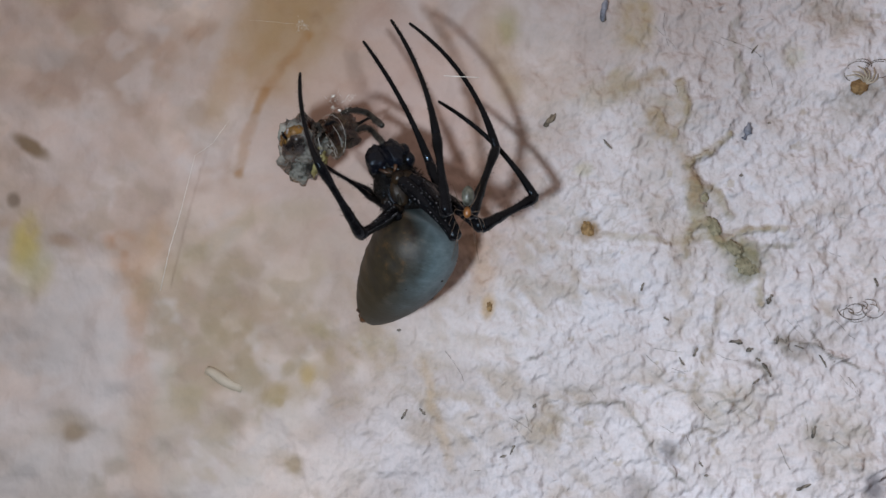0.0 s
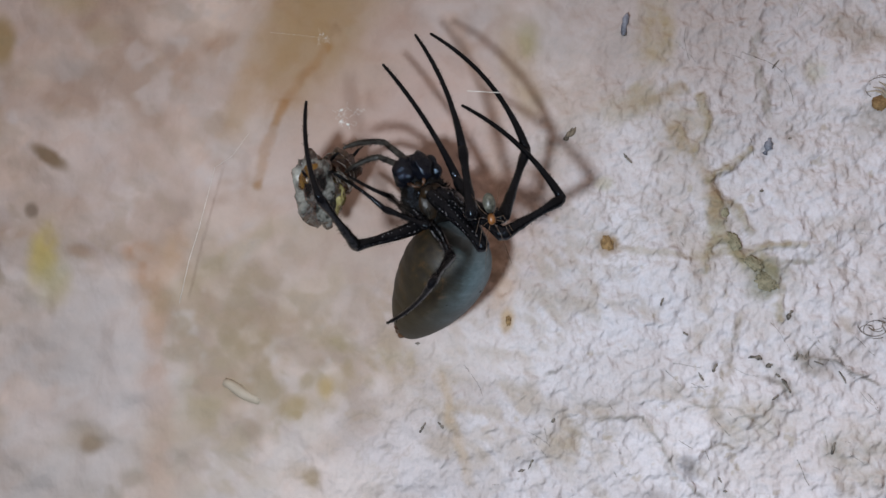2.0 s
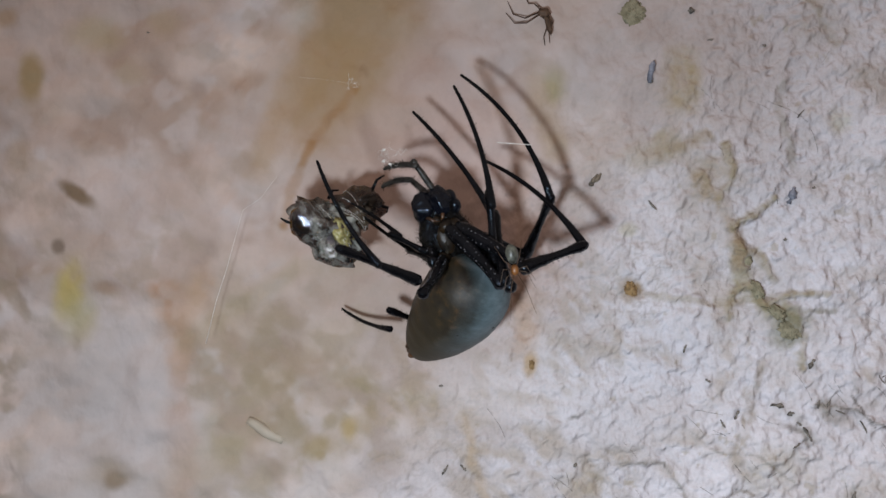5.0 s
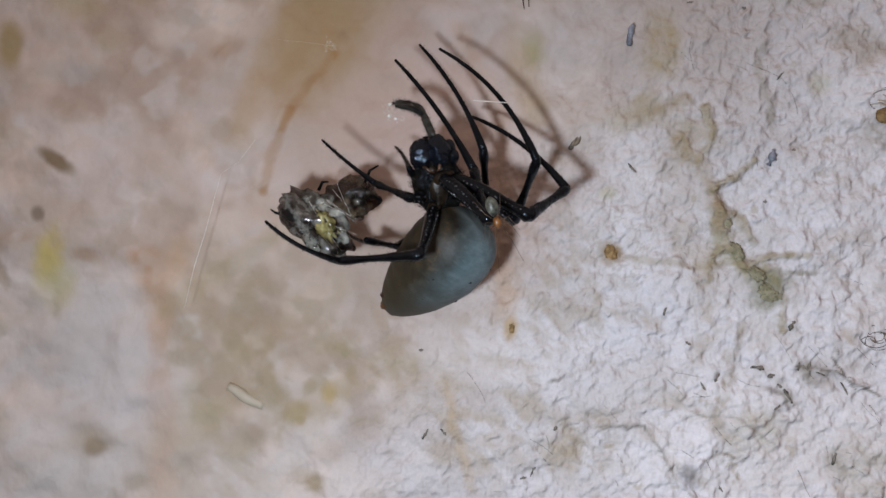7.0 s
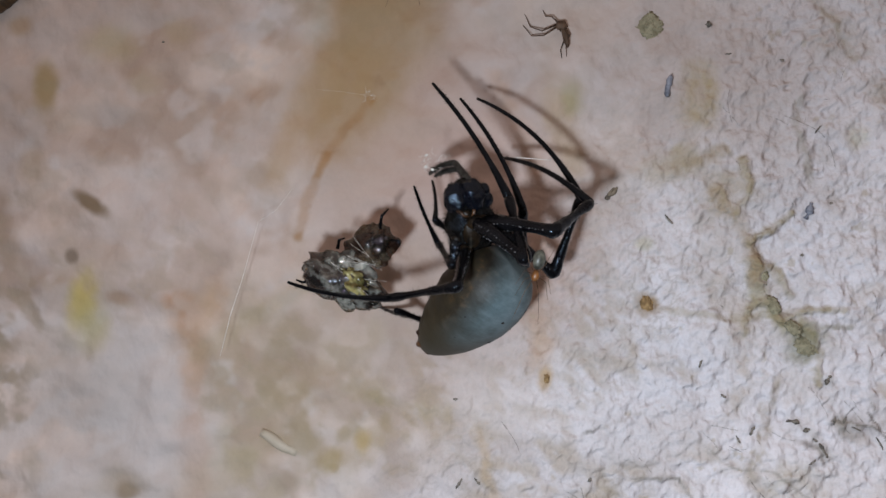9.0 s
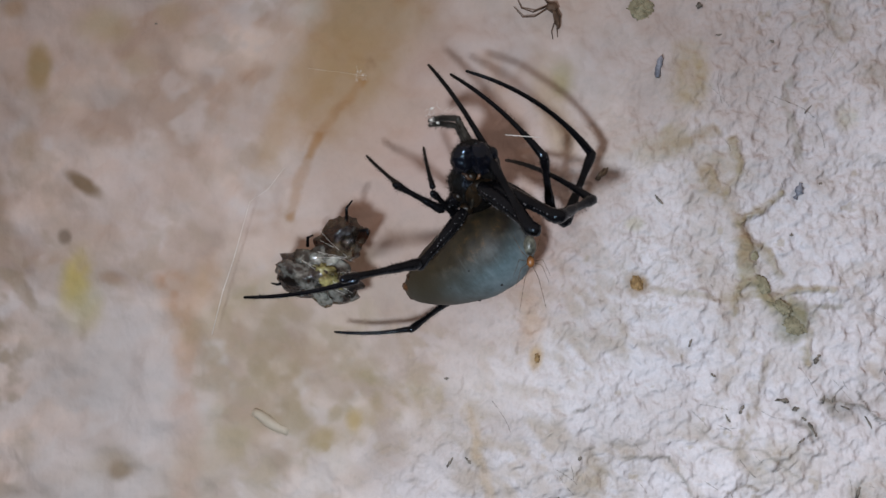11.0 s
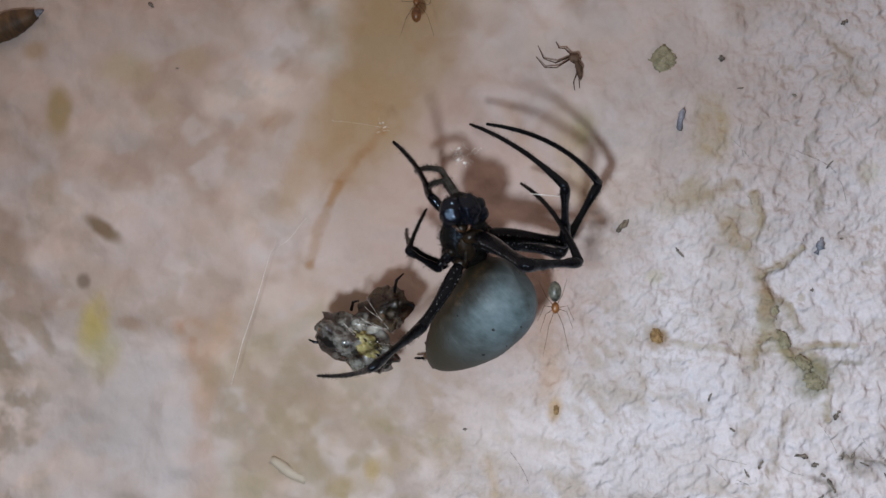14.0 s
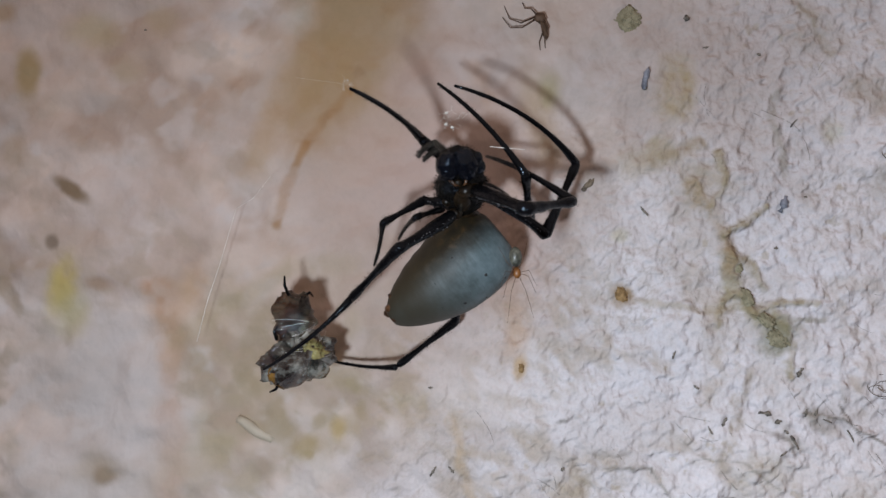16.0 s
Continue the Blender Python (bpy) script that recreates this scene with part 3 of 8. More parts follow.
    p.stain_shade(56.6, -31.3, 1.4, 1.8, 0, (0.22, 0.21, 0.23), 0.88, 0.6, 0.4)
    # grey and brown dirt about the caught specks
    for x, z, a in ((43.0, -6.6, 1.1), (38.9, -12.4, 1.3), (40.6, -13.5, 1.2), (44.7, -11.9, 1.9), (42.4, -15.8, 1.6), (48.8, -24.3, 1.4), (-5.0, -21.7, 0.9),
                    (-2.6, -21.2, 1.0), (30.2, -26.4, 1.5), (33.2, -24.0, 1.1), (9.0, -26.6, 1.2), (47.4, -31.2, 1.2), (25.9, -31.0, 1.8), (34.6, -30.4, 1.2)):
        p.stain_shade(x + 0.5, z - 0.4, a, 0.55 * a, -35, (0.32, 0.29, 0.245), 0.55, 0.7, 0.5, 0.6)
    # a web of faint hairline dirt in the flaky side
    lines = np.minimum(np.abs(clouds(p.X, p.Z, 9, 101, 5, 0.6) - 0.5), np.abs(clouds(p.X * 0.8, p.Z, 6, 131, 5, 0.6) - 0.47))
    where = step(0.47, 0.62, clouds(p.X, p.Z, 12, 151, 4))
    p.tint(0.30 * step(0.016, 0.003, lines) * where * (0.1 + 0.9 * p.crisp), (0.27, 0.23, 0.18))
    net = np.abs(clouds(p.X + 0.4 * p.Z, p.Z, 4.2, 211, 5, 0.62) - 0.5)
    p.tint(0.08 * step(0.022, 0.004, net) * step(0.47, 0.60, clouds(p.X, p.Z, 10, 221, 4)) * (0.08 + 0.92 * p.crisp), (0.33, 0.27, 0.20))
    flecks = step(0.73, 0.80, clouds(p.X, p.Z, 1.6, 171, 3, 0.6)) * step(0.45, 0.6, clouds(p.X, p.Z, 9, 181, 3))
    p.tint(0.5 * flecks * p.crisp, (0.36, 0.30, 0.21))


def build_wall():
    p = Plaster()
    paint_wall(p)
    n, m = p.X.shape
    co = np.stack(leaned(p.X, p.Z, p.relief), -1).reshape(-1, 3) / 1000
    i, j = np.meshgrid(np.arange(n - 1), np.arange(m - 1), indexing="ij")
    a = (i * m + j).ravel()
    quads = np.stack([a, a + m, a + m + 1, a + 1], -1)
    me = bpy.data.meshes.new("wall_north")
    count = n * m
    back = np.array([co[k] + (0, 0.205, 0) for k in (0, (n - 1) * m, n * m - 1, m - 1)])
    faces = quads.tolist()
    bottom, top = [k * m for k in range(n)], [k * m + m - 1 for k in range(n)]
    left, right = list(range(m)), list(range((n - 1) * m, n * m))
    faces.append(bottom[::-1] + [count, count + 1])
    faces.append(top + [count + 2, count + 3])
    faces.append(left + [count + 3, count])
    faces.append(right[::-1] + [count + 1, count + 2])
    faces.append([count + 3, count + 2, count + 1, count])
    me.from_pydata(np.concatenate([co, back]).tolist(), [], faces)
    rgba = np.concatenate([np.concatenate([p.colour, 0.25 + 0.75 * p.crisp[..., None]], -1).reshape(-1, 4), np.full((4, 4), 0.5)])
    layer = me.color_attributes.new("stain_shade", "FLOAT_COLOR", "POINT")
    layer.data.foreach_set("color", rgba.astype(np.float32).ravel())
    me.polygons.foreach_set("use_smooth", [True] * len(quads) + [False] * 5)
    me.materials.append(PLASTER)
    me.update()
    tagged(new("wall_north", me), "stained, flaking pale plaster wall with ochre and rust streaks", "wall", kind="structure")
    return p


wall = build_wall()


def build_ground():
    bm = bmesh.new()
    bmesh.ops.create_grid(bm, x_segments=40, y_segments=40, size=30)
    for v in bm.verts:
        v.co = Vector((v.co.x, v.co.y, -1.06 + 0.01 * noise.noise(v.co * 0.7)))
    tagged(part("ground", bm, EARTH), "dark bare earth at the foot of the wall", "ground", kind="structure")


build_ground()


def bone(ax, ay, az, bx, by, bz, roll=0):
    """The pose of a limb that runs along its x axis from a to b, in millimetres; y points away from the eye; rolled about x."""
    x, y, z = frame_at(Vector((ax, ay, az)), Vector((bx, by, bz)), (0, 1, 0))
    m = Matrix((x, y, z)).transposed().to_4x4()
    m.translation = Vector((ax, ay, az)) / 1000
    return m @ pose(0, 0, 0, roll, 0, 0)


# ---- the large spider ----
def limb(name, length, radii, spider, bend=0.0, hairs=40, hair=0.5, seed=1, material=None, label=""):
    """A leg segment along x: radii in millimetres at even steps, bent sideways, with bristles."""
    rng = random.Random(seed)
    bm = bmesh.new()
    steps = 14

    def centre(u):
        return Vector((u * length, 0, bend * length * 4 * u * (1 - u))) / 1000

    def radius(u):
        k = u * (len(radii) - 1)
        i = min(int(k), len(radii) - 2)
        return (radii[i] * (1 - k + i) + radii[i + 1] * (k - i)) / 1000

    us = [k / steps for k in range(steps + 1)]
    ends = [0.0] + us + [1.0]
    rr = [radius(0) * 0.45] + [radius(u) for u in us] + [radius(1) * 0.4]
    pts = [centre(u) for u in ends]
    pts[0] = pts[0] - Vector((radius(0) * 0.55, 0, 0))
    pts[-1] = pts[-1] + Vector((radius(1) * 0.6, 0, 0))
    tube(bm, pts, rr, 10)
    for _ in range(hairs):
        u, a = rng.uniform(0.04, 0.98), rng.uniform(0, math.tau)
        out = Vector((0.55, math.cos(a), math.sin(a)))
        root = centre(u) + radius(u) * 0.9 * Vector((0, math.cos(a), math.sin(a)))
        bristle(bm, root, root + out.normalized() * hair * rng.uniform(0.4, 1.1) / 1000, 0.000021)
    made = part(name, bm, material or BLACK, spider, label)
    if name == "femur":
        # two rows of spine roots, their glints painted as a pale colour
        for row, a0 in ((0, 3.75), (1, 2.75)):
            bm = bmesh.new()
            for k in range(int(length / 0.5)):
                u = (k + rng.uniform(0.3, 1.2)) * 0.5 / length
                if 0.12 < u < 0.93:
                    a = a0 + rng.uniform(-0.14, 0.14)
                    p = centre(u) + radius(u) * 0.98 * Vector((0, math.cos(a), math.sin(a)))
                    size = rng.choice((0.00003, 0.00005, 0.00007, 0.00010))
                    lump(bm, Matrix.Translation(p) @ Matrix.Diagonal((size, size, size, 1)), k, 0.0, 1, 2)
            part("spine_row", bm, SPINE, made, "row of spine roots, coloured pale for their glints")
    return made


def build_leg(spider, lengths, bend, seed, thick=1.0):
    f, t, m = lengths
    k = thick
    return (limb("femur", f, [0.55 * k, 0.84 * k, 0.86 * k, 0.80 * k, 0.68 * k, 0.58 * k, 0.60 * k, 0.76 * k], spider, 0.02, 170, 0.55, seed),
            limb("tibia", t, [0.70 * k, 0.72 * k, 0.56 * k, 0.60 * k, 0.46 * k, 0.42 * k, 0.40 * k, 0.42 * k, 0.50 * k, 0.62 * k, 0.48 * k], spider, 0.0, 170, 0.55, seed + 1),
            limb("metatarsus", m, [0.50 * k, 0.40 * k, 0.30 * k, 0.28 * k, 0.26 * k, 0.25 * k, 0.22 * k, 0.16 * k], spider, bend, 240, 0.36, seed + 2))


def girth(u):
    """The abdomen's half width: fullest near the front, tapering to a blunt tail."""
    return 5.65 * math.sin(math.pi * min(1, u * 0.965 + 0.018) ** 0.66) ** 0.50 * (1.0 - 0.10 * u**3)


def build_abdomen(spider):
    length, bm = 16.8, bmesh.new()
    rings, sides = 40, 40
    grid = []
    for i in range(rings + 1):
        u = i / rings
        r = girth(u)
        r = max(r, 0.35)
        row = []
        for k in range(sides):
            a = k * math.tau / sides
            y, z = r * 0.92 * math.cos(a), r * math.sin(a)
            if z < 0:
                z *= 0.97 - 0.10 * math.sin(math.pi * u)
            n = noise.fractal(Vector((u * 6, math.cos(a) * 1.6, math.sin(a) * 1.6)), 1.0, 2.0, 3)
            fold = 0.10 * math.sin(u * 46 + 2 * n) * step(-2.2, -3.6, np.float64(z)) if z < -2.2 else 0.0
            grow = 1 + 0.014 * n + fold * 0.10
            row.append(bm.verts.new((u * length / 1000, y * grow / 1000, z * grow / 1000)))
        grid.append(row)
    for p, q in zip(grid, grid[1:]):
        for k in range(sides):
            bm.faces.new((p[k], p[(k + 1) % sides], q[(k + 1) % sides], q[k]))
    bm.faces.new(grid[0][::-1])
    bm.faces.new(grid[-1])
    body = part("abdomen", bm, ABDOMEN, spider, "swollen grey-green abdomen with a brown belly stripe")
    for k, (x, y, z, r) in enumerate(((15.6, -0.6, -0.9, 0.80), (16.3, 0.5, -0.5, 0.72), (16.0, -0.8, 0.3, 0.65), (14.6, -0.3, -2.0, 0.7))):
        bm = bmesh.new()
        tube(bm, [(x / 1000, y / 1000, z / 1000), ((x + 0.5) / 1000, y / 1000, (z - 0.3) / 1000), ((x + 1.0 - 0.2 * k) / 1000, y * 1.1 / 1000, (z - 0.55) / 1000)],
             [r / 1000, r * 0.8 / 1000, r * 0.35 / 1000], 9)
        part("spinneret", bm, TAIL, body, "short brown spinneret")
    for x, a, r in ((4.6, 205, 0.20), (8.6, 222, 0.24), (6.4, 160, 0.16), (3.0, 238, 0.17), (11.0, 210, 0.13), (9.8, 172, 0.13), (6.2, 240, 0.13)):
        u = x / length
        rr = girth(u)
        y, z = rr * 0.92 * math.cos(radians(a)), -rr * math.sin(radians(a))
        if z < 0:
            z *= 0.87
        bm = bmesh.new()
        lump(bm, sized(x, y * 0.985, z * 0.985, r, r * 0.5, r * 1.3), x, 0.15, 1.5, 2)
        part("dot", bm, DOT, body, "small black dot")
    return body


def build_spider():
    spider = thing("spider", "large black spider with grey-green abdomen, wrapping prey before the wall", "spider")
    bm = bmesh.new()
    made = bmesh.ops.create_icosphere(bm, subdivisions=5, radius=1)["verts"]
    for v in made:
        c = v.co.copy()
        wide = 1.0 - 0.20 * math.exp(-((c.z - 0.28) / 0.22) ** 2) + 0.06 * (c.z > 0.4)
        v.co = Vector((c.x * 3.1 * wide - 0.25 * max(0, c.z), c.y * 2.2 * wide, 4.6 + c.z * 4.9))
        v.co = (v.co + 0.16 * noise.fractal(v.co * 1.3, 1.0, 2.0, 5) * Vector((c.x, c.y, c.z))) / 1000
    rng = random.Random(8)
    for _ in range(1500):
        a, h = rng.uniform(0, math.tau), rng.uniform(-0.75, 0.95)
        r = math.sqrt(1 - h * h)
        wide = 1.0 - 0.20 * math.exp(-((h - 0.28) / 0.22) ** 2)
        root = Vector((r * math.cos(a) * 3.05 * wide - 0.25 * max(0, h), r * math.sin(a) * 2.15 * wide, 4.6 + h * 4.8)) / 1000
        out = Vector((math.cos(a), math.sin(a), h + 0.5)).normalized()
        bristle(bm, root, root + out * rng.uniform(0.3, 0.75) / 1000, 0.00003)
    part("cephalothorax", bm, CARAPACE, spider, "hairy black head and thorax")
    for x, y, z, r, t in ((-1.35, -1.2, 7.9, 1.25, 14), (0.6, -1.3, 8.0, 1.25, -14)):
        bm = bmesh.new()
        lump(bm, sized(x, y, z, r, r * 0.85, r * 1.4, -20, t, 0), 3.0 + x, 0.22, 1.4, 4)
        jaw = part("chelicera", bm, GLOSS, spider, "glossy blue-black jaw")
        bm = bmesh.new()
        tube(bm, [Vector((x, y - 0.7, z - 1.3)) / 1000, Vector((x * 0.6, y - 1.1, z - 1.9)) / 1000, Vector((x * 0.1, y - 1.0, z - 2.2)) / 1000],
             [0.00026, 0.00018, 0.00004], 7)
        part("fang", bm, TAIL, jaw, "curved dark brown fang")
    for x, z in ((1.9, 7.9), (2.15, 6.8)):
        bm = bmesh.new()
        lump(bm, sized(x, -0.4, z, 0.75, 0.8, 0.95, 0, 10, 0), z, 0.06, 1.2, 3)
        part("eye_mound", bm, GLOSS, spider, "glossy side bulge of the head")
    for x, y, z in ((-1.8, -0.6, 8.5), (-1.2, -0.2, 9.1), (0.2, -0.3, 9.3), (1.3, -0.5, 8.9)):
        bm = bmesh.new()
        lump(bm, sized(x, y, z, 0.26, 0.26, 0.26), z, 0.0, 1, 2)
        part("eye", bm, GLOSS, spider, "tiny shining black eye")
    bm = bmesh.new()
    lump(bm, sized(-0.1, -1.9, 3.4, 1.0, 0.45, 1.7), 5, 0.1, 1.4, 3)
    part("sternum", bm, COXA, spider, "dark sternum")
    bm = bmesh.new()
    lump(bm, sized(-0.35, -2.35, 2.5, 0.22, 0.16, 0.75, 0, 8, 0), 6, 0.25, 1.6, 3)
    part("pale_mark", bm, PALE_MARK, spider, "pale streak on the sternum")
    bm = bmesh.new()
    lump(bm, sized(-0.4, -1.95, 5.9, 0.6, 0.35, 0.5, 0, 20, 0), 9, 0.25, 1.6, 3)
    part("mouth_plate", bm, COXA, spider, "brownish mouth plate")
    bm = bmesh.new()
    tube(bm, [(0, 0, 0.0012), (0.0004, 0.0002, -0.0002), (0.001, 0.0004, -0.0014)], [0.0012, 0.0009, 0.0011], 10)
    part("waist", bm, COXA, spider, "narrow brown waist")
    legs = {}
    for key, lengths, hip, bend, thick in (
            ("A", (9.89, 10.53, 16.59), (0.4, -2.2, 5.0), -0.035, 1.12), ("B", (9.64, 8.90, 15.31), (2.2, -0.6, 4.2), -0.05, 1.06),
            ("C", (10.01, 9.84, 18.51), (2.3, 0.0, 3.2), -0.085, 1.06), ("D", (10.70, 8.22, 16.43), (1.3, -2.0, 4.8), -0.065, 1.12),
            ("E", (9.36, 10.45, 12.77), (-1.0, -2.0, 1.6), 0.05, 0.95), ("F", (3.08, 6.40, 8.41), (-2.0, -1.2, 2.8), 0.02, 0.8),
            ("G", (4.42, 6.11, 7.60), (-2.2, -0.2, 3.6), -0.03, 0.75), ("H", (12.60, 9.80, 9.80), (-0.6, 0.2, 0.9), 0.05, 0.85)):
        legs[key] = build_leg(spider, lengths, bend, ord(key) * 10, thick)
        bm = bmesh.new()
        lump(bm, sized(hip[0] * 0.93, hip[1], hip[2], 0.85 * thick, 0.75 * thick, 0.7 * thick, 0, -30 if hip[0] > 0 else 30, 0), ord(key), 0.1, 1.5, 3)
        part("coxa", bm, COXA, spider, "brown-black hip joint")
    palps = []
    for key, lengths in (("P", (4.25, 5.03)), ("Q", (4.45, 4.42))):
        palps.append((limb("palp_base", lengths[0], [0.34, 0.40, 0.36, 0.34], spider, 0.0, 150, 0.55, ord(key), PALP, "grey-haired palp joint"),
                      limb("palp", lengths[1], [0.36, 0.34, 0.33, 0.31, 0.28, 0.16], spider, -0.06, 260, 0.55, ord(key) + 1, PALP, "grey-haired palp")))
    return spider, build_abdomen(spider), legs, palps


spider, abdomen, legs, palps = build_spider()
leg_a, leg_b, leg_c, leg_d, leg_e, leg_f, leg_g, leg_h = (legs[k] for k in "ABCDEFGH")
palp_a, palp_b = palps


# ---- the prey ----
def crumpled(bm, m, seed, cuts=9):
    """A thin, folded flake with thickness."""
    off = Vector((seed * 3.3, seed * 1.7, seed))
    layers = []
    for side in (-1, 1):
        rows = []
        for i in range(cuts + 1):
            row = []
            for j in range(cuts + 1):
                u, v = i / cuts * 2 - 1, j / cuts * 2 - 1
                k = math.sqrt(max(0.0, 1 - 0.45 * v * v))
                fold = 0.45 * noise.fractal(Vector((u * 1.4, v * 1.4, 0)) + off, 1.0, 2.0, 4) + 0.12 * math.sin(u * 9 + seed)
                row.append(bm.verts.new(m @ Vector((u * k, fold + side * 0.03, v * math.sqrt(max(0.05, 1 - 0.5 * u * u))))))
            rows.append(row)
        layers.append(rows)
    a, b = layers
    for i in range(cuts):
        for j in range(cuts):
            bm.faces.new((a[i][j], a[i + 1][j], a[i + 1][j + 1], a[i][j + 1]))
            bm.faces.new((b[i][j], b[i][j + 1], b[i + 1][j + 1], b[i + 1][j]))
    rim = [(i, 0) for i in range(cuts)] + [(cuts, j) for j in range(cuts)] + [(i, cuts) for i in range(cuts, 0, -1)] + [(0, j) for j in range(cuts, 0, -1)]
    for p, q in zip(rim, rim[1:] + rim[:1]):
        bm.faces.new((a[p[0]][p[1]], b[p[0]][p[1]], b[q[0]][q[1]], a[q[0]][q[1]]))


def strand(bm, points, r, sides=5):
    tube(bm, [Vector(p) / 1000 for p in points], [r / 1000] * len(points), sides, (0.2, 1, 0.3))


def build_prey():
    prey = thing("wrapped_insect", "crumpled dark insect prey wrapped in shiny silk", "prey")
    bm = bmesh.new()
    lump(bm, sized(0.4, 0, 2.5, 2.4, 2.0, 2.7, 0, 15, 0), 2, 0.46, 1.7, 4)
    part("dark_body", bm, HUSK, prey, "dark knobbly front half of the prey")
    bm = bmesh.new()
    lump(bm, sized(-0.4, 0, -2.3, 4.9, 2.4, 2.6, 0, -4, 0), 4, 0.42, 1.8, 4)
    part("pale_body", bm, LOBE, prey, "grey silk-covered hind half of the prey")
    bm = bmesh.new()
    lump(bm, sized(0.7, -1.75, -1.7, 1.6, 0.9, 1.1, 0, 20, 0), 7, 0.6, 2.2, 4)
    part("yellow_patch", bm, YELLOW, prey, "yellow-green patch")
    bm = bmesh.new()
    lump(bm, sized(-3.1, -0.4, -3.4, 1.75, 1.5, 1.55, 0, 20, 0), 11, 0.3, 1.8, 3)
    part("amber_end", bm, AMBER, prey, "amber brown end")
    for k, (x, y, z, a, c, rx, ry, rz) in enumerate(((2.6, -1.0, -2.0, 1.9, 1.5, 20, 30, 25), (-2.2, -1.4, -0.9, 2.1, 1.2, -15, 10, -20),
                                                     (0.2, -1.7, -3.8, 2.3, 1.2, 35, 25, 5), (-0.6, -1.5, 0.4, 1.8, 1.3, -25, -20, 10), (1.0, -1.6, 3.2, 1.3, 1.7, 10, 30, 30))):
        bm = bmesh.new()
        crumpled(bm, sized(x, y, z, a, 0.9, c, rx, ry, rz), 2.0 + k)
        part("wing_fold", bm, WING if k != 4 else HUSK, prey, "crumpled silvery wing fold" if k != 4 else "dark crumpled fold")
    for a, b, c in (((0.2, -0.4, 5.0), (-0.3, -0.8, 6.4), (0.0, -0.8, 7.5)), ((-2.9, -0.6, 0.6), (-3.2, -1.0, 1.6), (-2.7, -1.1, 2.1)),
                    ((1.9, -0.3, 4.5), (2.9, -0.6, 4.9), (3.2, -0.6, 4.3)), ((-3.6, -0.4, -4.2), (-4.6, -0.6, -4.8), (-5.3, -0.4, -4.9))):
        bm = bmesh.new()
        tube(bm, [Vector(p) / 1000 for p in (a, b, c)], [0.00022, 0.00018, 0.00010], 6)
        part("insect_leg", bm, BLACK, prey, "broken black insect leg")
    rng = random.Random(5)
    for cx, cz, a, c, n in ((0.4, 2.5, 2.3, 2.6, 110), (-0.4, -2.3, 4.7, 2.5, 120)):
        bm = bmesh.new()
        for _ in range(n):
            u, h = rng.uniform(0, math.tau), rng.uniform(-0.95, 0.95)
            r = math.sqrt(1 - h * h)
            d = Vector((r * math.cos(u), r * math.sin(u), h))
            root = Vector((cx + a * d.x, 2.2 * d.y, cz + c * d.z)) / 1000 * 0.97
            way = (d + Vector((rng.uniform(-1, 1), rng.uniform(-1, 1), rng.uniform(-1, 1)))).normalized()
            bristle(bm, root, root + way * rng.uniform(0.3, 0.8) / 1000, 0.00003)
        part("silk_fuzz", bm, WING, prey, "fine grey fuzz of silk and hairs")
    for k in range(9):
        tilt, off, w = rng.uniform(-0.9, 0.9), rng.uniform(-3.6, 3.6), rng.uniform(0.96, 1.10)
        wide = 3.6 if off < 0 else 2.3
        pts = []
        for s in range(19):
            a = s * math.tau / 18
            pts.append((wide * w * math.cos(a) + 0.3, 2.25 * w * math.sin(a), off + tilt * wide * math.cos(a) * 0.6))
        bm = bmesh.new()
        strand(bm, pts, 0.016, 4)
        part("silk_thread", bm, SILK, prey, "fine white silk thread")
    for ob in prey.children:
        ob.data.transform(Matrix.Scale(1.04, 4))
    return prey


prey = build_prey()


def spun(x, y, z, lean, spin, tilt=0):
    """A pose that leans in the wall's plane, tilted towards the eye and spun about its own length."""
    return pose(x, y, z, 0, lean, 0) @ pose(0, 0, 0, tilt, 0, 0) @ pose(0, 0, 0, 0, 0, spin)


# ---- a tiny spider that waits beside the large one, and others on the wall ----
def small_legs(owner, reach, r, seed, material):
    rng = random.Random(seed)
    for side in (-1, 1):
        for k, (a, n) in enumerate(((55, 1.0), (12, 0.8), (-22, 0.75), (-62, 1.15))):
            a = radians(a + rng.uniform(-8, 8))
            d = Vector((side * math.cos(a), 0, math.sin(a)))
            s = reach * n * rng.uniform(0.85, 1.1)
            out = Vector((0, rng.uniform(-0.3, 0.1) * s, 0))
            drop = Vector((side * 0.12 * s, 0.05 * s, (-0.75 if k > 0 else 0.45) * s))
            bm = bmesh.new()
            tube(bm, [d * 0.35 / 1000, (d * s * 0.55 + out) / 1000, (d * s * 0.62 + out + drop * 0.4) / 1000, (d * s * 0.72 + drop) / 1000],
                 [r / 1000, r * 0.9 / 1000, r * 0.75 / 1000, r * 0.45 / 1000], 6)
            part("leg", bm, material, owner)


def build_small_spider(label, body, tail, reach, size, m, seed):
    ob = thing("small_spider", label, "spider", m)
    bm = bmesh.new()
    lump(bm, sized(0, 0, 0, 0.50 * size, 0.42 * size, 0.72 * size), seed, 0.06, 1.3, 3)
    part("thorax", bm, body, ob)
    bm = bmesh.new()
    lump(bm, sized(0, -0.1 * size, 2.0 * size, 0.80 * size, 0.78 * size, 1.25 * size), seed + 1, 0.05, 1.3, 3)
    part("abdomen", bm, tail, ob)
    small_legs(ob, reach, 0.036, seed, THIN_LEG)
    return ob


tiny_spider = build_small_spider("tiny orange spider with a mottled grey abdomen", ORANGE, GREYGREEN, 2.9, 0.85, None, 3)
still_spider = build_small_spider("tiny orange-brown spider clinging to the wall above", ORANGE, ORANGE, 4.6, 0.85,
                                pose(-0.0143, 0.1250, 0.0456, 0, 178, 0), 9)


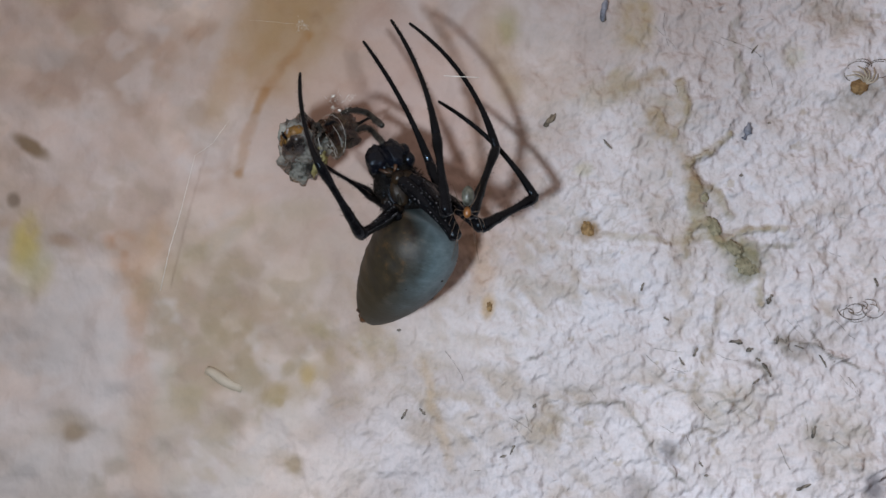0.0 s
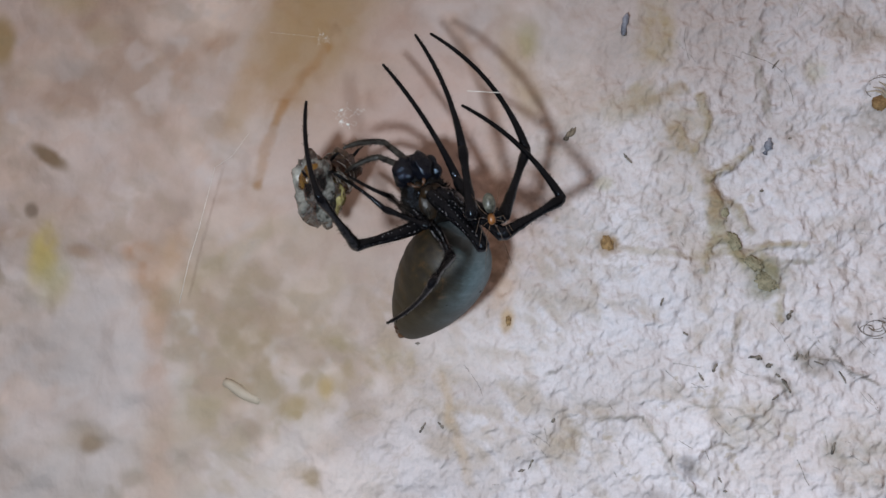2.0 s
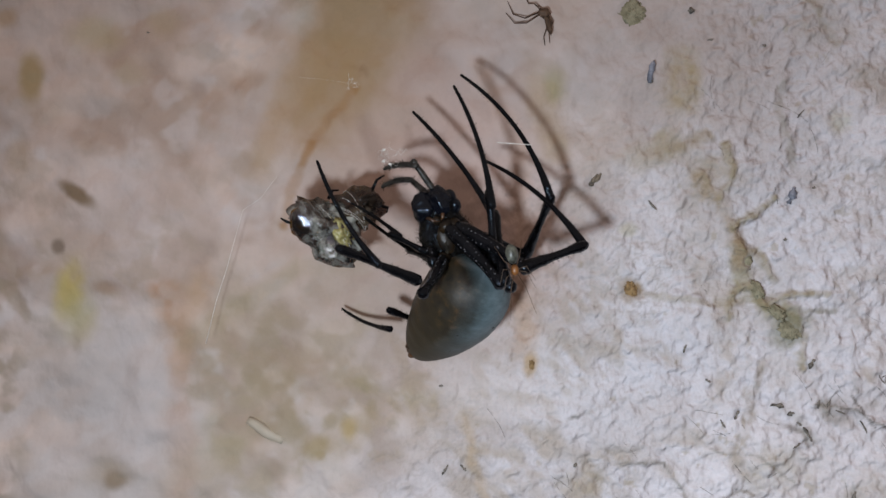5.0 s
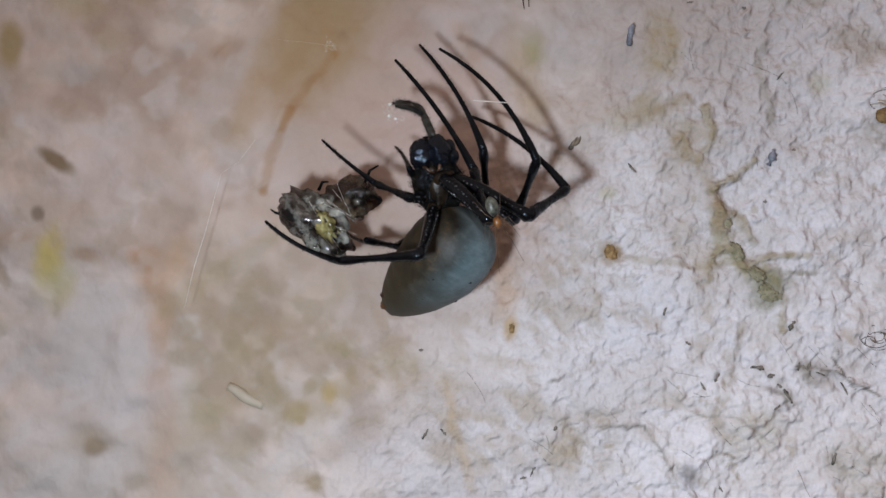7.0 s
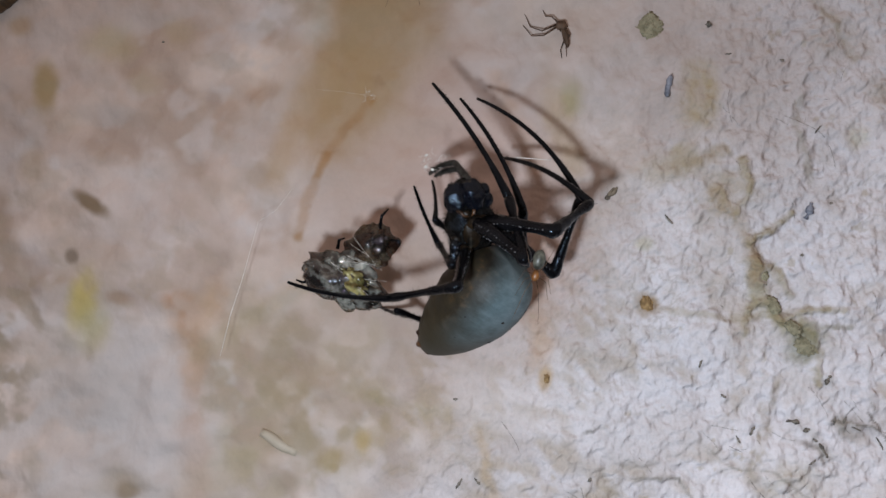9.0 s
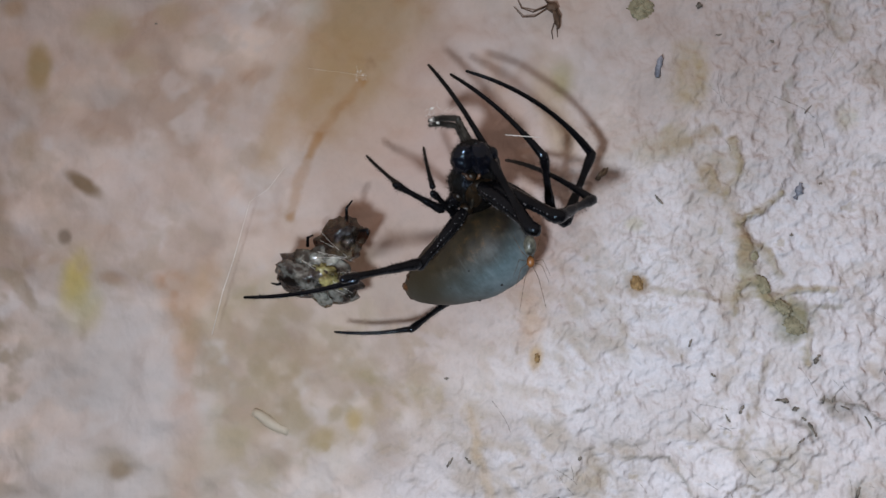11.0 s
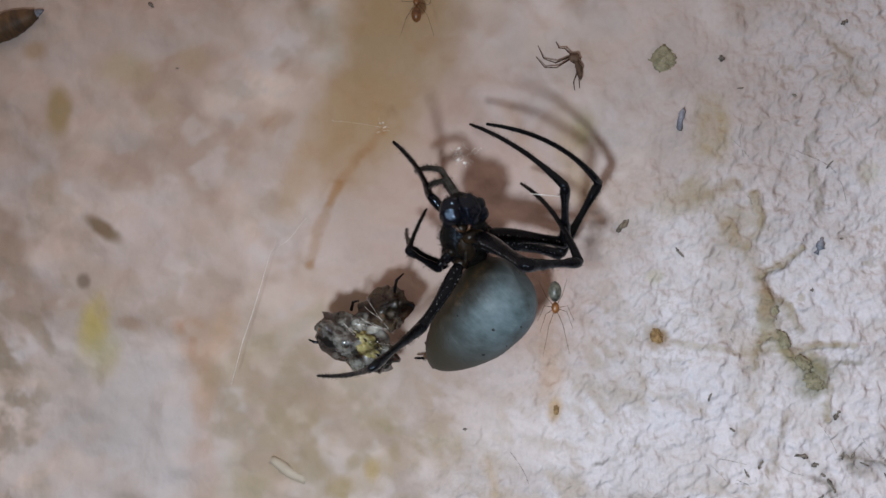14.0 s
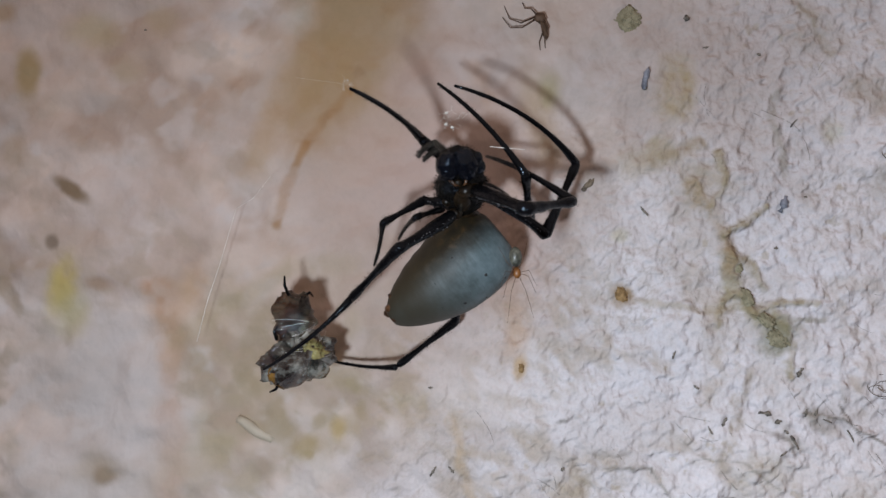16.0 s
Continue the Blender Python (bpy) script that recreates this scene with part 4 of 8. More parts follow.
def on_wall(x, z, lift=0.0, turn=0.0):
    """A pose on the plaster's face: x and z in millimetres, lifted towards the eye, turned in the face."""
    px, py, pz = (v / 1000 for v in leaned(x, z, wall.height(x, z) + lift))
    return pose(px, py, pz, -math.degrees(math.atan(SLANT_Z)), 0, math.degrees(math.atan(SLANT_X))) @ pose(0, 0, 0, 0, -turn, 0)


DRY = mottled("dry_brown_skin", (0.025, 0.014, 0.008), (0.12, 0.07, 0.042), 900, 0.7, 0.4, 0.0001)


def build_dead_spider(x, z):
    ob = thing("dead_spider", "shrivelled dark brown dead spider hanging on the wall", "spider", on_wall(x, z, 1.2))
    bm = bmesh.new()
    lump(bm, sized(0.5, 0, 0.4, 0.8, 0.6, 0.6, 0, 20, 0), 4, 0.4, 1.6, 3)
    lump(bm, sized(1.1, 0, -1.1, 0.4, 0.45, 1.4, 0, -14, 0), 6, 0.4, 1.6, 3)
    part("body", bm, DRY, ob)
    for pts in (((0, 0, 0.6), (-2.0, -0.3, -0.4), (-3.6, 0.2, 0.3), (-4.4, 0.6, 2.2)), ((0, 0, 0.3), (-1.8, -0.2, -1.0), (-3.4, 0.3, -0.9), (-4.6, 0.6, 0.6)),
                ((1, 0, 0.2), (1.6, -0.3, -1.0), (1.2, 0.2, -2.4), (1.4, 0.7, -4.0)), ((0.6, 0, 0), (0.9, -0.2, -1.6), (0.5, 0.3, -2.8), (0.9, 0.8, -4.8)),
                ((0, 0, 0.9), (-0.8, -0.2, 1.6), (-1.6, 0.3, 1.8), (-2.0, 0.8, 2.8))):
        bm = bmesh.new()
        tube(bm, [Vector(p) / 1000 for p in pts], [0.00013, 0.00010, 0.00008, 0.00004], 6)
        part("leg", bm, DRY, ob)


def build_pale_husk(x, z):
    ob = thing("spider_husk", "pale shed spider skin with curled legs stuck to the wall", "spider husk", on_wall(x, z, 0.5))
    bm = bmesh.new()
    lump(bm, sized(-0.6, 0, -0.4, 1.1, 0.6, 0.9), 4, 0.3, 1.6, 3)
    part("body", bm, RUST, ob)
    for k in range(6):
        a = radians(10 + 24 * k)
        r = 2.2 + 0.3 * (k % 2)
        bm = bmesh.new()
        tube(bm, [Vector((r * s * math.cos(a + 0.9 * (s - 0.5)), -0.5 * math.sin(math.pi * s), r * s * math.sin(a + 0.9 * (s - 0.5)))) / 1000 for s in (0.1, 0.4, 0.7, 1.0)],
             [0.00016, 0.00014, 0.00011, 0.00005], 5)
        part("leg", bm, STRAW, ob)


def build_bristly_larva(x, z, turn):
    ob = thing("larva", "dark brown bristly larva on the wall", "larva", on_wall(x, z, 1.2, turn))
    bm = bmesh.new()
    n = 15
    tube(bm, [(((k / n) - 0.5) * 0.0098, 0, 0) for k in range(n + 1)], [0.0006 + 0.0012 * math.sin(math.pi * (k + 0.6) / (n + 1.2)) * (1 + 0.10 * (k % 2)) for k in range(n + 1)], 12)
    rng = random.Random(3)
    for _ in range(220):
        u, a = rng.uniform(-0.5, 0.5), rng.uniform(0, math.tau)
        root = Vector((u * 8.6, 1.3 * math.cos(math.pi * u) * math.cos(a), 1.3 * math.cos(math.pi * u) * math.sin(a))) / 1000
        bristle(bm, root, root + Vector((rng.uniform(-0.4, 0.4), math.cos(a), math.sin(a))) * rng.uniform(0.3, 0.8) / 1000, 0.00004)
    part("body", bm, BROWN_BUG, ob)
    bm = bmesh.new()
    lump(bm, sized(4.8, 0.3, 0.2, 1.3, 0.35, 0.55), 2, 0.3, 1.4, 3)
    part("tip", bm, SLATE, ob, "blue-grey tip")


build_dead_spider(6.4, 38.1)
build_pale_husk(55.1, 21.6)
build_bristly_larva(-67.5, 39.0, 24)


# ---- specks, clumps and straws on the plaster ----
def clump(name, label, category, x, z, a, c, turn, material, seed, bits):
    """A low uneven clump made of many grains, resting on the face."""
    rng = random.Random(seed)
    bm = bmesh.new()
    bmesh.ops.create_icosphere(bm, subdivisions=2, radius=1)
    ball, rings = [v.co.copy() for v in bm.verts], [[v.index for v in f.verts] for f in bm.faces]
    bm.free()
    verts, faces = [], []
    # a low crust, then the grains on it
    bm = bmesh.new()
    lump(bm, sized(0, 0.15, 0, a * 0.75, 0.32, c * 0.75), seed, 0.5, 3.0, 4)
    bm.verts.ensure_lookup_table()
    verts += [v.co.copy() for v in bm.verts]
    faces += [[v.index for v in f.verts] for f in bm.faces]
    bm.free()
    for k in range(5 * bits):
        u, r = rng.uniform(0, math.tau), math.sqrt(rng.uniform(0, 1))
        ragged = 1 + 0.2 * noise.noise(Vector((1.7 * math.cos(u), 1.7 * math.sin(u), seed)))
        px, pz = a * 0.8 * r * ragged * math.cos(u), c * 0.8 * r * ragged * math.sin(u)
        s = rng.uniform(0.03, 0.085) * (1.15 - 0.4 * r)
        m = sized(px, rng.uniform(0.0, 0.2) - 0.22 * (1 - r), pz, a * s, min(a, c) * s * 0.7, c * s, 0, rng.uniform(0, 180), 0)
        off, base = Vector((k * 7.13, k * 3.7, seed * 1.9)), len(verts)
        verts += [m @ (v * (1 + 0.4 * noise.noise(v * 1.8 + off))) for v in ball]
        faces += [[base + i for i in ring] for ring in rings]
    me = bpy.data.meshes.new(name)
    me.from_pydata(verts, [], faces)
    me.polygons.foreach_set("use_smooth", [True] * len(faces))
    me.materials.append(material)
    ob = tagged(new(name, me), label, category)
    ob.matrix_basis = on_wall(x, z, 0.12, turn)
    return ob


def speck(x, z, length, width, turn, seed, material=None, label="dark speck of debris stuck to the plaster"):
    """One splinter or dropping: a bent, tapered, knobbly sliver."""
    rng = random.Random(seed)
    bm = bmesh.new()
    n, bow = 7, rng.uniform(-0.25, 0.25)
    pts, rr = [], []
    for k in range(n + 1):
        u = k / n
        pts.append(((u - 0.5) * length / 1000, -0.10 * width / 1000, bow * length * (u - 0.5) ** 2 / 1000))
        rr.append(max(0.03, 0.5 * width * math.sin(math.pi * (0.10 + 0.8 * u)) ** 0.7 * rng.uniform(0.45, 1.25)) / 1000)
    tube(bm, pts, rr, 7)
    for v in bm.verts:
        v.co += Vector((0, 0, 1)) * 0.22 * width / 1000 * noise.noise(v.co * 2600 + Vector((seed, 0, 0)))
    ob = tagged(part("debris_speck", bm, material or SPECK), label, "debris", "specks on the wall")
    ob.matrix_basis = on_wall(x, z, 0.1 * width, turn)
    return ob


clump("moss_clump", "olive green moss clump on the plaster", "moss", 18.6, 39.0, 2.2, 2.9, 30, MOSS, 5, 110)
clump("moss_clump", "grey-green moss in a crack of the plaster", "moss", 40.0, -2.2, 1.8, 1.3, -30, MOSS, 15, 60)
clump("moss_clump", "thin grey-green moss along a crack of the plaster", "moss", 34.3, 7.0, 0.8, 1.7, 10, MOSS, 16, 40)
clump("moss_clump", "thin grey-green moss along a crack of the plaster", "moss", 35.7, 2.9, 0.9, 1.6, 30, MOSS, 17, 45)
clump("moss_clump", "thin grey-green moss along a crack of the plaster", "moss", 38.1, 0.1, 1.6, 0.9, -35, MOSS, 18, 45)
clump("grit_clump", "rusty brown grit clump on the plaster", "grit", 19.1, 2.5, 1.0, 1.5, 12, RUST, 25, 60)
clump("grit_clump", "yellow-brown grit on the plaster", "grit", 6.1, -7.7, 0.45, 0.8, 0, RUST, 35, 35)
speck(21.0, 31.2, 3.0, 1.05, 80, 1, SLATE, "slate blue insect husk stuck to the plaster")
speck(21.0, 30.1, 0.9, 0.8, 80, 31)
speck(40.1, 15.5, 2.2, 1.1, 70, 2, SLATE, "pale blue-grey husk stuck to the plaster")
speck(43.0, -6.6, 1.4, 0.75, 60, 3)
speck(38.7, -12.3, 1.7, 0.75, -5, 4)
speck(40.4, -13.3, 0.9, 0.6, 20, 5)
speck(41.6, -14.6, 0.7, 0.5, -30, 6)
speck(-5.1, -21.7, 1.5, 0.55, 60, 7)
speck(-2.7, -21.4, 1.1, 0.45, -50, 8)
speck(9.2, -26.3, 1.8, 0.35, 65, 9)
speck(7.9, -27.3, 0.9, 0.35, 20, 10)
speck(48.8, -24.1, 1.6, 0.45, 75, 11)
speck(47.6, -31.3, 2.2, 0.6, 25, 12)
speck(42.7, -15.9, 2.0, 0.5, -60, 13)
speck(33.3, -13.7, 1.4, 0.45, 65, 14)
speck(31.4, -14.8, 1.2, 0.3, -60, 15)
speck(44.2, -11.8, 1.5, 0.5, 85, 16)
speck(45.6, -12.0, 1.3, 0.4, 70, 17)
speck(47.0, -12.9, 1.2, 0.3, -20, 18)
speck(39.3, 9.7, 0.5, 0.45, 0, 19)
speck(43.1, 16.6, 0.45, 0.4, 0, 20)
speck(26.2, -5.0, 1.1, 0.35, 70, 21)
speck(29.4, -9.2, 0.8, 0.4, -30, 22)
speck(14.3, 17.0, 2.3, 0.7, 50, 23, FIBRE, "brown splinter stuck to the plaster")
speck(21.7, 13.8, 1.6, 0.35, -50, 24)
speck(12.0, -20.6, 0.6, 0.45, 60, 25)
speck(34.8, -30.0, 0.5, 0.45, 0, 26)
speck(33.9, -28.2, 1.4, 0.3, -55, 27)
speck(50.3, -14.8, 1.8, 0.3, -60, 28)
speck(57.0, -4.4, 1.2, 0.35, -70, 29)
speck(41.0, -17.4, 1.0, 0.35, 40, 30)
speck(26.3, 39.5, 0.9, 0.8, 0, 41)
speck(28.9, 35.7, 0.9, 0.3, 10, 42)
speck(36.2, 35.2, 0.6, 0.45, -40, 43)
speck(41.0, 26.3, 1.4, 0.35, 50, 44)
speck(-48.6, 42.9, 0.9, 0.8, -40, 45)
speck(-45.1, 34.9, 0.35, 0.3, 0, 46)
speck(13.9, 17.0, 2.0, 0.6, 55, 47, FIBRE, "brown splinter stuck to the plaster")
speck(44.2, 48.8, 1.0, 0.8, 0, 48)
speck(42.3, 45.0, 1.0, 0.8, 30, 49)
speck(-5.8, -10.7, 0.6, 0.4, 0, 50)


def straw(x, z, length, width, turn):
    bm = bmesh.new()
    n = 9
    tube(bm, [((k / n - 0.5) * length / 1000, 0, 0.10 * math.sin(k * 0.9) / 1000) for k in range(n + 1)],
         [width * (0.35 + 0.15 * math.sin(math.pi * k / n)) / 1000 for k in range(n + 1)], 8)
    ob = tagged(part("straw_piece", bm, STRAW), "short pale straw piece stuck to the plaster", "straw")
    ob.matrix_basis = on_wall(x, z, 0.0, turn)


straw(-28.9, -17.3, 5.6, 1.6, -28)


def curl(x, z, loops, seed, label):
    """A few curled hairs on the plaster."""
    rng = random.Random(seed)
    bm = bmesh.new()
    for k in range(loops):
        r, a0, turn = rng.uniform(0.8, 1.9), rng.uniform(0, math.tau), rng.uniform(2.5, 5.6)
        cx, cz = rng.uniform(-1.8, 1.8), rng.uniform(-0.8, 0.8)
        strand(bm, [(cx + r * math.cos(a0 + turn * s / 14), -0.15 - 0.3 * math.sin(s * 0.45), cz + 0.75 * r * math.sin(a0 + turn * s / 14)) for s in range(15)], 0.042, 4)
    ob = tagged(part("curled_hair", bm, FIBRE), label, "hair")
    ob.matrix_basis = on_wall(x, z, 0.1)


curl(54.0, -8.1, 6, 3, "curled brown hairs stuck to the plaster")
curl(55.3, -7.4, 3, 8, "curled brown hairs stuck to the plaster")
curl(55.5, 23.1, 4, 5, "pale curled hairs on the plaster")


def build_fibres():
    """Countless hair-fine roots and fibres over the flaky plaster."""
    rng = random.Random(12)
    bm = bmesh.new()
    places = ((35.4, -14.8, 12, 7, 60), (28.0, -22.2, 12, 6, 50), (48.8, -13.3, 10, 6, 60), (47.3, -25.2, 10, 6, 40), (37.6, 19.4, 6, 8, 24),
              (51.0, 1.6, 8, 9, 40), (13.1, -24.5, 5, 5, 18), (16.1, -19.3, 12, 9, 24), (34.6, 1.6, 6, 5, 20), (26.3, 29.4, 4, 6, 22), (42.8, 27.1, 6, 10, 36))
    for x, z, a, c, n in places:
        for _ in range(int(n * 0.14)):
            px, pz = rng.gauss(x, a * 0.5), rng.gauss(z, c * 0.5)
            heading, length, bow = rng.choice((rng.gauss(2.1, 0.4), rng.gauss(-0.6, 0.35), rng.gauss(-0.5, 0.4))), rng.uniform(0.6, 4.8), rng.uniform(-0.22, 0.22)
            pts = []
            for s in range(6):
                pts.append(leaned(px, pz, wall.height(px, pz) + 0.06))
                px += length / 5 * math.cos(heading)
                pz += length / 5 * math.sin(heading)
                heading += bow * 0.5 + rng.uniform(-0.12, 0.12)
            strand(bm, pts, rng.uniform(0.012, 0.030), 3)
    tagged(part("fibres", bm, FIBRE), "hair-fine brown fibres over the flaky plaster", "fibres", kind="stuff")


build_fibres()


# ---- silk ----
def silk(label, points, r):
    bm = bmesh.new()
    strand(bm, points, r, 5)
    return tagged(part("silk_strand", bm, SILK), label, "silk strand", "silk strands")


silk("long fine silk strand close to the wall", [(-31.6, 121, 11.9), (-33.5, 121, 4.4), (-34.8, 121, 0.1), (-36.0, 121, -5.3)], 0.036)
silk("fine silk strand glinting before the wall", [(-27.3, 121, 16.3), (-29.4, 121, 13.4), (-31.6, 121, 11.9)], 0.02)
silk("short bright silk strand glinting behind the legs", [(0.1, 108, 19.7), (2.0, 108, 19.6), (4.1, 108, 19.5)], 0.05)
silk("slack silk strand at the top of the web", [(-24.3, 119, 28.7), (-20.8, 119, 28.4), (-17.3, 119, 28.0)], 0.008)


def build_tuft(x, y, z, label, seed):
    """A little crumpled tuft of white silk hanging in the web."""
    rng = random.Random(seed)
    bm = bmesh.new()
    for _ in range(16):
        p = Vector((rng.uniform(-1.1, 1.1), rng.uniform(-0.4, 0.4), rng.uniform(-1.2, 1.2)))
        pts = []
        for s in range(6):
            pts.append(tuple(p))
            p = p + Vector((rng.uniform(-0.4, 0.4), rng.uniform(-0.2, 0.2), rng.uniform(-0.4, 0.4)))
        strand(bm, pts, rng.uniform(0.010, 0.022), 4)
    for _ in range(3):
        lump(bm, sized(rng.uniform(-0.8, 0.8), 0, rng.uniform(-1, 1), 0.2, 0.1, 0.15), rng.uniform(0, 9), 0.4, 1.5, 2)
    ob = tagged(part("silk_tuft", bm, SILK), label, "silk tuft")
    ob.matrix_basis = pose(x / 1000, y / 1000, z / 1000)
    return ob


tuft = build_tuft(-9.6, 112, 18.4, "small crumpled tuft of white silk", 4)
build_tuft(-17.8, 120, 28.3, "small crumpled tuft of white silk", 7).data.transform(Matrix.Scale(0.55, 4))


# ---- everything that moves ----
def motions():
    walk(spider, [
        (0, pose(-0.00393, 0.11200, 0.00340, 0.0, -18.3, 0)), (0.5, pose(-0.00342, 0.11200, 0.00399, 14.2, -22.3, 0)),
        (1, pose(-0.00367, 0.11200, 0.00407, 0.0, -19.2, 0)), (1.5, pose(-0.00367, 0.11200, 0.00317, 0.0, -21.0, 0)),
        (2, pose(-0.00313, 0.11200, 0.00380, 7.1, -19.9, 0)), (2.5, pose(-0.00362, 0.11200, 0.00329, 10.6, -24.2, 0)),
        (3, pose(-0.00359, 0.11200, 0.00487, 22.7, -26.1, 0)), (3.5, pose(-0.00384, 0.11200, 0.00408, 13.7, -22.9, 0)),
        (4, pose(-0.00438, 0.11200, 0.00419, 0.0, -24.2, 0)), (6.5, pose(-0.00425, 0.11200, 0.00731, 17.6, -10.5, 0)),
        (7, pose(-0.00309, 0.11200, 0.00679, 17.6, -10.6, 0)), (7.5, pose(-0.00342, 0.11200, 0.00759, 12.8, -16.6, 0)),
        (8, pose(-0.00392, 0.11200, 0.00774, 28.0, -11.6, 0)), (8.5, pose(-0.00410, 0.11200, 0.00839, 32.3, -9.7, 0)),
        (9, pose(-0.00419, 0.11200, 0.00855, 24.1, -9.4, 0)), (11.5, pose(-0.00263, 0.11200, 0.01232, 39.8, -1.4, 0)),
        (12, pose(-0.00226, 0.11200, 0.01330, 39.8, -1.5, 0)), (12.5, pose(-0.00402, 0.11200, 0.01356, 32.8, 2.9, 0)),
        (13, pose(-0.00579, 0.11200, 0.01271, 39.8, 0.5, 0)), (13.5, pose(-0.00630, 0.11200, 0.01138, 33.0, -7.2, 0)),
        (14, pose(-0.00642, 0.11200, 0.01118, 28.5, -9.0, 0)), (14.5, pose(-0.00602, 0.11200, 0.01201, 39.8, -4.9, 0)),
        (15, pose(-0.00615, 0.11200, 0.01191, 36.7, -2.2, 0)), (15.5, pose(-0.00483, 0.11200, 0.01273, 42.7, 0.5, 0)),
        (16, pose(-0.00257, 0.11200, 0.01227, 42.4, -7.6, 0))])
    walk(abdomen, [
        (0, bone(2.20, -2.07, -1.20, -8.92, 7.07, -9.86, -42)), (0.5, bone(2.14, -2.56, -0.92, -9.06, 4.64, -11.18, -42)), (1, bone(2.49, -2.25, -1.65, -8.40, 7.25, -10.21, -44)),
        (1.5, bone(2.20, -2.25, -1.76, -9.34, 7.25, -9.42, -42)), (2, bone(2.51, -2.42, -1.25, -8.07, 5.91, -11.30, -42)), (2.5, bone(2.74, -2.48, -1.01, -8.24, 5.30, -11.07, -44)),
        (3, bone(2.25, -2.95, -1.22, -9.44, 2.95, -11.75, -42)), (3.5, bone(2.95, -2.58, -1.10, -8.07, 4.65, -11.52, -42)), (4, bone(3.02, -2.25, -1.45, -7.78, 7.25, -10.14, -40)),
        (6.5, bone(3.13, -2.73, -1.25, -8.55, 3.99, -11.29, -24)), (7, bone(3.39, -1.99, -1.20, -8.63, 3.13, -11.76, -18)), (7.5, bone(2.96, -2.12, -1.89, -9.47, 4.27, -11.21, -14)),
        (8, bone(3.17, -2.38, -0.97, -8.94, 1.11, -12.08, -10)), (8.5, bone(3.80, -2.86, -0.89, -7.81, 0.22, -12.64, -6)), (9, bone(3.96, -2.21, -0.90, -7.46, 1.65, -12.60, -4)),
        (11.5, bone(5.77, -1.30, -2.82, -9.12, -3.19, -10.37, 0)), (12, bone(5.78, -0.27, -4.23, -9.92, -4.09, -8.83, 0)), (12.5, bone(6.40, 0.50, -3.85, -8.64, -3.56, -10.13, 4)),
        (13, bone(5.23, -1.55, -0.98, -6.37, -3.57, -12.97, 14)), (13.5, bone(4.89, -1.98, -1.30, -6.67, -1.66, -13.50, 20)), (14, bone(5.15, -2.27, -0.90, -5.68, 0.14, -13.51, 26)),
        (14.5, bone(4.49, -1.24, -0.96, -7.23, -3.69, -12.75, 28)), (15, bone(4.84, -1.11, -0.80, -5.95, -3.29, -13.49, 29)), (15.5, bone(5.58, -0.08, -1.82, -4.26, -7.20, -13.43, 30)),
        (16, bone(4.06, 0.04, -3.67, -9.90, -6.26, -10.58, 30))])
    walk(leg_a[0], [
        (0, bone(0.40, -2.20, 5.00, 4.45, -5.18, -3.51)), (0.5, bone(0.40, -2.20, 5.00, 3.51, -8.61, -1.86)), (1, bone(0.40, -2.20, 5.00, 3.93, -3.96, -4.06)),
        (1.5, bone(0.40, -2.20, 5.00, 3.68, -5.85, -3.58)), (2, bone(0.40, -2.20, 5.00, 4.12, -7.47, -2.49)), (2.5, bone(0.40, -2.20, 5.00, 4.42, -7.74, -2.13)),
        (3, bone(0.40, -2.20, 5.00, 3.31, -10.36, 0.23)), (3.5, bone(0.40, -2.20, 5.00, 4.22, -8.88, -1.21)), (4, bone(0.40, -2.20, 5.00, 3.90, -7.30, -2.71)),
        (6.5, bone(0.40, -2.20, 5.00, 5.96, -7.14, -1.51)), (7, bone(0.40, -2.20, 5.00, 4.61, -10.40, 1.43)), (7.5, bone(0.40, -2.20, 5.00, 4.97, -4.49, -4.06)),
        (8, bone(0.40, -2.20, 5.00, 5.21, -10.33, 2.09)), (8.5, bone(0.40, -2.20, 5.00, 5.14, -10.81, 3.91)), (9, bone(0.40, -2.20, 5.00, 4.90, -10.88, 3.53)),
        (11.5, bone(0.40, -2.20, 5.00, 6.45, -10.00, 4.49)), (12, bone(0.40, -2.20, 5.00, 6.96, -9.51, 3.90)), (12.25, bone(0.40, -2.20, 5.00, 5.30, -3.06, 0.71)),
        (12.5, bone(0.40, -2.20, 5.00, 3.64, 3.39, -2.49)), (13, bone(0.40, -2.20, 5.00, 2.61, 2.68, -3.31)), (13.5, bone(0.40, -2.20, 5.00, 0.82, 3.69, -2.93)),
        (14, bone(0.40, -2.20, 5.00, 2.29, 4.48, -2.04)), (14.5, bone(0.40, -2.20, 5.00, 1.94, 3.92, -2.61)), (15, bone(0.40, -2.20, 5.00, 1.58, 3.95, -2.65)),
        (15.5, bone(0.40, -2.20, 5.00, 2.20, 3.73, -2.70)), (16, bone(0.40, -2.20, 5.00, 2.06, 4.93, -1.65))])
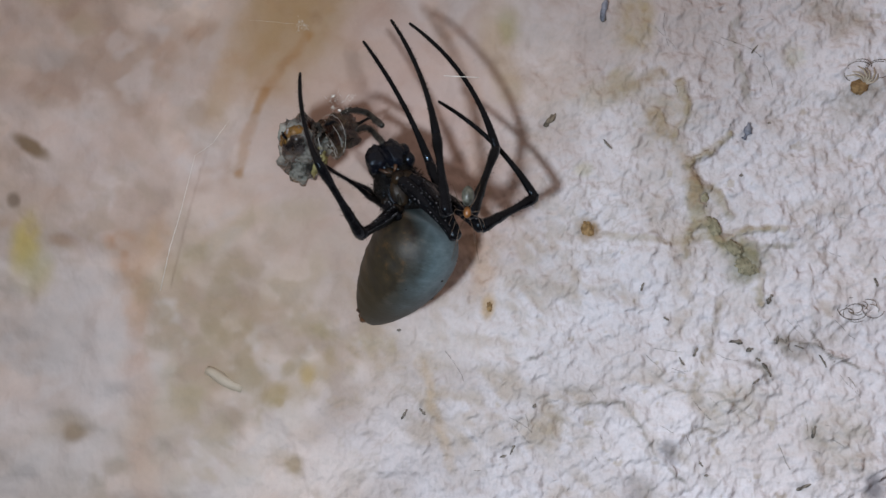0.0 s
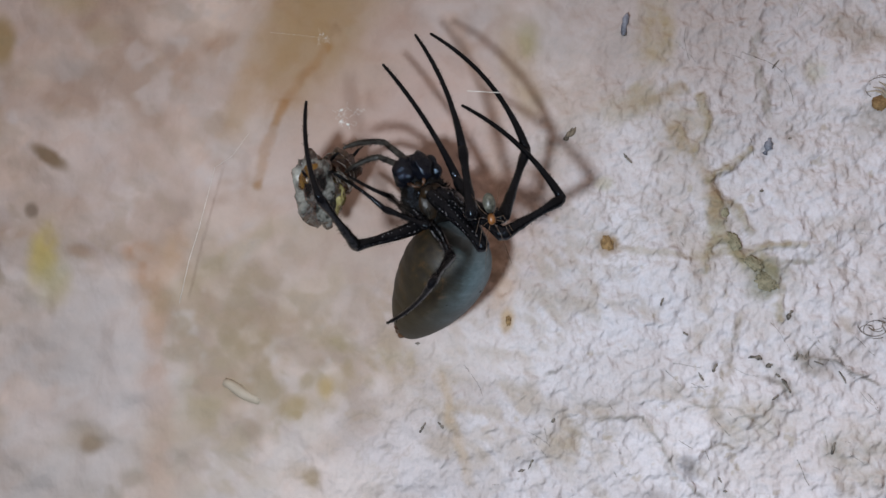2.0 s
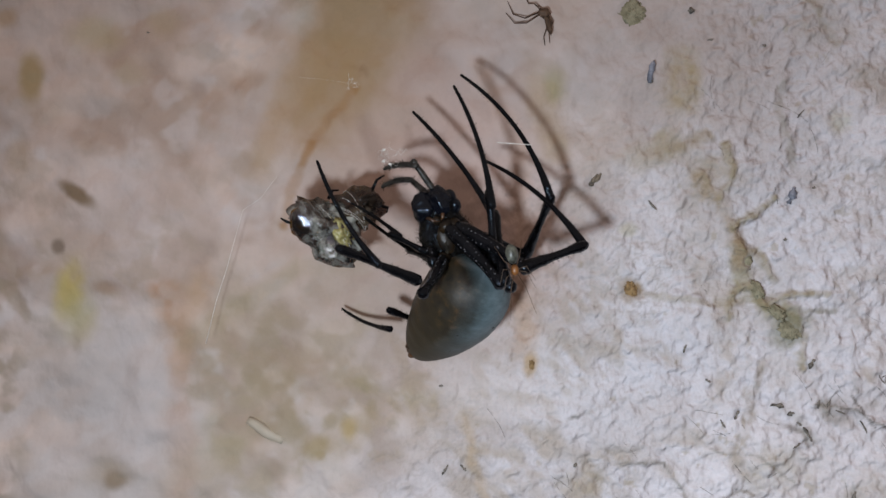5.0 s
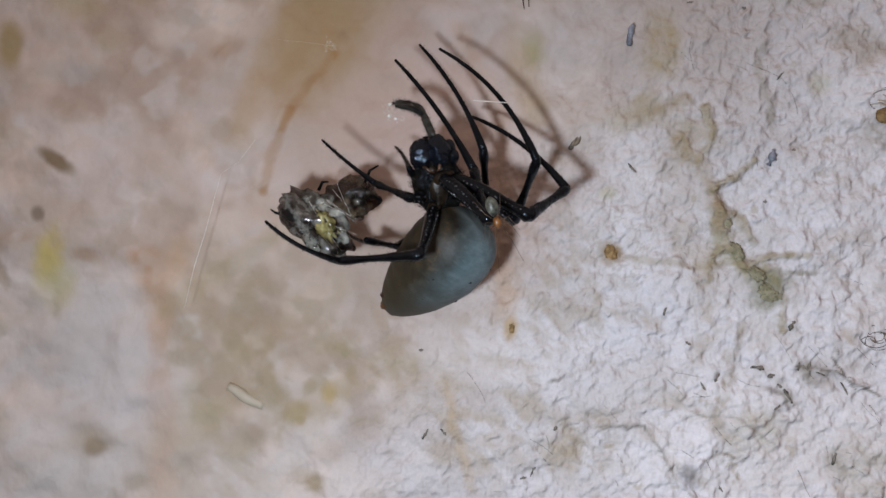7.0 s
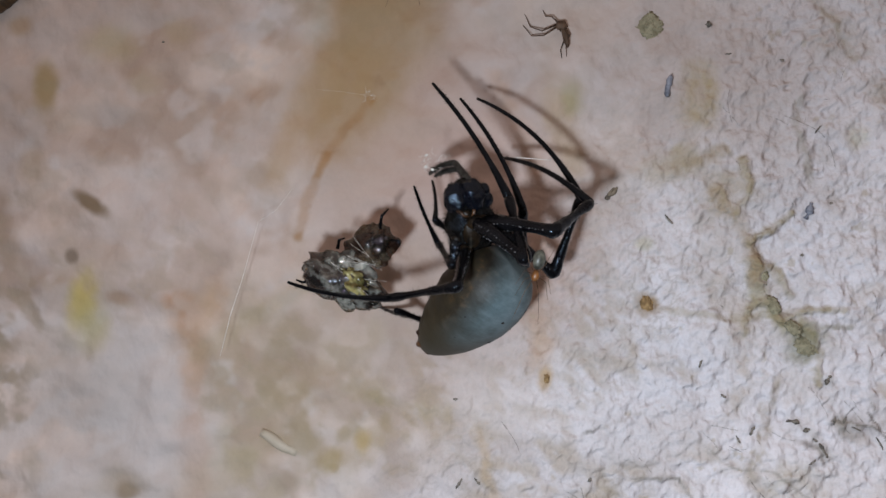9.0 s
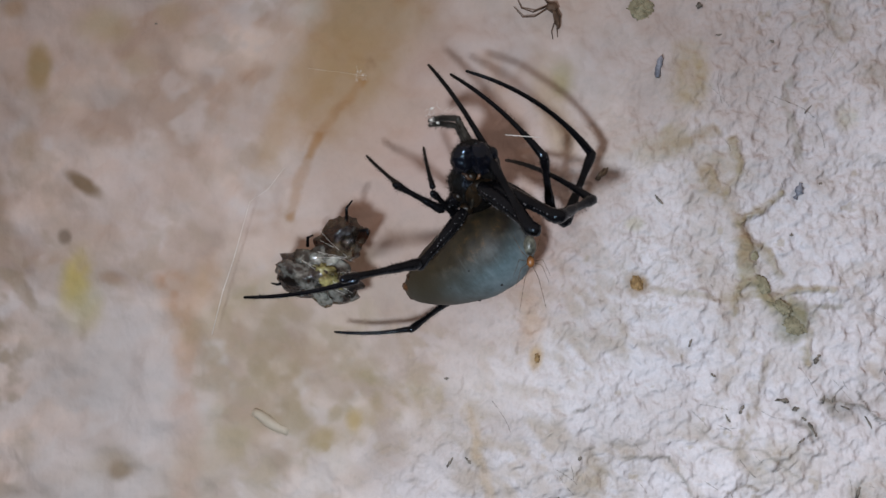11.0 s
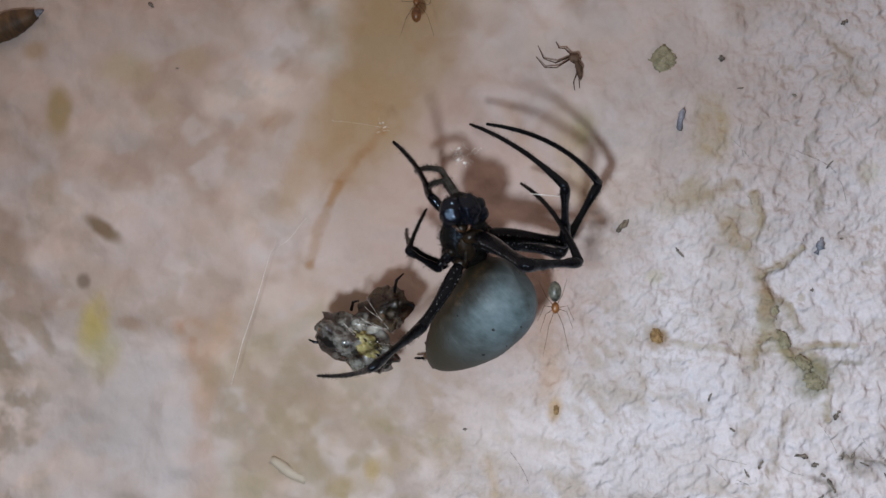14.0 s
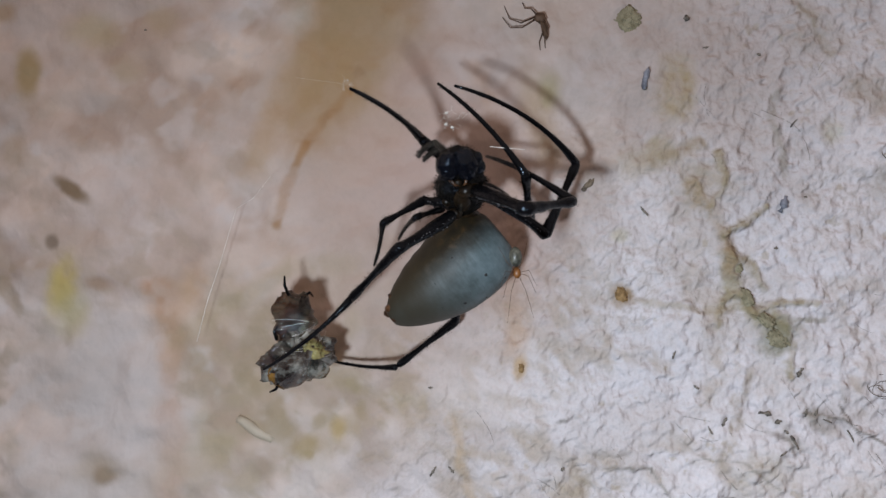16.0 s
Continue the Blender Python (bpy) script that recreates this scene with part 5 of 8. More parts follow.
    walk(leg_a[1], [
        (0, bone(4.45, -5.18, -3.51, 4.35, -0.10, 5.71)), (0.5, bone(3.51, -8.61, -1.86, 3.88, -0.65, 5.03)), (1, bone(3.93, -3.96, -4.06, 3.90, 1.05, 5.19)),
        (1.5, bone(3.68, -5.85, -3.58, 4.13, -0.21, 5.30)), (2, bone(4.12, -7.47, -2.49, 4.15, -0.32, 5.23)), (2.5, bone(4.42, -7.74, -2.13, 5.19, 0.02, 4.94)),
        (3, bone(3.31, -10.36, 0.23, 4.88, -0.86, 4.50)), (3.5, bone(4.22, -8.88, -1.21, 5.26, -0.03, 4.39)), (4, bone(3.90, -7.30, -2.71, 6.18, 0.27, 4.23)),
        (6.5, bone(5.96, -7.14, -1.51, 5.74, 1.63, 4.31)), (7, bone(4.61, -10.40, 1.43, 4.30, -0.46, 4.90)), (7.5, bone(4.97, -4.49, -4.06, 4.54, 4.74, 0.97)),
        (8, bone(5.21, -10.33, 2.09, 4.63, -0.27, 5.12)), (8.5, bone(5.14, -10.81, 3.91, 4.76, -0.52, 6.11)), (9, bone(4.90, -10.88, 3.53, 4.61, -0.90, 6.87)),
        (11.5, bone(6.45, -10.00, 4.49, 1.71, -1.17, 7.71)), (12, bone(6.96, -9.51, 3.90, 0.98, -2.11, 8.41)), (12.5, bone(3.64, 3.39, -2.49, -5.25, 6.21, 3.20)),
        (13, bone(2.61, 2.68, -3.31, -5.34, 6.59, 2.40)), (13.5, bone(0.82, 3.69, -2.93, -6.19, 6.58, 4.38)), (14, bone(2.29, 4.48, -2.04, -3.69, 8.18, 5.95)),
        (14.5, bone(1.94, 3.92, -2.61, -4.33, 5.58, 5.68)), (15, bone(1.58, 3.95, -2.65, -5.03, 5.87, 5.32)), (15.5, bone(2.20, 3.73, -2.70, -5.41, 6.29, 4.11)),
        (16, bone(2.06, 4.93, -1.65, -4.19, 6.29, 6.71))])
    walk(leg_a[2], [
        (0, bone(4.35, -0.10, 5.71, 1.42, 1.20, 21.98)), (0.5, bone(3.88, -0.65, 5.03, 2.12, 6.74, 19.77)), (1, bone(3.90, 1.05, 5.19, 1.00, 4.47, 21.16)),
        (1.5, bone(4.13, -0.21, 5.30, 1.73, 2.71, 21.45)), (2, bone(4.15, -0.32, 5.23, 0.51, 4.60, 20.65)), (2.5, bone(5.19, 0.02, 4.94, 2.55, 6.75, 19.87)),
        (3, bone(4.88, -0.86, 4.50, 2.54, 9.75, 17.03)), (3.5, bone(5.26, -0.03, 4.39, 1.67, 8.42, 18.21)), (4, bone(6.18, 0.27, 4.23, 2.49, 6.38, 19.20)),
        (6.5, bone(5.74, 1.63, 4.31, -1.91, 7.59, 17.77)), (7, bone(4.30, -0.46, 4.90, -2.56, 7.22, 17.89)), (7.5, bone(4.54, 4.74, 0.97, -0.92, 1.12, 16.20)),
        (8, bone(4.63, -0.27, 5.12, -1.25, 9.05, 17.52)), (8.5, bone(4.76, -0.52, 6.11, -1.98, 10.23, 16.79)), (9, bone(4.61, -0.90, 6.87, -2.13, 8.36, 18.87)),
        (11.5, bone(1.71, -1.17, 7.71, -6.13, 13.44, 8.04)), (12, bone(0.98, -2.11, 8.41, -6.83, 12.21, 5.43)), (12.17, bone(-1.09, 0.66, 6.68, -8.66, 6.99, 8.51)),
        (12.33, bone(-3.17, 3.43, 4.94, -10.49, 1.76, 11.59)), (12.5, bone(-5.25, 6.21, 3.20, -12.32, -3.46, 14.67)), (13, bone(-5.34, 6.59, 2.40, -10.06, -1.41, 16.14)),
        (13.5, bone(-6.19, 6.58, 4.38, -7.52, -2.64, 18.10)), (14, bone(-3.69, 8.18, 5.95, -6.69, -2.98, 17.84)), (14.5, bone(-4.33, 5.58, 5.68, -8.24, -1.41, 20.20)),
        (15, bone(-5.03, 5.87, 5.32, -9.51, -1.89, 19.28)), (15.5, bone(-5.41, 6.29, 4.11, -11.07, -0.89, 17.96)), (16, bone(-4.19, 6.29, 6.71, -10.82, -1.76, 19.60))])
    walk(leg_b[0], [
        (0, bone(2.20, -0.60, 4.20, 4.29, -8.62, -0.72)), (0.5, bone(2.20, -0.60, 4.20, 4.29, -9.99, 3.52)), (1, bone(2.20, -0.60, 4.20, 3.74, -9.66, 1.28)),
        (1.5, bone(2.20, -0.60, 4.20, 3.36, -9.08, -0.23)), (2, bone(2.20, -0.60, 4.20, 4.03, -9.67, 1.51)), (2.5, bone(2.20, -0.60, 4.20, 3.41, -9.92, 2.05)),
        (3, bone(2.20, -0.60, 4.20, 2.39, -10.24, 4.33)), (3.5, bone(2.20, -0.60, 4.20, 2.55, -10.09, 2.53)), (4, bone(2.20, -0.60, 4.20, 3.38, -9.25, 0.11)),
        (5.25, bone(2.20, -0.60, 4.20, 4.33, -2.10, -1.43)), (6.5, bone(2.20, -0.60, 4.20, 5.29, 5.06, -2.97)), (7, bone(2.20, -0.60, 4.20, 5.45, 5.83, -2.21)),
        (7.5, bone(2.20, -0.60, 4.20, 6.59, 4.95, -2.35)), (8, bone(2.20, -0.60, 4.20, 5.98, 4.45, -3.09)), (8.5, bone(2.20, -0.60, 4.20, 5.40, 2.59, -4.32)),
        (9, bone(2.20, -0.60, 4.20, 6.00, 3.09, -3.85)), (11.5, bone(2.20, -0.60, 4.20, 9.87, 0.36, -1.56)), (12, bone(2.20, -0.60, 4.20, 10.15, -0.08, -1.22)),
        (12.5, bone(2.20, -0.60, 4.20, 10.63, 0.37, -0.37)), (13, bone(2.20, -0.60, 4.20, 11.17, -0.08, 0.71)), (13.5, bone(2.20, -0.60, 4.20, 11.44, 1.07, 2.00)),
        (14, bone(2.20, -0.60, 4.20, 11.49, -0.31, 1.66)), (14.5, bone(2.20, -0.60, 4.20, 10.88, -1.34, 0.07)), (15, bone(2.20, -0.60, 4.20, 10.77, -0.83, -0.20)),
        (15.5, bone(2.20, -0.60, 4.20, 10.46, -0.71, -0.77)), (16, bone(2.20, -0.60, 4.20, 8.04, 1.26, -3.24))])
    walk(leg_b[1], [
        (0, bone(4.29, -8.62, -0.72, 5.94, -6.82, 7.83)), (0.5, bone(4.29, -9.99, 3.52, 6.72, -3.24, 8.79)), (1, bone(3.74, -9.66, 1.28, 5.83, -4.79, 8.43)),
        (1.5, bone(3.36, -9.08, -0.23, 5.63, -5.93, 7.77)), (2, bone(4.03, -9.67, 1.51, 5.73, -4.49, 8.53)), (2.5, bone(3.41, -9.92, 2.05, 6.30, -4.71, 8.66)),
        (3, bone(2.39, -10.24, 4.33, 5.79, -3.54, 9.11)), (3.5, bone(2.55, -10.09, 2.53, 6.05, -5.13, 9.03)), (4, bone(3.38, -9.25, 0.11, 6.77, -5.72, 7.54)),
        (5.25, bone(4.33, -2.10, -1.43, 5.68, -2.26, 6.28)), (6.5, bone(5.29, 5.06, -2.97, 4.59, 1.19, 5.02)), (7, bone(5.45, 5.83, -2.21, 5.97, 3.10, 6.25)),
        (7.5, bone(6.59, 4.95, -2.35, 7.86, 1.21, 5.63)), (8, bone(5.98, 4.45, -3.09, 6.60, 2.15, 5.48)), (8.5, bone(5.40, 2.59, -4.32, 5.99, 1.29, 4.47)),
        (9, bone(6.00, 3.09, -3.85, 6.23, 0.52, 4.66)), (11.5, bone(9.87, 0.36, -1.56, 8.26, 0.72, 7.18)), (12, bone(10.15, -0.08, -1.22, 8.46, -0.27, 7.51)),
        (12.5, bone(10.63, 0.37, -0.37, 8.90, -1.59, 8.13)), (13, bone(11.17, -0.08, 0.71, 9.66, 0.57, 9.45)), (13.5, bone(11.44, 1.07, 2.00, 11.02, -0.19, 10.80)),
        (14, bone(11.49, -0.31, 1.66, 11.43, -2.86, 10.19)), (14.5, bone(10.88, -1.34, 0.07, 10.11, -1.35, 8.94)), (15, bone(10.77, -0.83, -0.20, 9.94, -0.77, 8.66)),
        (15.5, bone(10.46, -0.71, -0.77, 9.07, -1.68, 7.97)), (16, bone(8.04, 1.26, -3.24, 7.38, -0.91, 5.37))])
    walk(leg_b[2], [
        (0, bone(5.94, -6.82, 7.83, 5.27, -2.42, 22.48)), (0.5, bone(6.72, -3.24, 8.79, 6.55, 5.20, 21.56)), (1, bone(5.83, -4.79, 8.43, 5.17, 0.21, 22.89)),
        (1.5, bone(5.63, -5.93, 7.77, 6.09, -1.90, 22.54)), (2, bone(5.73, -4.49, 8.53, 5.20, 1.90, 22.44)), (2.5, bone(6.30, -4.71, 8.66, 7.20, 2.86, 21.94)),
        (3, bone(5.79, -3.54, 9.11, 7.21, 6.88, 20.23)), (3.5, bone(6.05, -5.13, 9.03, 6.43, 3.36, 21.77)), (4, bone(6.77, -5.72, 7.54, 7.42, -0.73, 22.00)),
        (6.5, bone(4.59, 1.19, 5.02, 1.35, 7.14, 18.74)), (7, bone(5.97, 3.10, 6.25, 0.64, 9.81, 18.94)), (7.5, bone(7.86, 1.21, 5.63, 3.17, 7.08, 18.96)),
        (8, bone(6.60, 2.15, 5.48, 1.61, 11.78, 16.29)), (8.5, bone(5.99, 1.29, 4.47, 0.93, 10.27, 15.79)), (9, bone(6.23, 0.52, 4.66, 0.91, 8.65, 16.50)),
        (11.5, bone(8.26, 0.72, 7.18, -3.01, 10.17, 11.43)), (12, bone(8.46, -0.27, 7.51, -3.36, 8.64, 11.43)), (12.5, bone(8.90, -1.59, 8.13, -2.97, 7.39, 11.71)),
        (13, bone(9.66, 0.57, 9.45, -0.94, 11.60, 9.98)), (13.5, bone(11.02, -0.19, 10.80, 1.51, 11.66, 12.61)), (14, bone(11.43, -2.86, 10.19, 2.16, 8.59, 14.34)),
        (14.5, bone(10.11, -1.35, 8.94, 0.38, 9.95, 12.40)), (15, bone(9.94, -0.77, 8.66, -0.47, 9.64, 12.87)), (15.5, bone(9.07, -1.68, 7.97, -1.73, 8.48, 11.80)),
        (16, bone(7.38, -0.91, 5.37, -1.58, 9.61, 11.97))])
    walk(leg_c[0], [
        (0, bone(2.30, 0.00, 3.20, 6.91, -7.39, -1.74)), (0.5, bone(2.30, -0.00, 3.20, 7.47, -7.99, 0.10)), (1, bone(2.30, 0.00, 3.20, 6.90, -7.80, -1.06)),
        (1.5, bone(2.30, 0.00, 3.20, 6.92, -7.89, -0.87)), (2, bone(2.30, 0.00, 3.20, 7.20, -8.09, -0.08)), (2.25, bone(2.30, -0.00, 3.20, 7.72, -1.12, -1.21)),
        (2.5, bone(2.30, -0.00, 3.20, 8.25, 5.84, -2.34)), (3, bone(2.30, -0.00, 3.20, 6.98, 4.10, -4.64)), (3.5, bone(2.30, -0.00, 3.20, 7.78, 4.73, -3.71)),
        (4, bone(2.30, 0.00, 3.20, 8.32, 5.90, -2.20)), (6.5, bone(2.30, -0.00, 3.20, 8.96, 4.53, -2.74)), (7, bone(2.30, 0.00, 3.20, 8.52, 4.22, -3.41)),
        (7.5, bone(2.30, 0.00, 3.20, 8.32, 2.80, -4.29)), (8, bone(2.30, -0.00, 3.20, 9.54, 2.51, -3.24)), (8.5, bone(2.30, -0.00, 3.20, 9.18, -0.05, -4.07)),
        (9, bone(2.30, 0.00, 3.20, 9.14, 0.18, -4.10)), (11.5, bone(2.30, 0.00, 3.20, 11.15, -0.30, -1.47)), (12, bone(2.30, -0.00, 3.20, 10.88, -0.24, -1.96)),
        (12.5, bone(2.30, -0.00, 3.20, 11.54, 0.31, -0.64)), (13, bone(2.30, -0.00, 3.20, 11.93, -2.70, 2.00)), (13.5, bone(2.30, -0.00, 3.20, 11.50, 0.56, -0.71)),
        (14, bone(2.30, -0.00, 3.20, 11.09, 2.07, -1.12)), (14.5, bone(2.30, 0.00, 3.20, 11.36, -0.65, -1.01)), (15, bone(2.30, -0.00, 3.20, 11.45, -0.00, -0.85)),
        (15.5, bone(2.30, -0.00, 3.20, 11.10, -1.92, -1.16)), (16, bone(2.30, -0.00, 3.20, 9.59, -1.50, -3.50))])
    walk(leg_c[1], [
        (0, bone(6.91, -7.39, -1.74, 12.17, -2.14, 4.71)), (0.5, bone(7.47, -7.99, 0.10, 13.15, -1.27, 4.50)), (1, bone(6.90, -7.80, -1.06, 12.70, -2.57, 4.92)),
        (1.5, bone(6.92, -7.89, -0.87, 12.23, -1.69, 4.62)), (2, bone(7.20, -8.09, -0.08, 12.71, -2.36, 5.71)), (2.25, bone(7.72, -1.12, -1.21, 13.01, -0.86, 5.01)),
        (2.5, bone(8.25, 5.84, -2.34, 13.32, 0.64, 4.30)), (3, bone(6.98, 4.10, -4.64, 12.40, 1.14, 3.02)), (3.5, bone(7.78, 4.73, -3.71, 13.36, 1.41, 3.69)),
        (4, bone(8.32, 5.90, -2.20, 14.22, 1.18, 4.10)), (6.5, bone(8.96, 4.53, -2.74, 11.16, -1.96, 4.32)), (7, bone(8.52, 4.22, -3.41, 11.73, -0.47, 4.63)),
        (7.5, bone(8.32, 2.80, -4.29, 13.66, -0.11, 3.44)), (8, bone(9.54, 2.51, -3.24, 13.03, -1.85, 4.86)), (8.5, bone(9.18, -0.05, -4.07, 13.26, -0.88, 4.85)),
        (9, bone(9.14, 0.18, -4.10, 13.21, 1.18, 4.80)), (11.5, bone(11.15, -0.30, -1.47, 14.75, 7.84, 2.73)), (12, bone(10.88, -0.24, -1.96, 14.68, 7.30, 3.09)),
        (12.5, bone(11.54, 0.31, -0.64, 15.57, 7.94, 4.08)), (13, bone(11.93, -2.70, 2.00, 15.77, 5.41, 6.06)), (13.5, bone(11.50, 0.56, -0.71, 16.04, 4.11, 7.29)),
        (14, bone(11.09, 2.07, -1.12, 16.91, 6.08, 5.73)), (14.5, bone(11.36, -0.65, -1.01, 16.28, 6.79, 3.15)), (15, bone(11.45, -0.00, -0.85, 16.41, 7.29, 3.52)),
        (15.5, bone(11.10, -1.92, -1.16, 15.15, 4.73, 4.85)), (16, bone(9.59, -1.50, -3.50, 14.44, 5.69, 1.14))])
    walk(leg_c[2], [
        (0, bone(12.17, -2.14, 4.71, 7.33, 1.12, 22.27)), (0.5, bone(13.15, -1.27, 4.50, 8.14, 6.58, 20.50)), (1, bone(12.70, -2.57, 4.92, 7.00, 1.19, 22.12)),
        (1.5, bone(12.23, -1.69, 4.62, 7.85, 0.80, 22.42)), (2, bone(12.71, -2.36, 5.71, 7.06, 3.96, 22.16)), (2.5, bone(13.32, 0.64, 4.30, 9.15, 6.54, 21.34)),
        (3, bone(12.40, 1.14, 3.02, 9.08, 9.95, 18.95)), (3.5, bone(13.36, 1.41, 3.69, 8.38, 6.00, 20.91)), (4, bone(14.22, 1.18, 4.10, 9.46, 3.05, 21.89)),
        (6.5, bone(11.16, -1.96, 4.32, 3.78, 8.39, 17.77)), (7, bone(11.73, -0.47, 4.63, 2.91, 8.49, 18.21)), (7.5, bone(13.66, -0.11, 3.44, 5.02, 7.79, 17.77)),
        (8, bone(13.03, -1.85, 4.86, 3.45, 8.90, 16.47)), (8.5, bone(13.26, -0.88, 4.85, 2.97, 11.08, 14.52)), (9, bone(13.21, 1.18, 4.80, 3.17, 12.87, 15.05)),
        (11.5, bone(14.75, 7.84, 2.73, -1.67, 9.56, 11.10)), (12, bone(14.68, 7.30, 3.09, -2.31, 10.75, 9.56)), (12.5, bone(15.57, 7.94, 4.08, -1.77, 10.76, 9.96)),
        (13, bone(15.77, 5.41, 6.06, 0.35, 1.96, 15.70)), (13.5, bone(16.04, 4.11, 7.29, 2.35, -1.46, 18.42)), (14, bone(16.91, 6.08, 5.73, 3.64, 0.39, 17.30)),
        (14.5, bone(16.28, 6.79, 3.15, 2.09, 5.53, 14.96)), (15, bone(16.41, 7.29, 3.52, 1.49, 6.50, 14.45)), (15.5, bone(15.15, 4.73, 4.85, 0.07, 3.02, 15.44)),
        (16, bone(14.44, 5.69, 1.14, 0.32, 7.17, 13.00))])
    walk(leg_d[0], [
        (0, bone(1.30, -2.00, 4.80, 7.57, -4.63, -3.46)), (0.5, bone(1.30, -2.00, 4.80, 6.56, -8.11, -2.23)), (1, bone(1.30, -2.00, 4.80, 6.55, -6.72, -3.24)),
        (1.5, bone(1.30, -2.00, 4.80, 6.71, -5.87, -3.58)), (2, bone(1.30, -2.00, 4.80, 6.56, -8.60, -1.78)), (2.5, bone(1.30, -2.00, 4.80, 6.66, -8.67, -1.62)),
        (3, bone(1.30, -2.00, 4.80, 5.58, -11.20, 1.40)), (3.5, bone(1.30, -2.00, 4.80, 6.90, -9.43, -0.48)), (4, bone(1.30, -2.00, 4.80, 7.14, -6.59, -2.90)),
        (6.5, bone(1.30, -2.00, 4.80, 8.13, -9.08, 0.59)), (7, bone(1.30, -2.00, 4.80, 9.14, -7.80, 0.41)), (7.5, bone(1.30, -2.00, 4.80, 7.79, -6.71, -2.28)),
        (8, bone(1.30, -2.00, 4.80, 7.36, -10.36, 2.01)), (8.5, bone(1.30, -2.00, 4.80, 8.15, -10.10, 6.17)), (9, bone(1.30, -2.00, 4.80, 8.26, -10.05, 5.96)),
        (11.5, bone(1.30, -2.00, 4.80, 8.68, -9.67, 5.92)), (12, bone(1.30, -2.00, 4.80, 8.96, -9.40, 5.78)), (12.5, bone(1.30, -2.00, 4.80, 10.09, -7.98, 3.59)),
        (13, bone(1.30, -2.00, 4.80, 5.84, -11.40, 7.12)), (13.5, bone(1.30, -2.00, 4.80, 5.33, -11.91, 4.58)), (14, bone(1.30, -2.00, 4.80, 5.55, -11.76, 5.89)),
        (14.5, bone(1.30, -2.00, 4.80, 5.02, -11.34, 8.45)), (15, bone(1.30, -2.00, 4.80, 5.96, -11.29, 7.32)), (15.5, bone(1.30, -2.00, 4.80, 6.83, -10.63, 7.87)),
        (16, bone(1.30, -2.00, 4.80, 6.15, -10.72, 8.65))])
    walk(leg_d[1], [
        (0, bone(7.57, -4.63, -3.46, 14.78, -0.91, -2.14)), (0.5, bone(6.56, -8.11, -2.23, 13.67, -3.99, -2.08)), (1, bone(6.55, -6.72, -3.24, 13.88, -3.21, -2.03)),
        (1.5, bone(6.71, -5.87, -3.58, 14.12, -2.46, -2.64)), (2, bone(6.56, -8.60, -1.78, 14.27, -6.04, -0.58)), (2.5, bone(6.66, -8.67, -1.62, 14.43, -5.98, -1.37)),
        (3, bone(5.58, -11.20, 1.40, 13.42, -9.04, 0.25)), (3.5, bone(6.90, -9.43, -0.48, 14.48, -6.30, -0.97)), (4, bone(7.14, -6.59, -2.90, 14.87, -3.81, -3.14)),
        (6.5, bone(8.13, -9.08, 0.59, 14.48, -3.87, 0.81)), (7, bone(9.14, -7.80, 0.41, 14.60, -1.69, 1.00)), (7.5, bone(7.79, -6.71, -2.28, 14.58, -2.14, -1.58)),
        (8, bone(7.36, -10.36, 2.01, 13.64, -5.59, 4.30)), (8.5, bone(8.15, -10.10, 6.17, 13.59, -4.05, 5.00)), (9, bone(8.26, -10.05, 5.96, 13.45, -3.68, 5.94)),
        (11.5, bone(8.68, -9.67, 5.92, 13.33, -3.51, 3.11)), (12, bone(8.96, -9.40, 5.78, 13.87, -3.64, 2.58)), (12.5, bone(10.09, -7.98, 3.59, 14.40, -1.23, 1.75)),
        (13, bone(5.84, -11.40, 7.12, 12.49, -7.48, 4.29)), (13.5, bone(5.33, -11.91, 4.58, 11.18, -7.41, 0.96)), (14, bone(5.55, -11.76, 5.89, 11.90, -7.46, 2.94)),
        (14.5, bone(5.02, -11.34, 8.45, 11.45, -7.73, 4.83)), (15, bone(5.96, -11.29, 7.32, 12.13, -6.98, 4.03)), (15.5, bone(6.83, -10.63, 7.87, 12.69, -6.00, 4.45)),
        (16, bone(6.15, -10.72, 8.65, 12.03, -6.16, 5.17))])
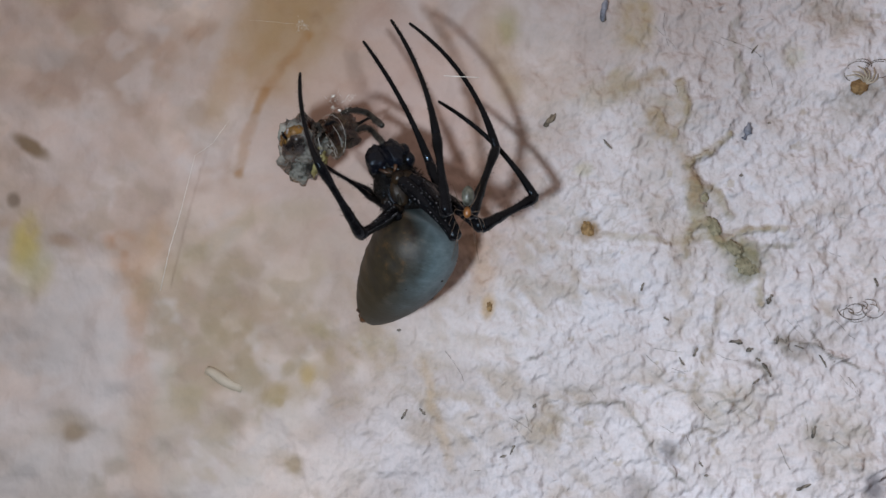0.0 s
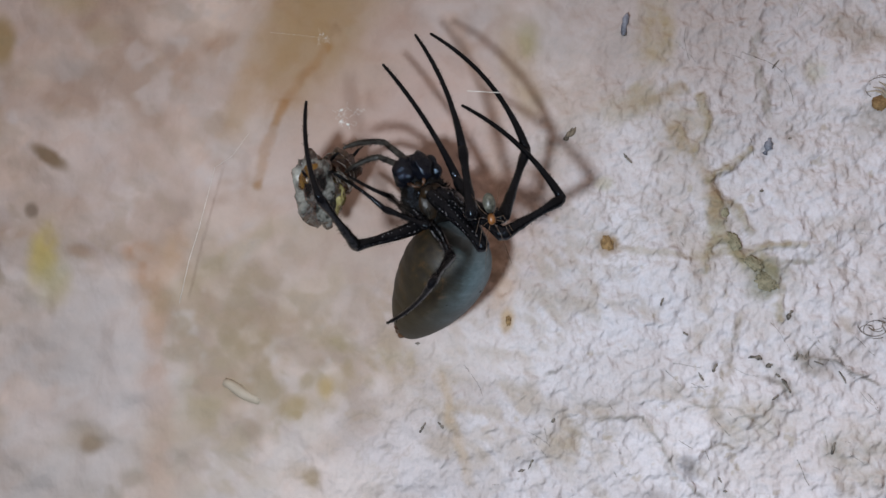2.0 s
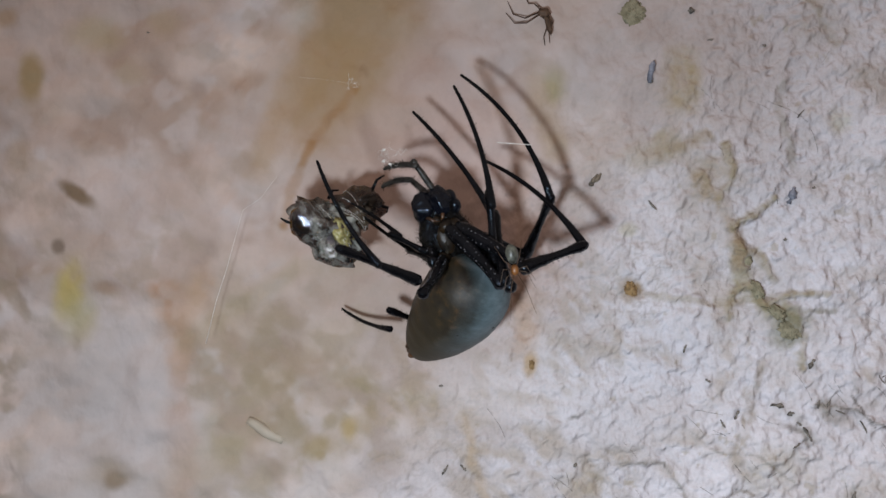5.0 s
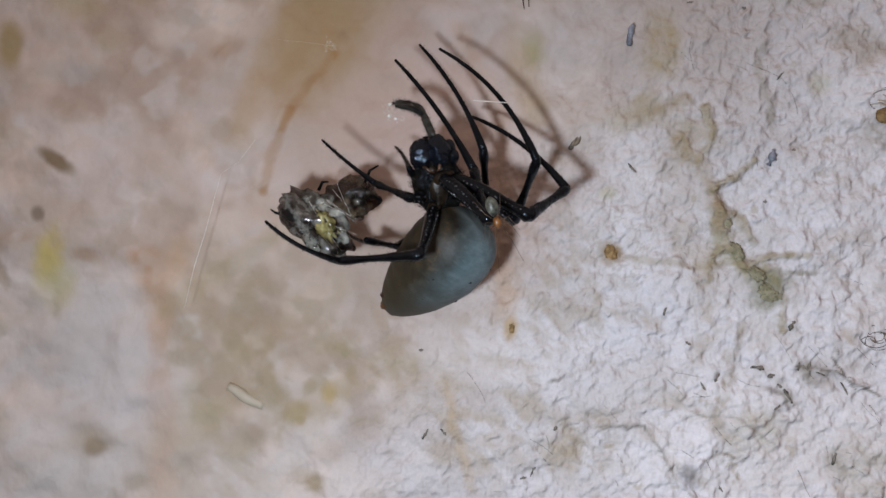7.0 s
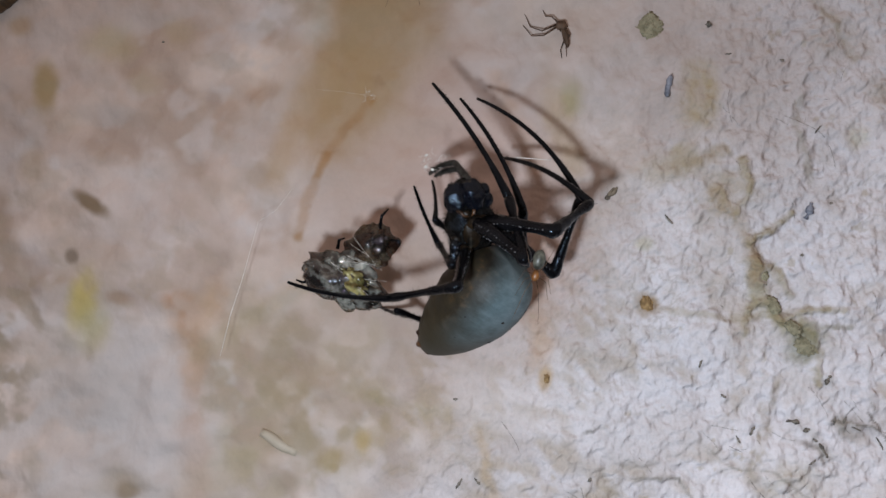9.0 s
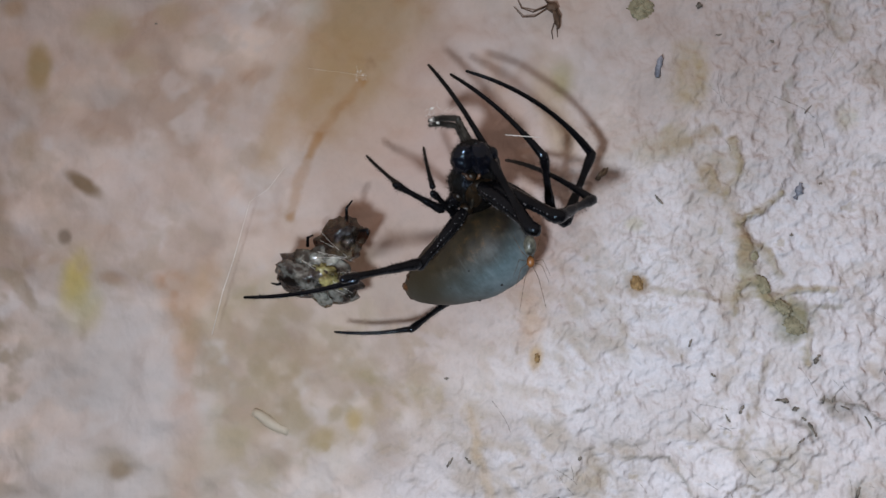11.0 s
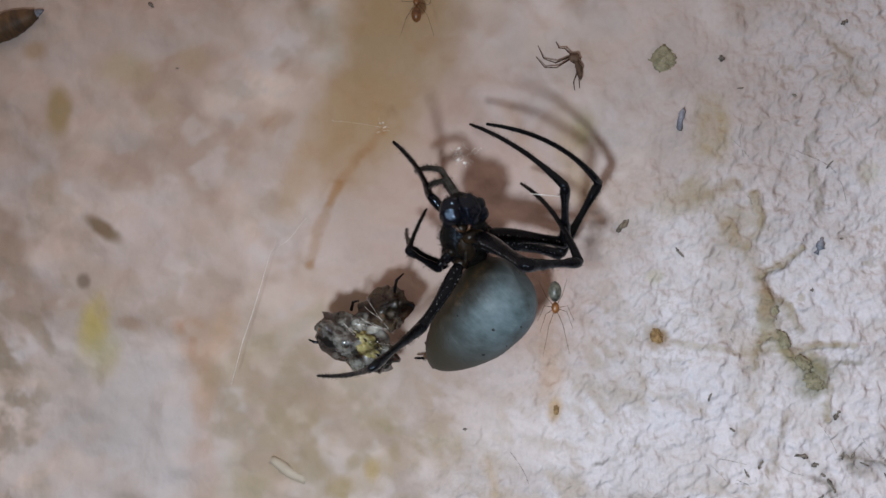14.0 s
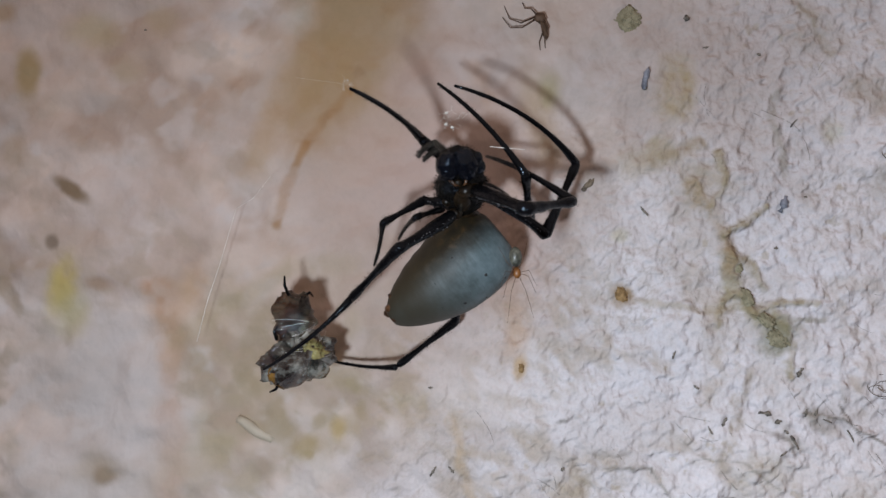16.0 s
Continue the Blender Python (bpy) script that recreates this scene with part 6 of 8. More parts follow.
    walk(leg_d[2], [
        (0, bone(14.78, -0.91, -2.14, 7.70, 1.68, 12.46)), (0.5, bone(13.67, -3.99, -2.08, 8.53, 3.43, 11.64)), (1, bone(13.88, -3.21, -2.03, 7.93, 0.52, 12.83)),
        (1.5, bone(14.12, -2.46, -2.64, 8.13, -0.44, 12.53)), (2, bone(14.27, -6.04, -0.58, 7.59, 0.58, 12.90)), (2.5, bone(14.43, -5.98, -1.37, 8.66, 1.54, 12.05)),
        (3, bone(13.42, -9.04, 0.25, 8.36, 2.47, 10.83)), (3.5, bone(14.48, -6.30, -0.97, 8.36, 2.48, 11.50)), (4, bone(14.87, -3.81, -3.14, 8.88, 1.54, 11.19)),
        (6.5, bone(14.48, -3.87, 0.81, 5.83, 7.86, 8.40)), (7, bone(14.60, -1.69, 1.00, 5.20, 8.72, 9.56)), (7.5, bone(14.58, -2.14, -1.58, 5.89, 7.38, 8.61)),
        (8, bone(13.64, -5.59, 4.30, 5.85, 8.20, 8.71)), (8.5, bone(13.59, -4.05, 5.00, 5.24, 10.06, 6.04)), (9, bone(13.45, -3.68, 5.94, 5.35, 10.50, 7.72)),
        (11.5, bone(13.33, -3.51, 3.11, 4.20, 9.63, -0.64)), (12, bone(13.87, -3.64, 2.58, 4.24, 9.23, -0.83)), (12.5, bone(14.40, -1.23, 1.75, 3.74, 11.20, 0.43)),
        (13, bone(12.49, -7.48, 4.29, 5.20, 7.19, 2.99)), (13.5, bone(11.18, -7.41, 0.96, 6.95, 7.85, 5.34)), (14, bone(11.90, -7.46, 2.94, 7.66, 8.12, 6.02)),
        (14.5, bone(11.45, -7.73, 4.83, 6.37, 7.87, 3.76)), (15, bone(12.13, -6.98, 4.03, 5.96, 8.24, 3.46)), (15.5, bone(12.69, -6.00, 4.45, 4.54, 8.06, 2.02)),
        (16, bone(12.03, -6.16, 5.17, 3.53, 7.57, 2.15))])
    walk(leg_e[0], [
        (0, bone(-1.00, -2.00, 1.60, -5.24, -10.15, -0.19)), (0.5, bone(-1.00, -2.00, 1.60, -8.08, -7.96, 2.99)), (1, bone(-1.00, -2.00, 1.60, -5.27, -10.21, 0.20)),
        (1.5, bone(-1.00, -2.00, 1.60, -7.08, -9.11, 1.44)), (2, bone(-1.00, -2.00, 1.60, -9.05, -6.72, 2.27)), (2.5, bone(-1.00, -2.00, 1.60, -9.99, -3.58, -0.47)),
        (3, bone(-1.00, -2.00, 1.60, -6.85, -8.05, 5.69)), (3.5, bone(-1.00, -2.00, 1.60, -8.10, -8.07, 2.19)), (4, bone(-1.00, -2.00, 1.60, -6.74, -9.39, 1.27)),
        (6.5, bone(-1.00, -2.00, 1.60, -0.51, -11.29, 0.61)), (7, bone(-1.00, -2.00, 1.60, -3.39, -10.64, -1.07)), (7.5, bone(-1.00, -2.00, 1.60, -3.14, -9.68, -3.30)),
        (8, bone(-1.00, -2.00, 1.60, -2.82, -11.17, 1.29)), (8.5, bone(-1.00, -2.00, 1.60, -3.19, -10.96, 3.16)), (9, bone(-1.00, -2.00, 1.60, -2.74, -11.19, 1.62)),
        (11.5, bone(-1.00, -2.00, 1.60, -6.87, -8.67, -1.34)), (12, bone(-1.00, -2.00, 1.60, -5.62, -9.94, -0.20)), (12.5, bone(-1.00, -2.00, 1.60, -2.79, -10.70, -1.34)),
        (13, bone(-1.00, -2.00, 1.60, -5.24, -8.00, -4.77)), (13.5, bone(-1.00, -2.00, 1.60, -6.12, -9.09, -1.72)), (14, bone(-1.00, -2.00, 1.60, -6.32, -8.66, -2.26)),
        (14.5, bone(-1.00, -2.00, 1.60, -6.21, -9.48, -0.53)), (15, bone(-1.00, -2.00, 1.60, -6.87, -8.95, -0.59)), (15.5, bone(-1.00, -2.00, 1.60, -5.86, -9.97, 0.96)),
        (16, bone(-1.00, -2.00, 1.60, -7.74, -8.40, 2.71))])
    walk(leg_e[1], [
        (0, bone(-5.24, -10.15, -0.19, -6.41, -17.25, 7.39)), (0.5, bone(-8.08, -7.96, 2.99, -10.14, -14.91, 10.51)), (1, bone(-5.27, -10.21, 0.20, -6.32, -18.19, 6.87)),
        (1.5, bone(-7.08, -9.11, 1.44, -7.82, -16.77, 8.50)), (2, bone(-9.05, -6.72, 2.27, -10.17, -14.78, 8.83)), (2.5, bone(-9.99, -3.58, -0.47, -13.52, -9.22, 7.58)),
        (3, bone(-6.85, -8.05, 5.69, -8.33, -11.68, 15.37)), (3.5, bone(-8.10, -8.07, 2.19, -10.12, -13.32, 11.00)), (4, bone(-6.74, -9.39, 1.27, -6.92, -17.86, 7.38)),
        (4.833, bone(-4.66, -10.02, 1.05, -7.42, -13.42, 4.79)), (5.667, bone(-2.59, -10.66, 0.83, -7.92, -8.97, 2.21)), (6.5, bone(-0.51, -11.29, 0.61, -8.41, -4.53, -0.38)),
        (7, bone(-3.39, -10.64, -1.07, -12.57, -5.69, -1.72)), (7.5, bone(-3.14, -9.68, -3.30, -11.74, -3.87, -2.13)), (8, bone(-2.82, -11.17, 1.29, -12.23, -6.84, -0.13)),
        (8.5, bone(-3.19, -10.96, 3.16, -12.01, -6.75, -0.53)), (9, bone(-2.74, -11.19, 1.62, -10.40, -4.94, -1.76)), (10.25, bone(-4.80, -9.93, 0.14, -11.90, -10.52, 0.12)),
        (11.5, bone(-6.87, -8.67, -1.34, -13.41, -16.10, 2.00)), (12, bone(-5.62, -9.94, -0.20, -13.89, -16.30, 0.23)), (12.5, bone(-2.79, -10.70, -1.34, -9.72, -18.48, -2.19)),
        (13, bone(-5.24, -8.00, -4.77, -11.63, -16.16, -3.41)), (13.5, bone(-6.12, -9.09, -1.72, -13.30, -16.61, -2.76)), (14, bone(-6.32, -8.66, -2.26, -11.41, -17.62, -0.53)),
        (14.5, bone(-6.21, -9.48, -0.53, -12.95, -17.12, 1.76)), (15, bone(-6.87, -8.95, -0.59, -12.85, -17.47, 0.28)), (15.5, bone(-5.86, -9.97, 0.96, -13.36, -14.59, -4.67)),
        (16, bone(-7.74, -8.40, 2.71, -14.19, -7.41, -5.45))])
    walk(leg_e[2], [
        (0, bone(-6.41, -17.25, 7.39, -5.94, -10.44, 18.18)), (0.5, bone(-10.14, -14.91, 10.51, -11.01, -3.27, 15.69)), (1, bone(-6.32, -18.19, 6.87, -5.43, -7.62, 13.98)),
        (1.5, bone(-7.82, -16.77, 8.50, -6.85, -8.59, 18.25)), (2, bone(-10.17, -14.78, 8.83, -8.70, -6.95, 18.81)), (2.5, bone(-13.52, -9.22, 7.58, -12.22, -1.10, 17.35)),
        (3, bone(-8.33, -11.68, 15.37, -7.24, 0.68, 18.34)), (3.5, bone(-10.12, -13.32, 11.00, -8.51, -3.00, 18.34)), (4, bone(-6.92, -17.86, 7.38, -4.35, -10.57, 17.54)),
        (5.25, bone(-7.67, -11.20, 3.50, -11.05, -10.95, 11.29)), (6.5, bone(-8.41, -4.53, -0.38, -17.76, -11.32, 5.05)), (7, bone(-12.57, -5.69, -1.72, -18.17, -13.88, 6.32)),
        (7.5, bone(-11.74, -3.87, -2.13, -17.08, -11.41, 6.67)), (8, bone(-12.23, -6.84, -0.13, -19.20, -13.43, 8.29)), (8.5, bone(-12.01, -6.75, -0.53, -20.46, -11.93, 7.51)),
        (9, bone(-10.40, -4.94, -1.76, -20.49, -9.92, 4.28)), (10.25, bone(-11.90, -10.52, 0.12, -22.74, -11.87, 0.72)), (11.5, bone(-13.41, -16.10, 2.00, -25.00, -13.82, -2.83)),
        (12, bone(-13.89, -16.30, 0.23, -24.80, -12.82, -5.41)), (12.5, bone(-9.72, -18.48, -2.19, -21.10, -15.68, -7.25)), (13, bone(-11.63, -16.16, -3.41, -21.70, -11.21, -9.50)),
        (13.5, bone(-13.30, -16.61, -2.76, -20.75, -7.78, -8.18)), (14, bone(-11.41, -17.62, -0.53, -18.68, -9.15, -6.72)), (14.5, bone(-12.95, -17.12, 1.76, -22.98, -14.45, -5.67)),
        (15, bone(-12.85, -17.47, 0.28, -23.16, -18.60, -7.16)), (15.5, bone(-13.36, -14.59, -4.67, -22.92, -17.29, -12.68)), (16, bone(-14.19, -7.41, -5.45, -24.62, -14.21, -8.67))])
    walk(leg_f[0], [
        (0, bone(-2.00, -1.20, 2.80, -1.38, 1.44, 1.36)), (0.5, bone(-2.00, -1.20, 2.80, -2.44, 1.66, 1.75)), (0.75, bone(-2.00, -1.20, 2.80, -2.92, 0.68, 3.56)),
        (1, bone(-2.00, -1.20, 2.80, -3.41, -0.30, 5.38)), (1.25, bone(-2.00, -1.20, 2.80, -3.04, 0.75, 3.94)), (1.5, bone(-2.00, -1.20, 2.80, -2.66, 1.79, 2.50)),
        (2, bone(-2.00, -1.20, 2.80, -2.70, 1.75, 3.29)), (2.5, bone(-2.00, -1.20, 2.80, -2.29, 1.34, 4.51)), (3, bone(-2.00, -1.20, 2.80, -1.83, 1.86, 2.58)),
        (3.25, bone(-2.00, -1.20, 2.80, -2.40, 0.67, 4.35)), (3.5, bone(-2.00, -1.20, 2.80, -2.97, -0.52, 6.11)), (3.75, bone(-2.00, -1.20, 2.80, -2.21, -2.36, 4.29)),
        (4, bone(-2.00, -1.20, 2.80, -1.46, -4.21, 2.48)), (6.5, bone(-2.00, -1.20, 2.80, -3.50, -3.57, 1.54)), (7, bone(-2.00, -1.20, 2.80, -3.50, -3.74, 3.67)),
        (7.5, bone(-2.00, -1.20, 2.80, -3.13, -4.06, 2.92)), (8, bone(-2.00, -1.20, 2.80, -3.40, -3.88, 3.39)), (8.5, bone(-2.00, -1.20, 2.80, -1.41, -3.46, 4.80)),
        (8.75, bone(-2.00, -1.20, 2.80, -2.13, -2.96, 2.45)), (9, bone(-2.00, -1.20, 2.80, -2.84, -2.46, 0.10)), (11.5, bone(-2.00, -1.20, 2.80, -4.02, -0.31, 0.66)),
        (12, bone(-2.00, -1.20, 2.80, -2.68, -0.04, 0.03)), (12.5, bone(-2.00, -1.20, 2.80, -2.32, -0.48, -0.17)), (13, bone(-2.00, -1.20, 2.80, -1.99, -0.45, -0.18)),
        (13.25, bone(-2.00, -1.20, 2.80, -2.23, 0.63, 0.88)), (13.5, bone(-2.00, -1.20, 2.80, -2.47, 1.72, 1.94)), (13.75, bone(-2.00, -1.20, 2.80, -3.08, 0.65, 1.15)),
        (14, bone(-2.00, -1.20, 2.80, -3.70, -0.41, 0.36)), (14.5, bone(-2.00, -1.20, 2.80, -3.96, 0.63, 1.29)), (15, bone(-2.00, -1.20, 2.80, -3.68, 0.75, 1.12)),
        (15.5, bone(-2.00, -1.20, 2.80, -3.38, 0.25, 0.46)), (16, bone(-2.00, -1.20, 2.80, -4.54, 0.35, 2.02))])
    walk(leg_f[1], [
        (0, bone(-1.38, 1.44, 1.36, -4.17, 5.20, 5.73)), (0.5, bone(-2.44, 1.66, 1.75, -4.04, 5.69, 6.45)), (1, bone(-3.41, -0.30, 5.38, -5.92, 5.18, 7.55)),
        (1.5, bone(-2.66, 1.79, 2.50, -5.39, 6.67, 5.62)), (2, bone(-2.70, 1.75, 3.29, -4.18, 7.63, 5.37)), (2.5, bone(-2.29, 1.34, 4.51, -3.85, 7.46, 5.59)),
        (3, bone(-1.83, 1.86, 2.58, -4.74, 7.34, 4.17)), (3.5, bone(-2.97, -0.52, 6.11, -4.59, 5.55, 7.39)), (4, bone(-1.46, -4.21, 2.48, -3.87, 1.34, 4.56)),
        (6.5, bone(-3.50, -3.57, 1.54, -6.25, 2.16, 2.31)), (7, bone(-3.50, -3.74, 3.67, -7.28, 1.31, 4.78)), (7.5, bone(-3.13, -4.06, 2.92, -6.07, 1.06, 5.41)),
        (8, bone(-3.40, -3.88, 3.39, -6.85, 1.49, 2.94)), (8.5, bone(-1.41, -3.46, 4.80, -3.09, 2.54, 3.35)), (9, bone(-2.84, -2.46, 0.10, -4.13, 3.80, 0.43)),
        (10.25, bone(-3.43, -1.39, 0.38, -6.66, 1.04, 2.30)), (11.5, bone(-4.02, -0.31, 0.66, -9.18, -1.72, 4.17)), (12, bone(-2.68, -0.04, 0.03, -6.93, -2.90, 3.88)),
        (12.5, bone(-2.32, -0.48, -0.17, -8.02, -2.00, 2.32)), (13, bone(-1.99, -0.45, -0.18, -8.28, -1.68, 0.01)), (13.5, bone(-2.47, 1.72, 1.94, -6.17, -3.26, 3.53)),
        (14, bone(-3.70, -0.41, 0.36, -6.78, -3.73, 4.89)), (14.5, bone(-3.96, 0.63, 1.29, -9.93, -1.67, 1.45)), (15, bone(-3.68, 0.75, 1.12, -9.15, -2.48, 0.27)),
        (15.5, bone(-3.38, 0.25, 0.46, -8.51, -3.18, -1.27)), (16, bone(-4.54, 0.35, 2.02, -9.43, -3.75, 2.64))])
    walk(leg_f[2], [
        (0, bone(-4.17, 5.20, 5.73, -7.27, -1.85, 9.11)), (0.5, bone(-4.04, 5.69, 6.45, -6.51, -1.16, 10.66)), (1, bone(-5.92, 5.18, 7.55, -7.40, -2.80, 9.74)),
        (1.5, bone(-5.39, 6.67, 5.62, -8.36, -0.27, 9.32)), (2, bone(-4.18, 7.63, 5.37, -7.81, 1.44, 9.75)), (2.5, bone(-3.85, 7.46, 5.59, -7.00, 1.78, 10.94)),
        (3, bone(-4.74, 7.34, 4.17, -7.46, 2.09, 10.15)), (3.5, bone(-4.59, 5.55, 7.39, -6.11, -2.09, 10.57)), (4, bone(-3.87, 1.34, 4.56, -7.57, -4.57, 9.27)),
        (6.5, bone(-6.25, 2.16, 2.31, -10.24, 1.54, 9.68)), (7, bone(-7.28, 1.31, 4.78, -12.77, 4.22, 10.44)), (7.5, bone(-6.07, 1.06, 5.41, -11.40, 1.55, 11.89)),
        (8, bone(-6.85, 1.49, 2.94, -11.71, 5.72, 8.35)), (8.5, bone(-3.09, 2.54, 3.35, -9.32, 6.40, 7.47)), (8.75, bone(-3.61, 3.17, 1.89, -7.64, 4.48, 8.01)),
        (9, bone(-4.13, 3.80, 0.43, -5.95, 2.55, 8.54)), (10.25, bone(-6.66, 1.04, 2.30, -9.28, 4.16, 5.51)), (11.5, bone(-9.18, -1.72, 4.17, -12.61, 5.77, 2.49)),
        (12, bone(-6.93, -2.90, 3.88, -12.29, 3.58, 4.02)), (12.5, bone(-8.02, -2.00, 2.32, -12.04, 5.34, 1.54)), (13, bone(-8.28, -1.68, 0.01, -16.46, 0.23, -0.28)),
        (13.5, bone(-6.17, -3.26, 3.53, -10.20, 3.97, 2.09)), (14, bone(-6.78, -3.73, 4.89, -4.20, 4.20, 6.01)), (14.25, bone(-8.36, -2.70, 3.17, -8.75, 4.61, 1.82)),
        (14.5, bone(-9.93, -1.67, 1.45, -13.30, 5.03, -2.38)), (15, bone(-9.15, -2.48, 0.27, -9.28, 2.26, -6.67)), (15.5, bone(-8.51, -3.18, -1.27, -8.83, -0.38, -9.19)),
        (16, bone(-9.43, -3.75, 2.64, -11.34, -2.08, -5.38))])
    walk(leg_g[0], [
        (0, bone(-2.20, -0.20, 3.60, -1.05, -3.22, 0.59)), (0.5, bone(-2.20, -0.20, 3.60, -1.52, -3.83, 1.17)), (1, bone(-2.20, -0.20, 3.60, -2.60, -3.91, 1.23)),
        (1.5, bone(-2.20, -0.20, 3.60, -0.82, -3.10, 0.57)), (2, bone(-2.20, -0.20, 3.60, -1.00, -3.86, 1.44)), (2.5, bone(-2.20, -0.20, 3.60, -1.81, -4.38, 2.22)),
        (3, bone(-2.20, -0.20, 3.60, -1.52, -4.51, 4.32)), (3.5, bone(-2.20, -0.20, 3.60, -2.67, -4.59, 3.36)), (4, bone(-2.20, -0.20, 3.60, -1.84, -4.12, 1.59)),
        (4.833, bone(-2.20, -0.20, 3.60, -1.86, -1.42, 1.79)), (5.667, bone(-2.20, -0.20, 3.60, -1.88, 1.28, 1.98)), (6.5, bone(-2.20, -0.20, 3.60, -1.91, 3.97, 2.18)),
        (7, bone(-2.20, -0.20, 3.60, -2.28, 3.86, 1.86)), (7.25, bone(-2.20, -0.20, 3.60, -1.69, 1.37, 0.31)), (7.5, bone(-2.20, -0.20, 3.60, -1.10, -1.12, -1.24)),
        (8, bone(-2.20, -0.20, 3.60, -1.19, 2.09, -0.04)), (8.5, bone(-2.20, -0.20, 3.60, -1.33, 3.05, 0.73)), (9, bone(-2.20, -0.20, 3.60, -1.66, 3.34, 1.01)),
        (10.25, bone(-2.20, -0.20, 3.60, -2.17, 1.35, 0.12)), (11.5, bone(-2.20, -0.20, 3.60, -2.68, -0.65, -0.77)), (12, bone(-2.20, -0.20, 3.60, -3.36, -0.84, -0.62)),
        (12.5, bone(-2.20, -0.20, 3.60, -3.91, -2.46, -0.06)), (13, bone(-2.20, -0.20, 3.60, -0.97, -1.77, -0.34)), (13.25, bone(-2.20, -0.20, 3.60, -1.57, 0.53, 0.03)),
        (13.5, bone(-2.20, -0.20, 3.60, -2.16, 2.84, 0.39)), (14, bone(-2.20, -0.20, 3.60, -3.00, 1.46, -0.42)), (14.5, bone(-2.20, -0.20, 3.60, -3.68, 0.77, -0.45)),
        (15, bone(-2.20, -0.20, 3.60, -3.34, 1.51, -0.32)), (15.5, bone(-2.20, -0.20, 3.60, -2.69, 1.02, -0.62)), (16, bone(-2.20, -0.20, 3.60, -2.64, 1.47, -0.47))])
    walk(leg_g[1], [
        (0, bone(-1.05, -3.22, 0.59, -3.84, 0.59, 4.46)), (0.5, bone(-1.52, -3.83, 1.17, -5.02, 0.12, 4.26)), (1, bone(-2.60, -3.91, 1.23, -7.25, -2.39, 4.89)),
        (1.5, bone(-0.82, -3.10, 0.57, -3.41, -1.33, 5.81)), (2, bone(-1.00, -3.86, 1.44, -5.01, -0.56, 4.66)), (2.5, bone(-1.81, -4.38, 2.22, -5.92, -1.14, 5.38)),
        (3, bone(-1.52, -4.51, 4.32, -5.05, -0.10, 6.65)), (3.5, bone(-2.67, -4.59, 3.36, -7.02, -1.85, 6.66)), (4, bone(-1.84, -4.12, 1.59, -6.84, -2.63, 4.77)),
        (5.25, bone(-1.87, -0.07, 1.89, -4.70, -1.38, 5.71)), (6.5, bone(-1.91, 3.97, 2.18, -2.56, -0.13, 6.66)), (7, bone(-2.28, 3.86, 1.86, -3.01, -0.42, 6.16)),
        (7.5, bone(-1.10, -1.12, -1.24, -4.05, -4.12, 3.20)), (8, bone(-1.19, 2.09, -0.04, -3.17, -0.26, 5.24)), (8.5, bone(-1.33, 3.05, 0.73, -3.16, 1.03, 6.20)),
        (9, bone(-1.66, 3.34, 1.01, -4.07, -0.44, 5.16)), (11.5, bone(-2.68, -0.65, -0.77, -5.29, -2.92, 4.27)), (12, bone(-3.36, -0.84, -0.62, -6.61, -5.95, 0.15)),
        (12.5, bone(-3.91, -2.46, -0.06, -7.46, -7.42, -0.36)), (13, bone(-0.97, -1.77, -0.34, -3.99, -5.09, 3.81)), (13.5, bone(-2.16, 2.84, 0.39, -5.81, -1.13, 3.28)),
        (14, bone(-3.00, 1.46, -0.42, -6.45, -1.22, 3.85)), (14.5, bone(-3.68, 0.77, -0.45, -6.01, -4.32, 2.00)), (15, bone(-3.34, 1.51, -0.32, -5.97, -3.22, 2.52)),
        (15.5, bone(-2.69, 1.02, -0.62, -4.18, -2.53, 4.13)), (16, bone(-2.64, 1.47, -0.47, -5.66, -3.01, 2.39))])
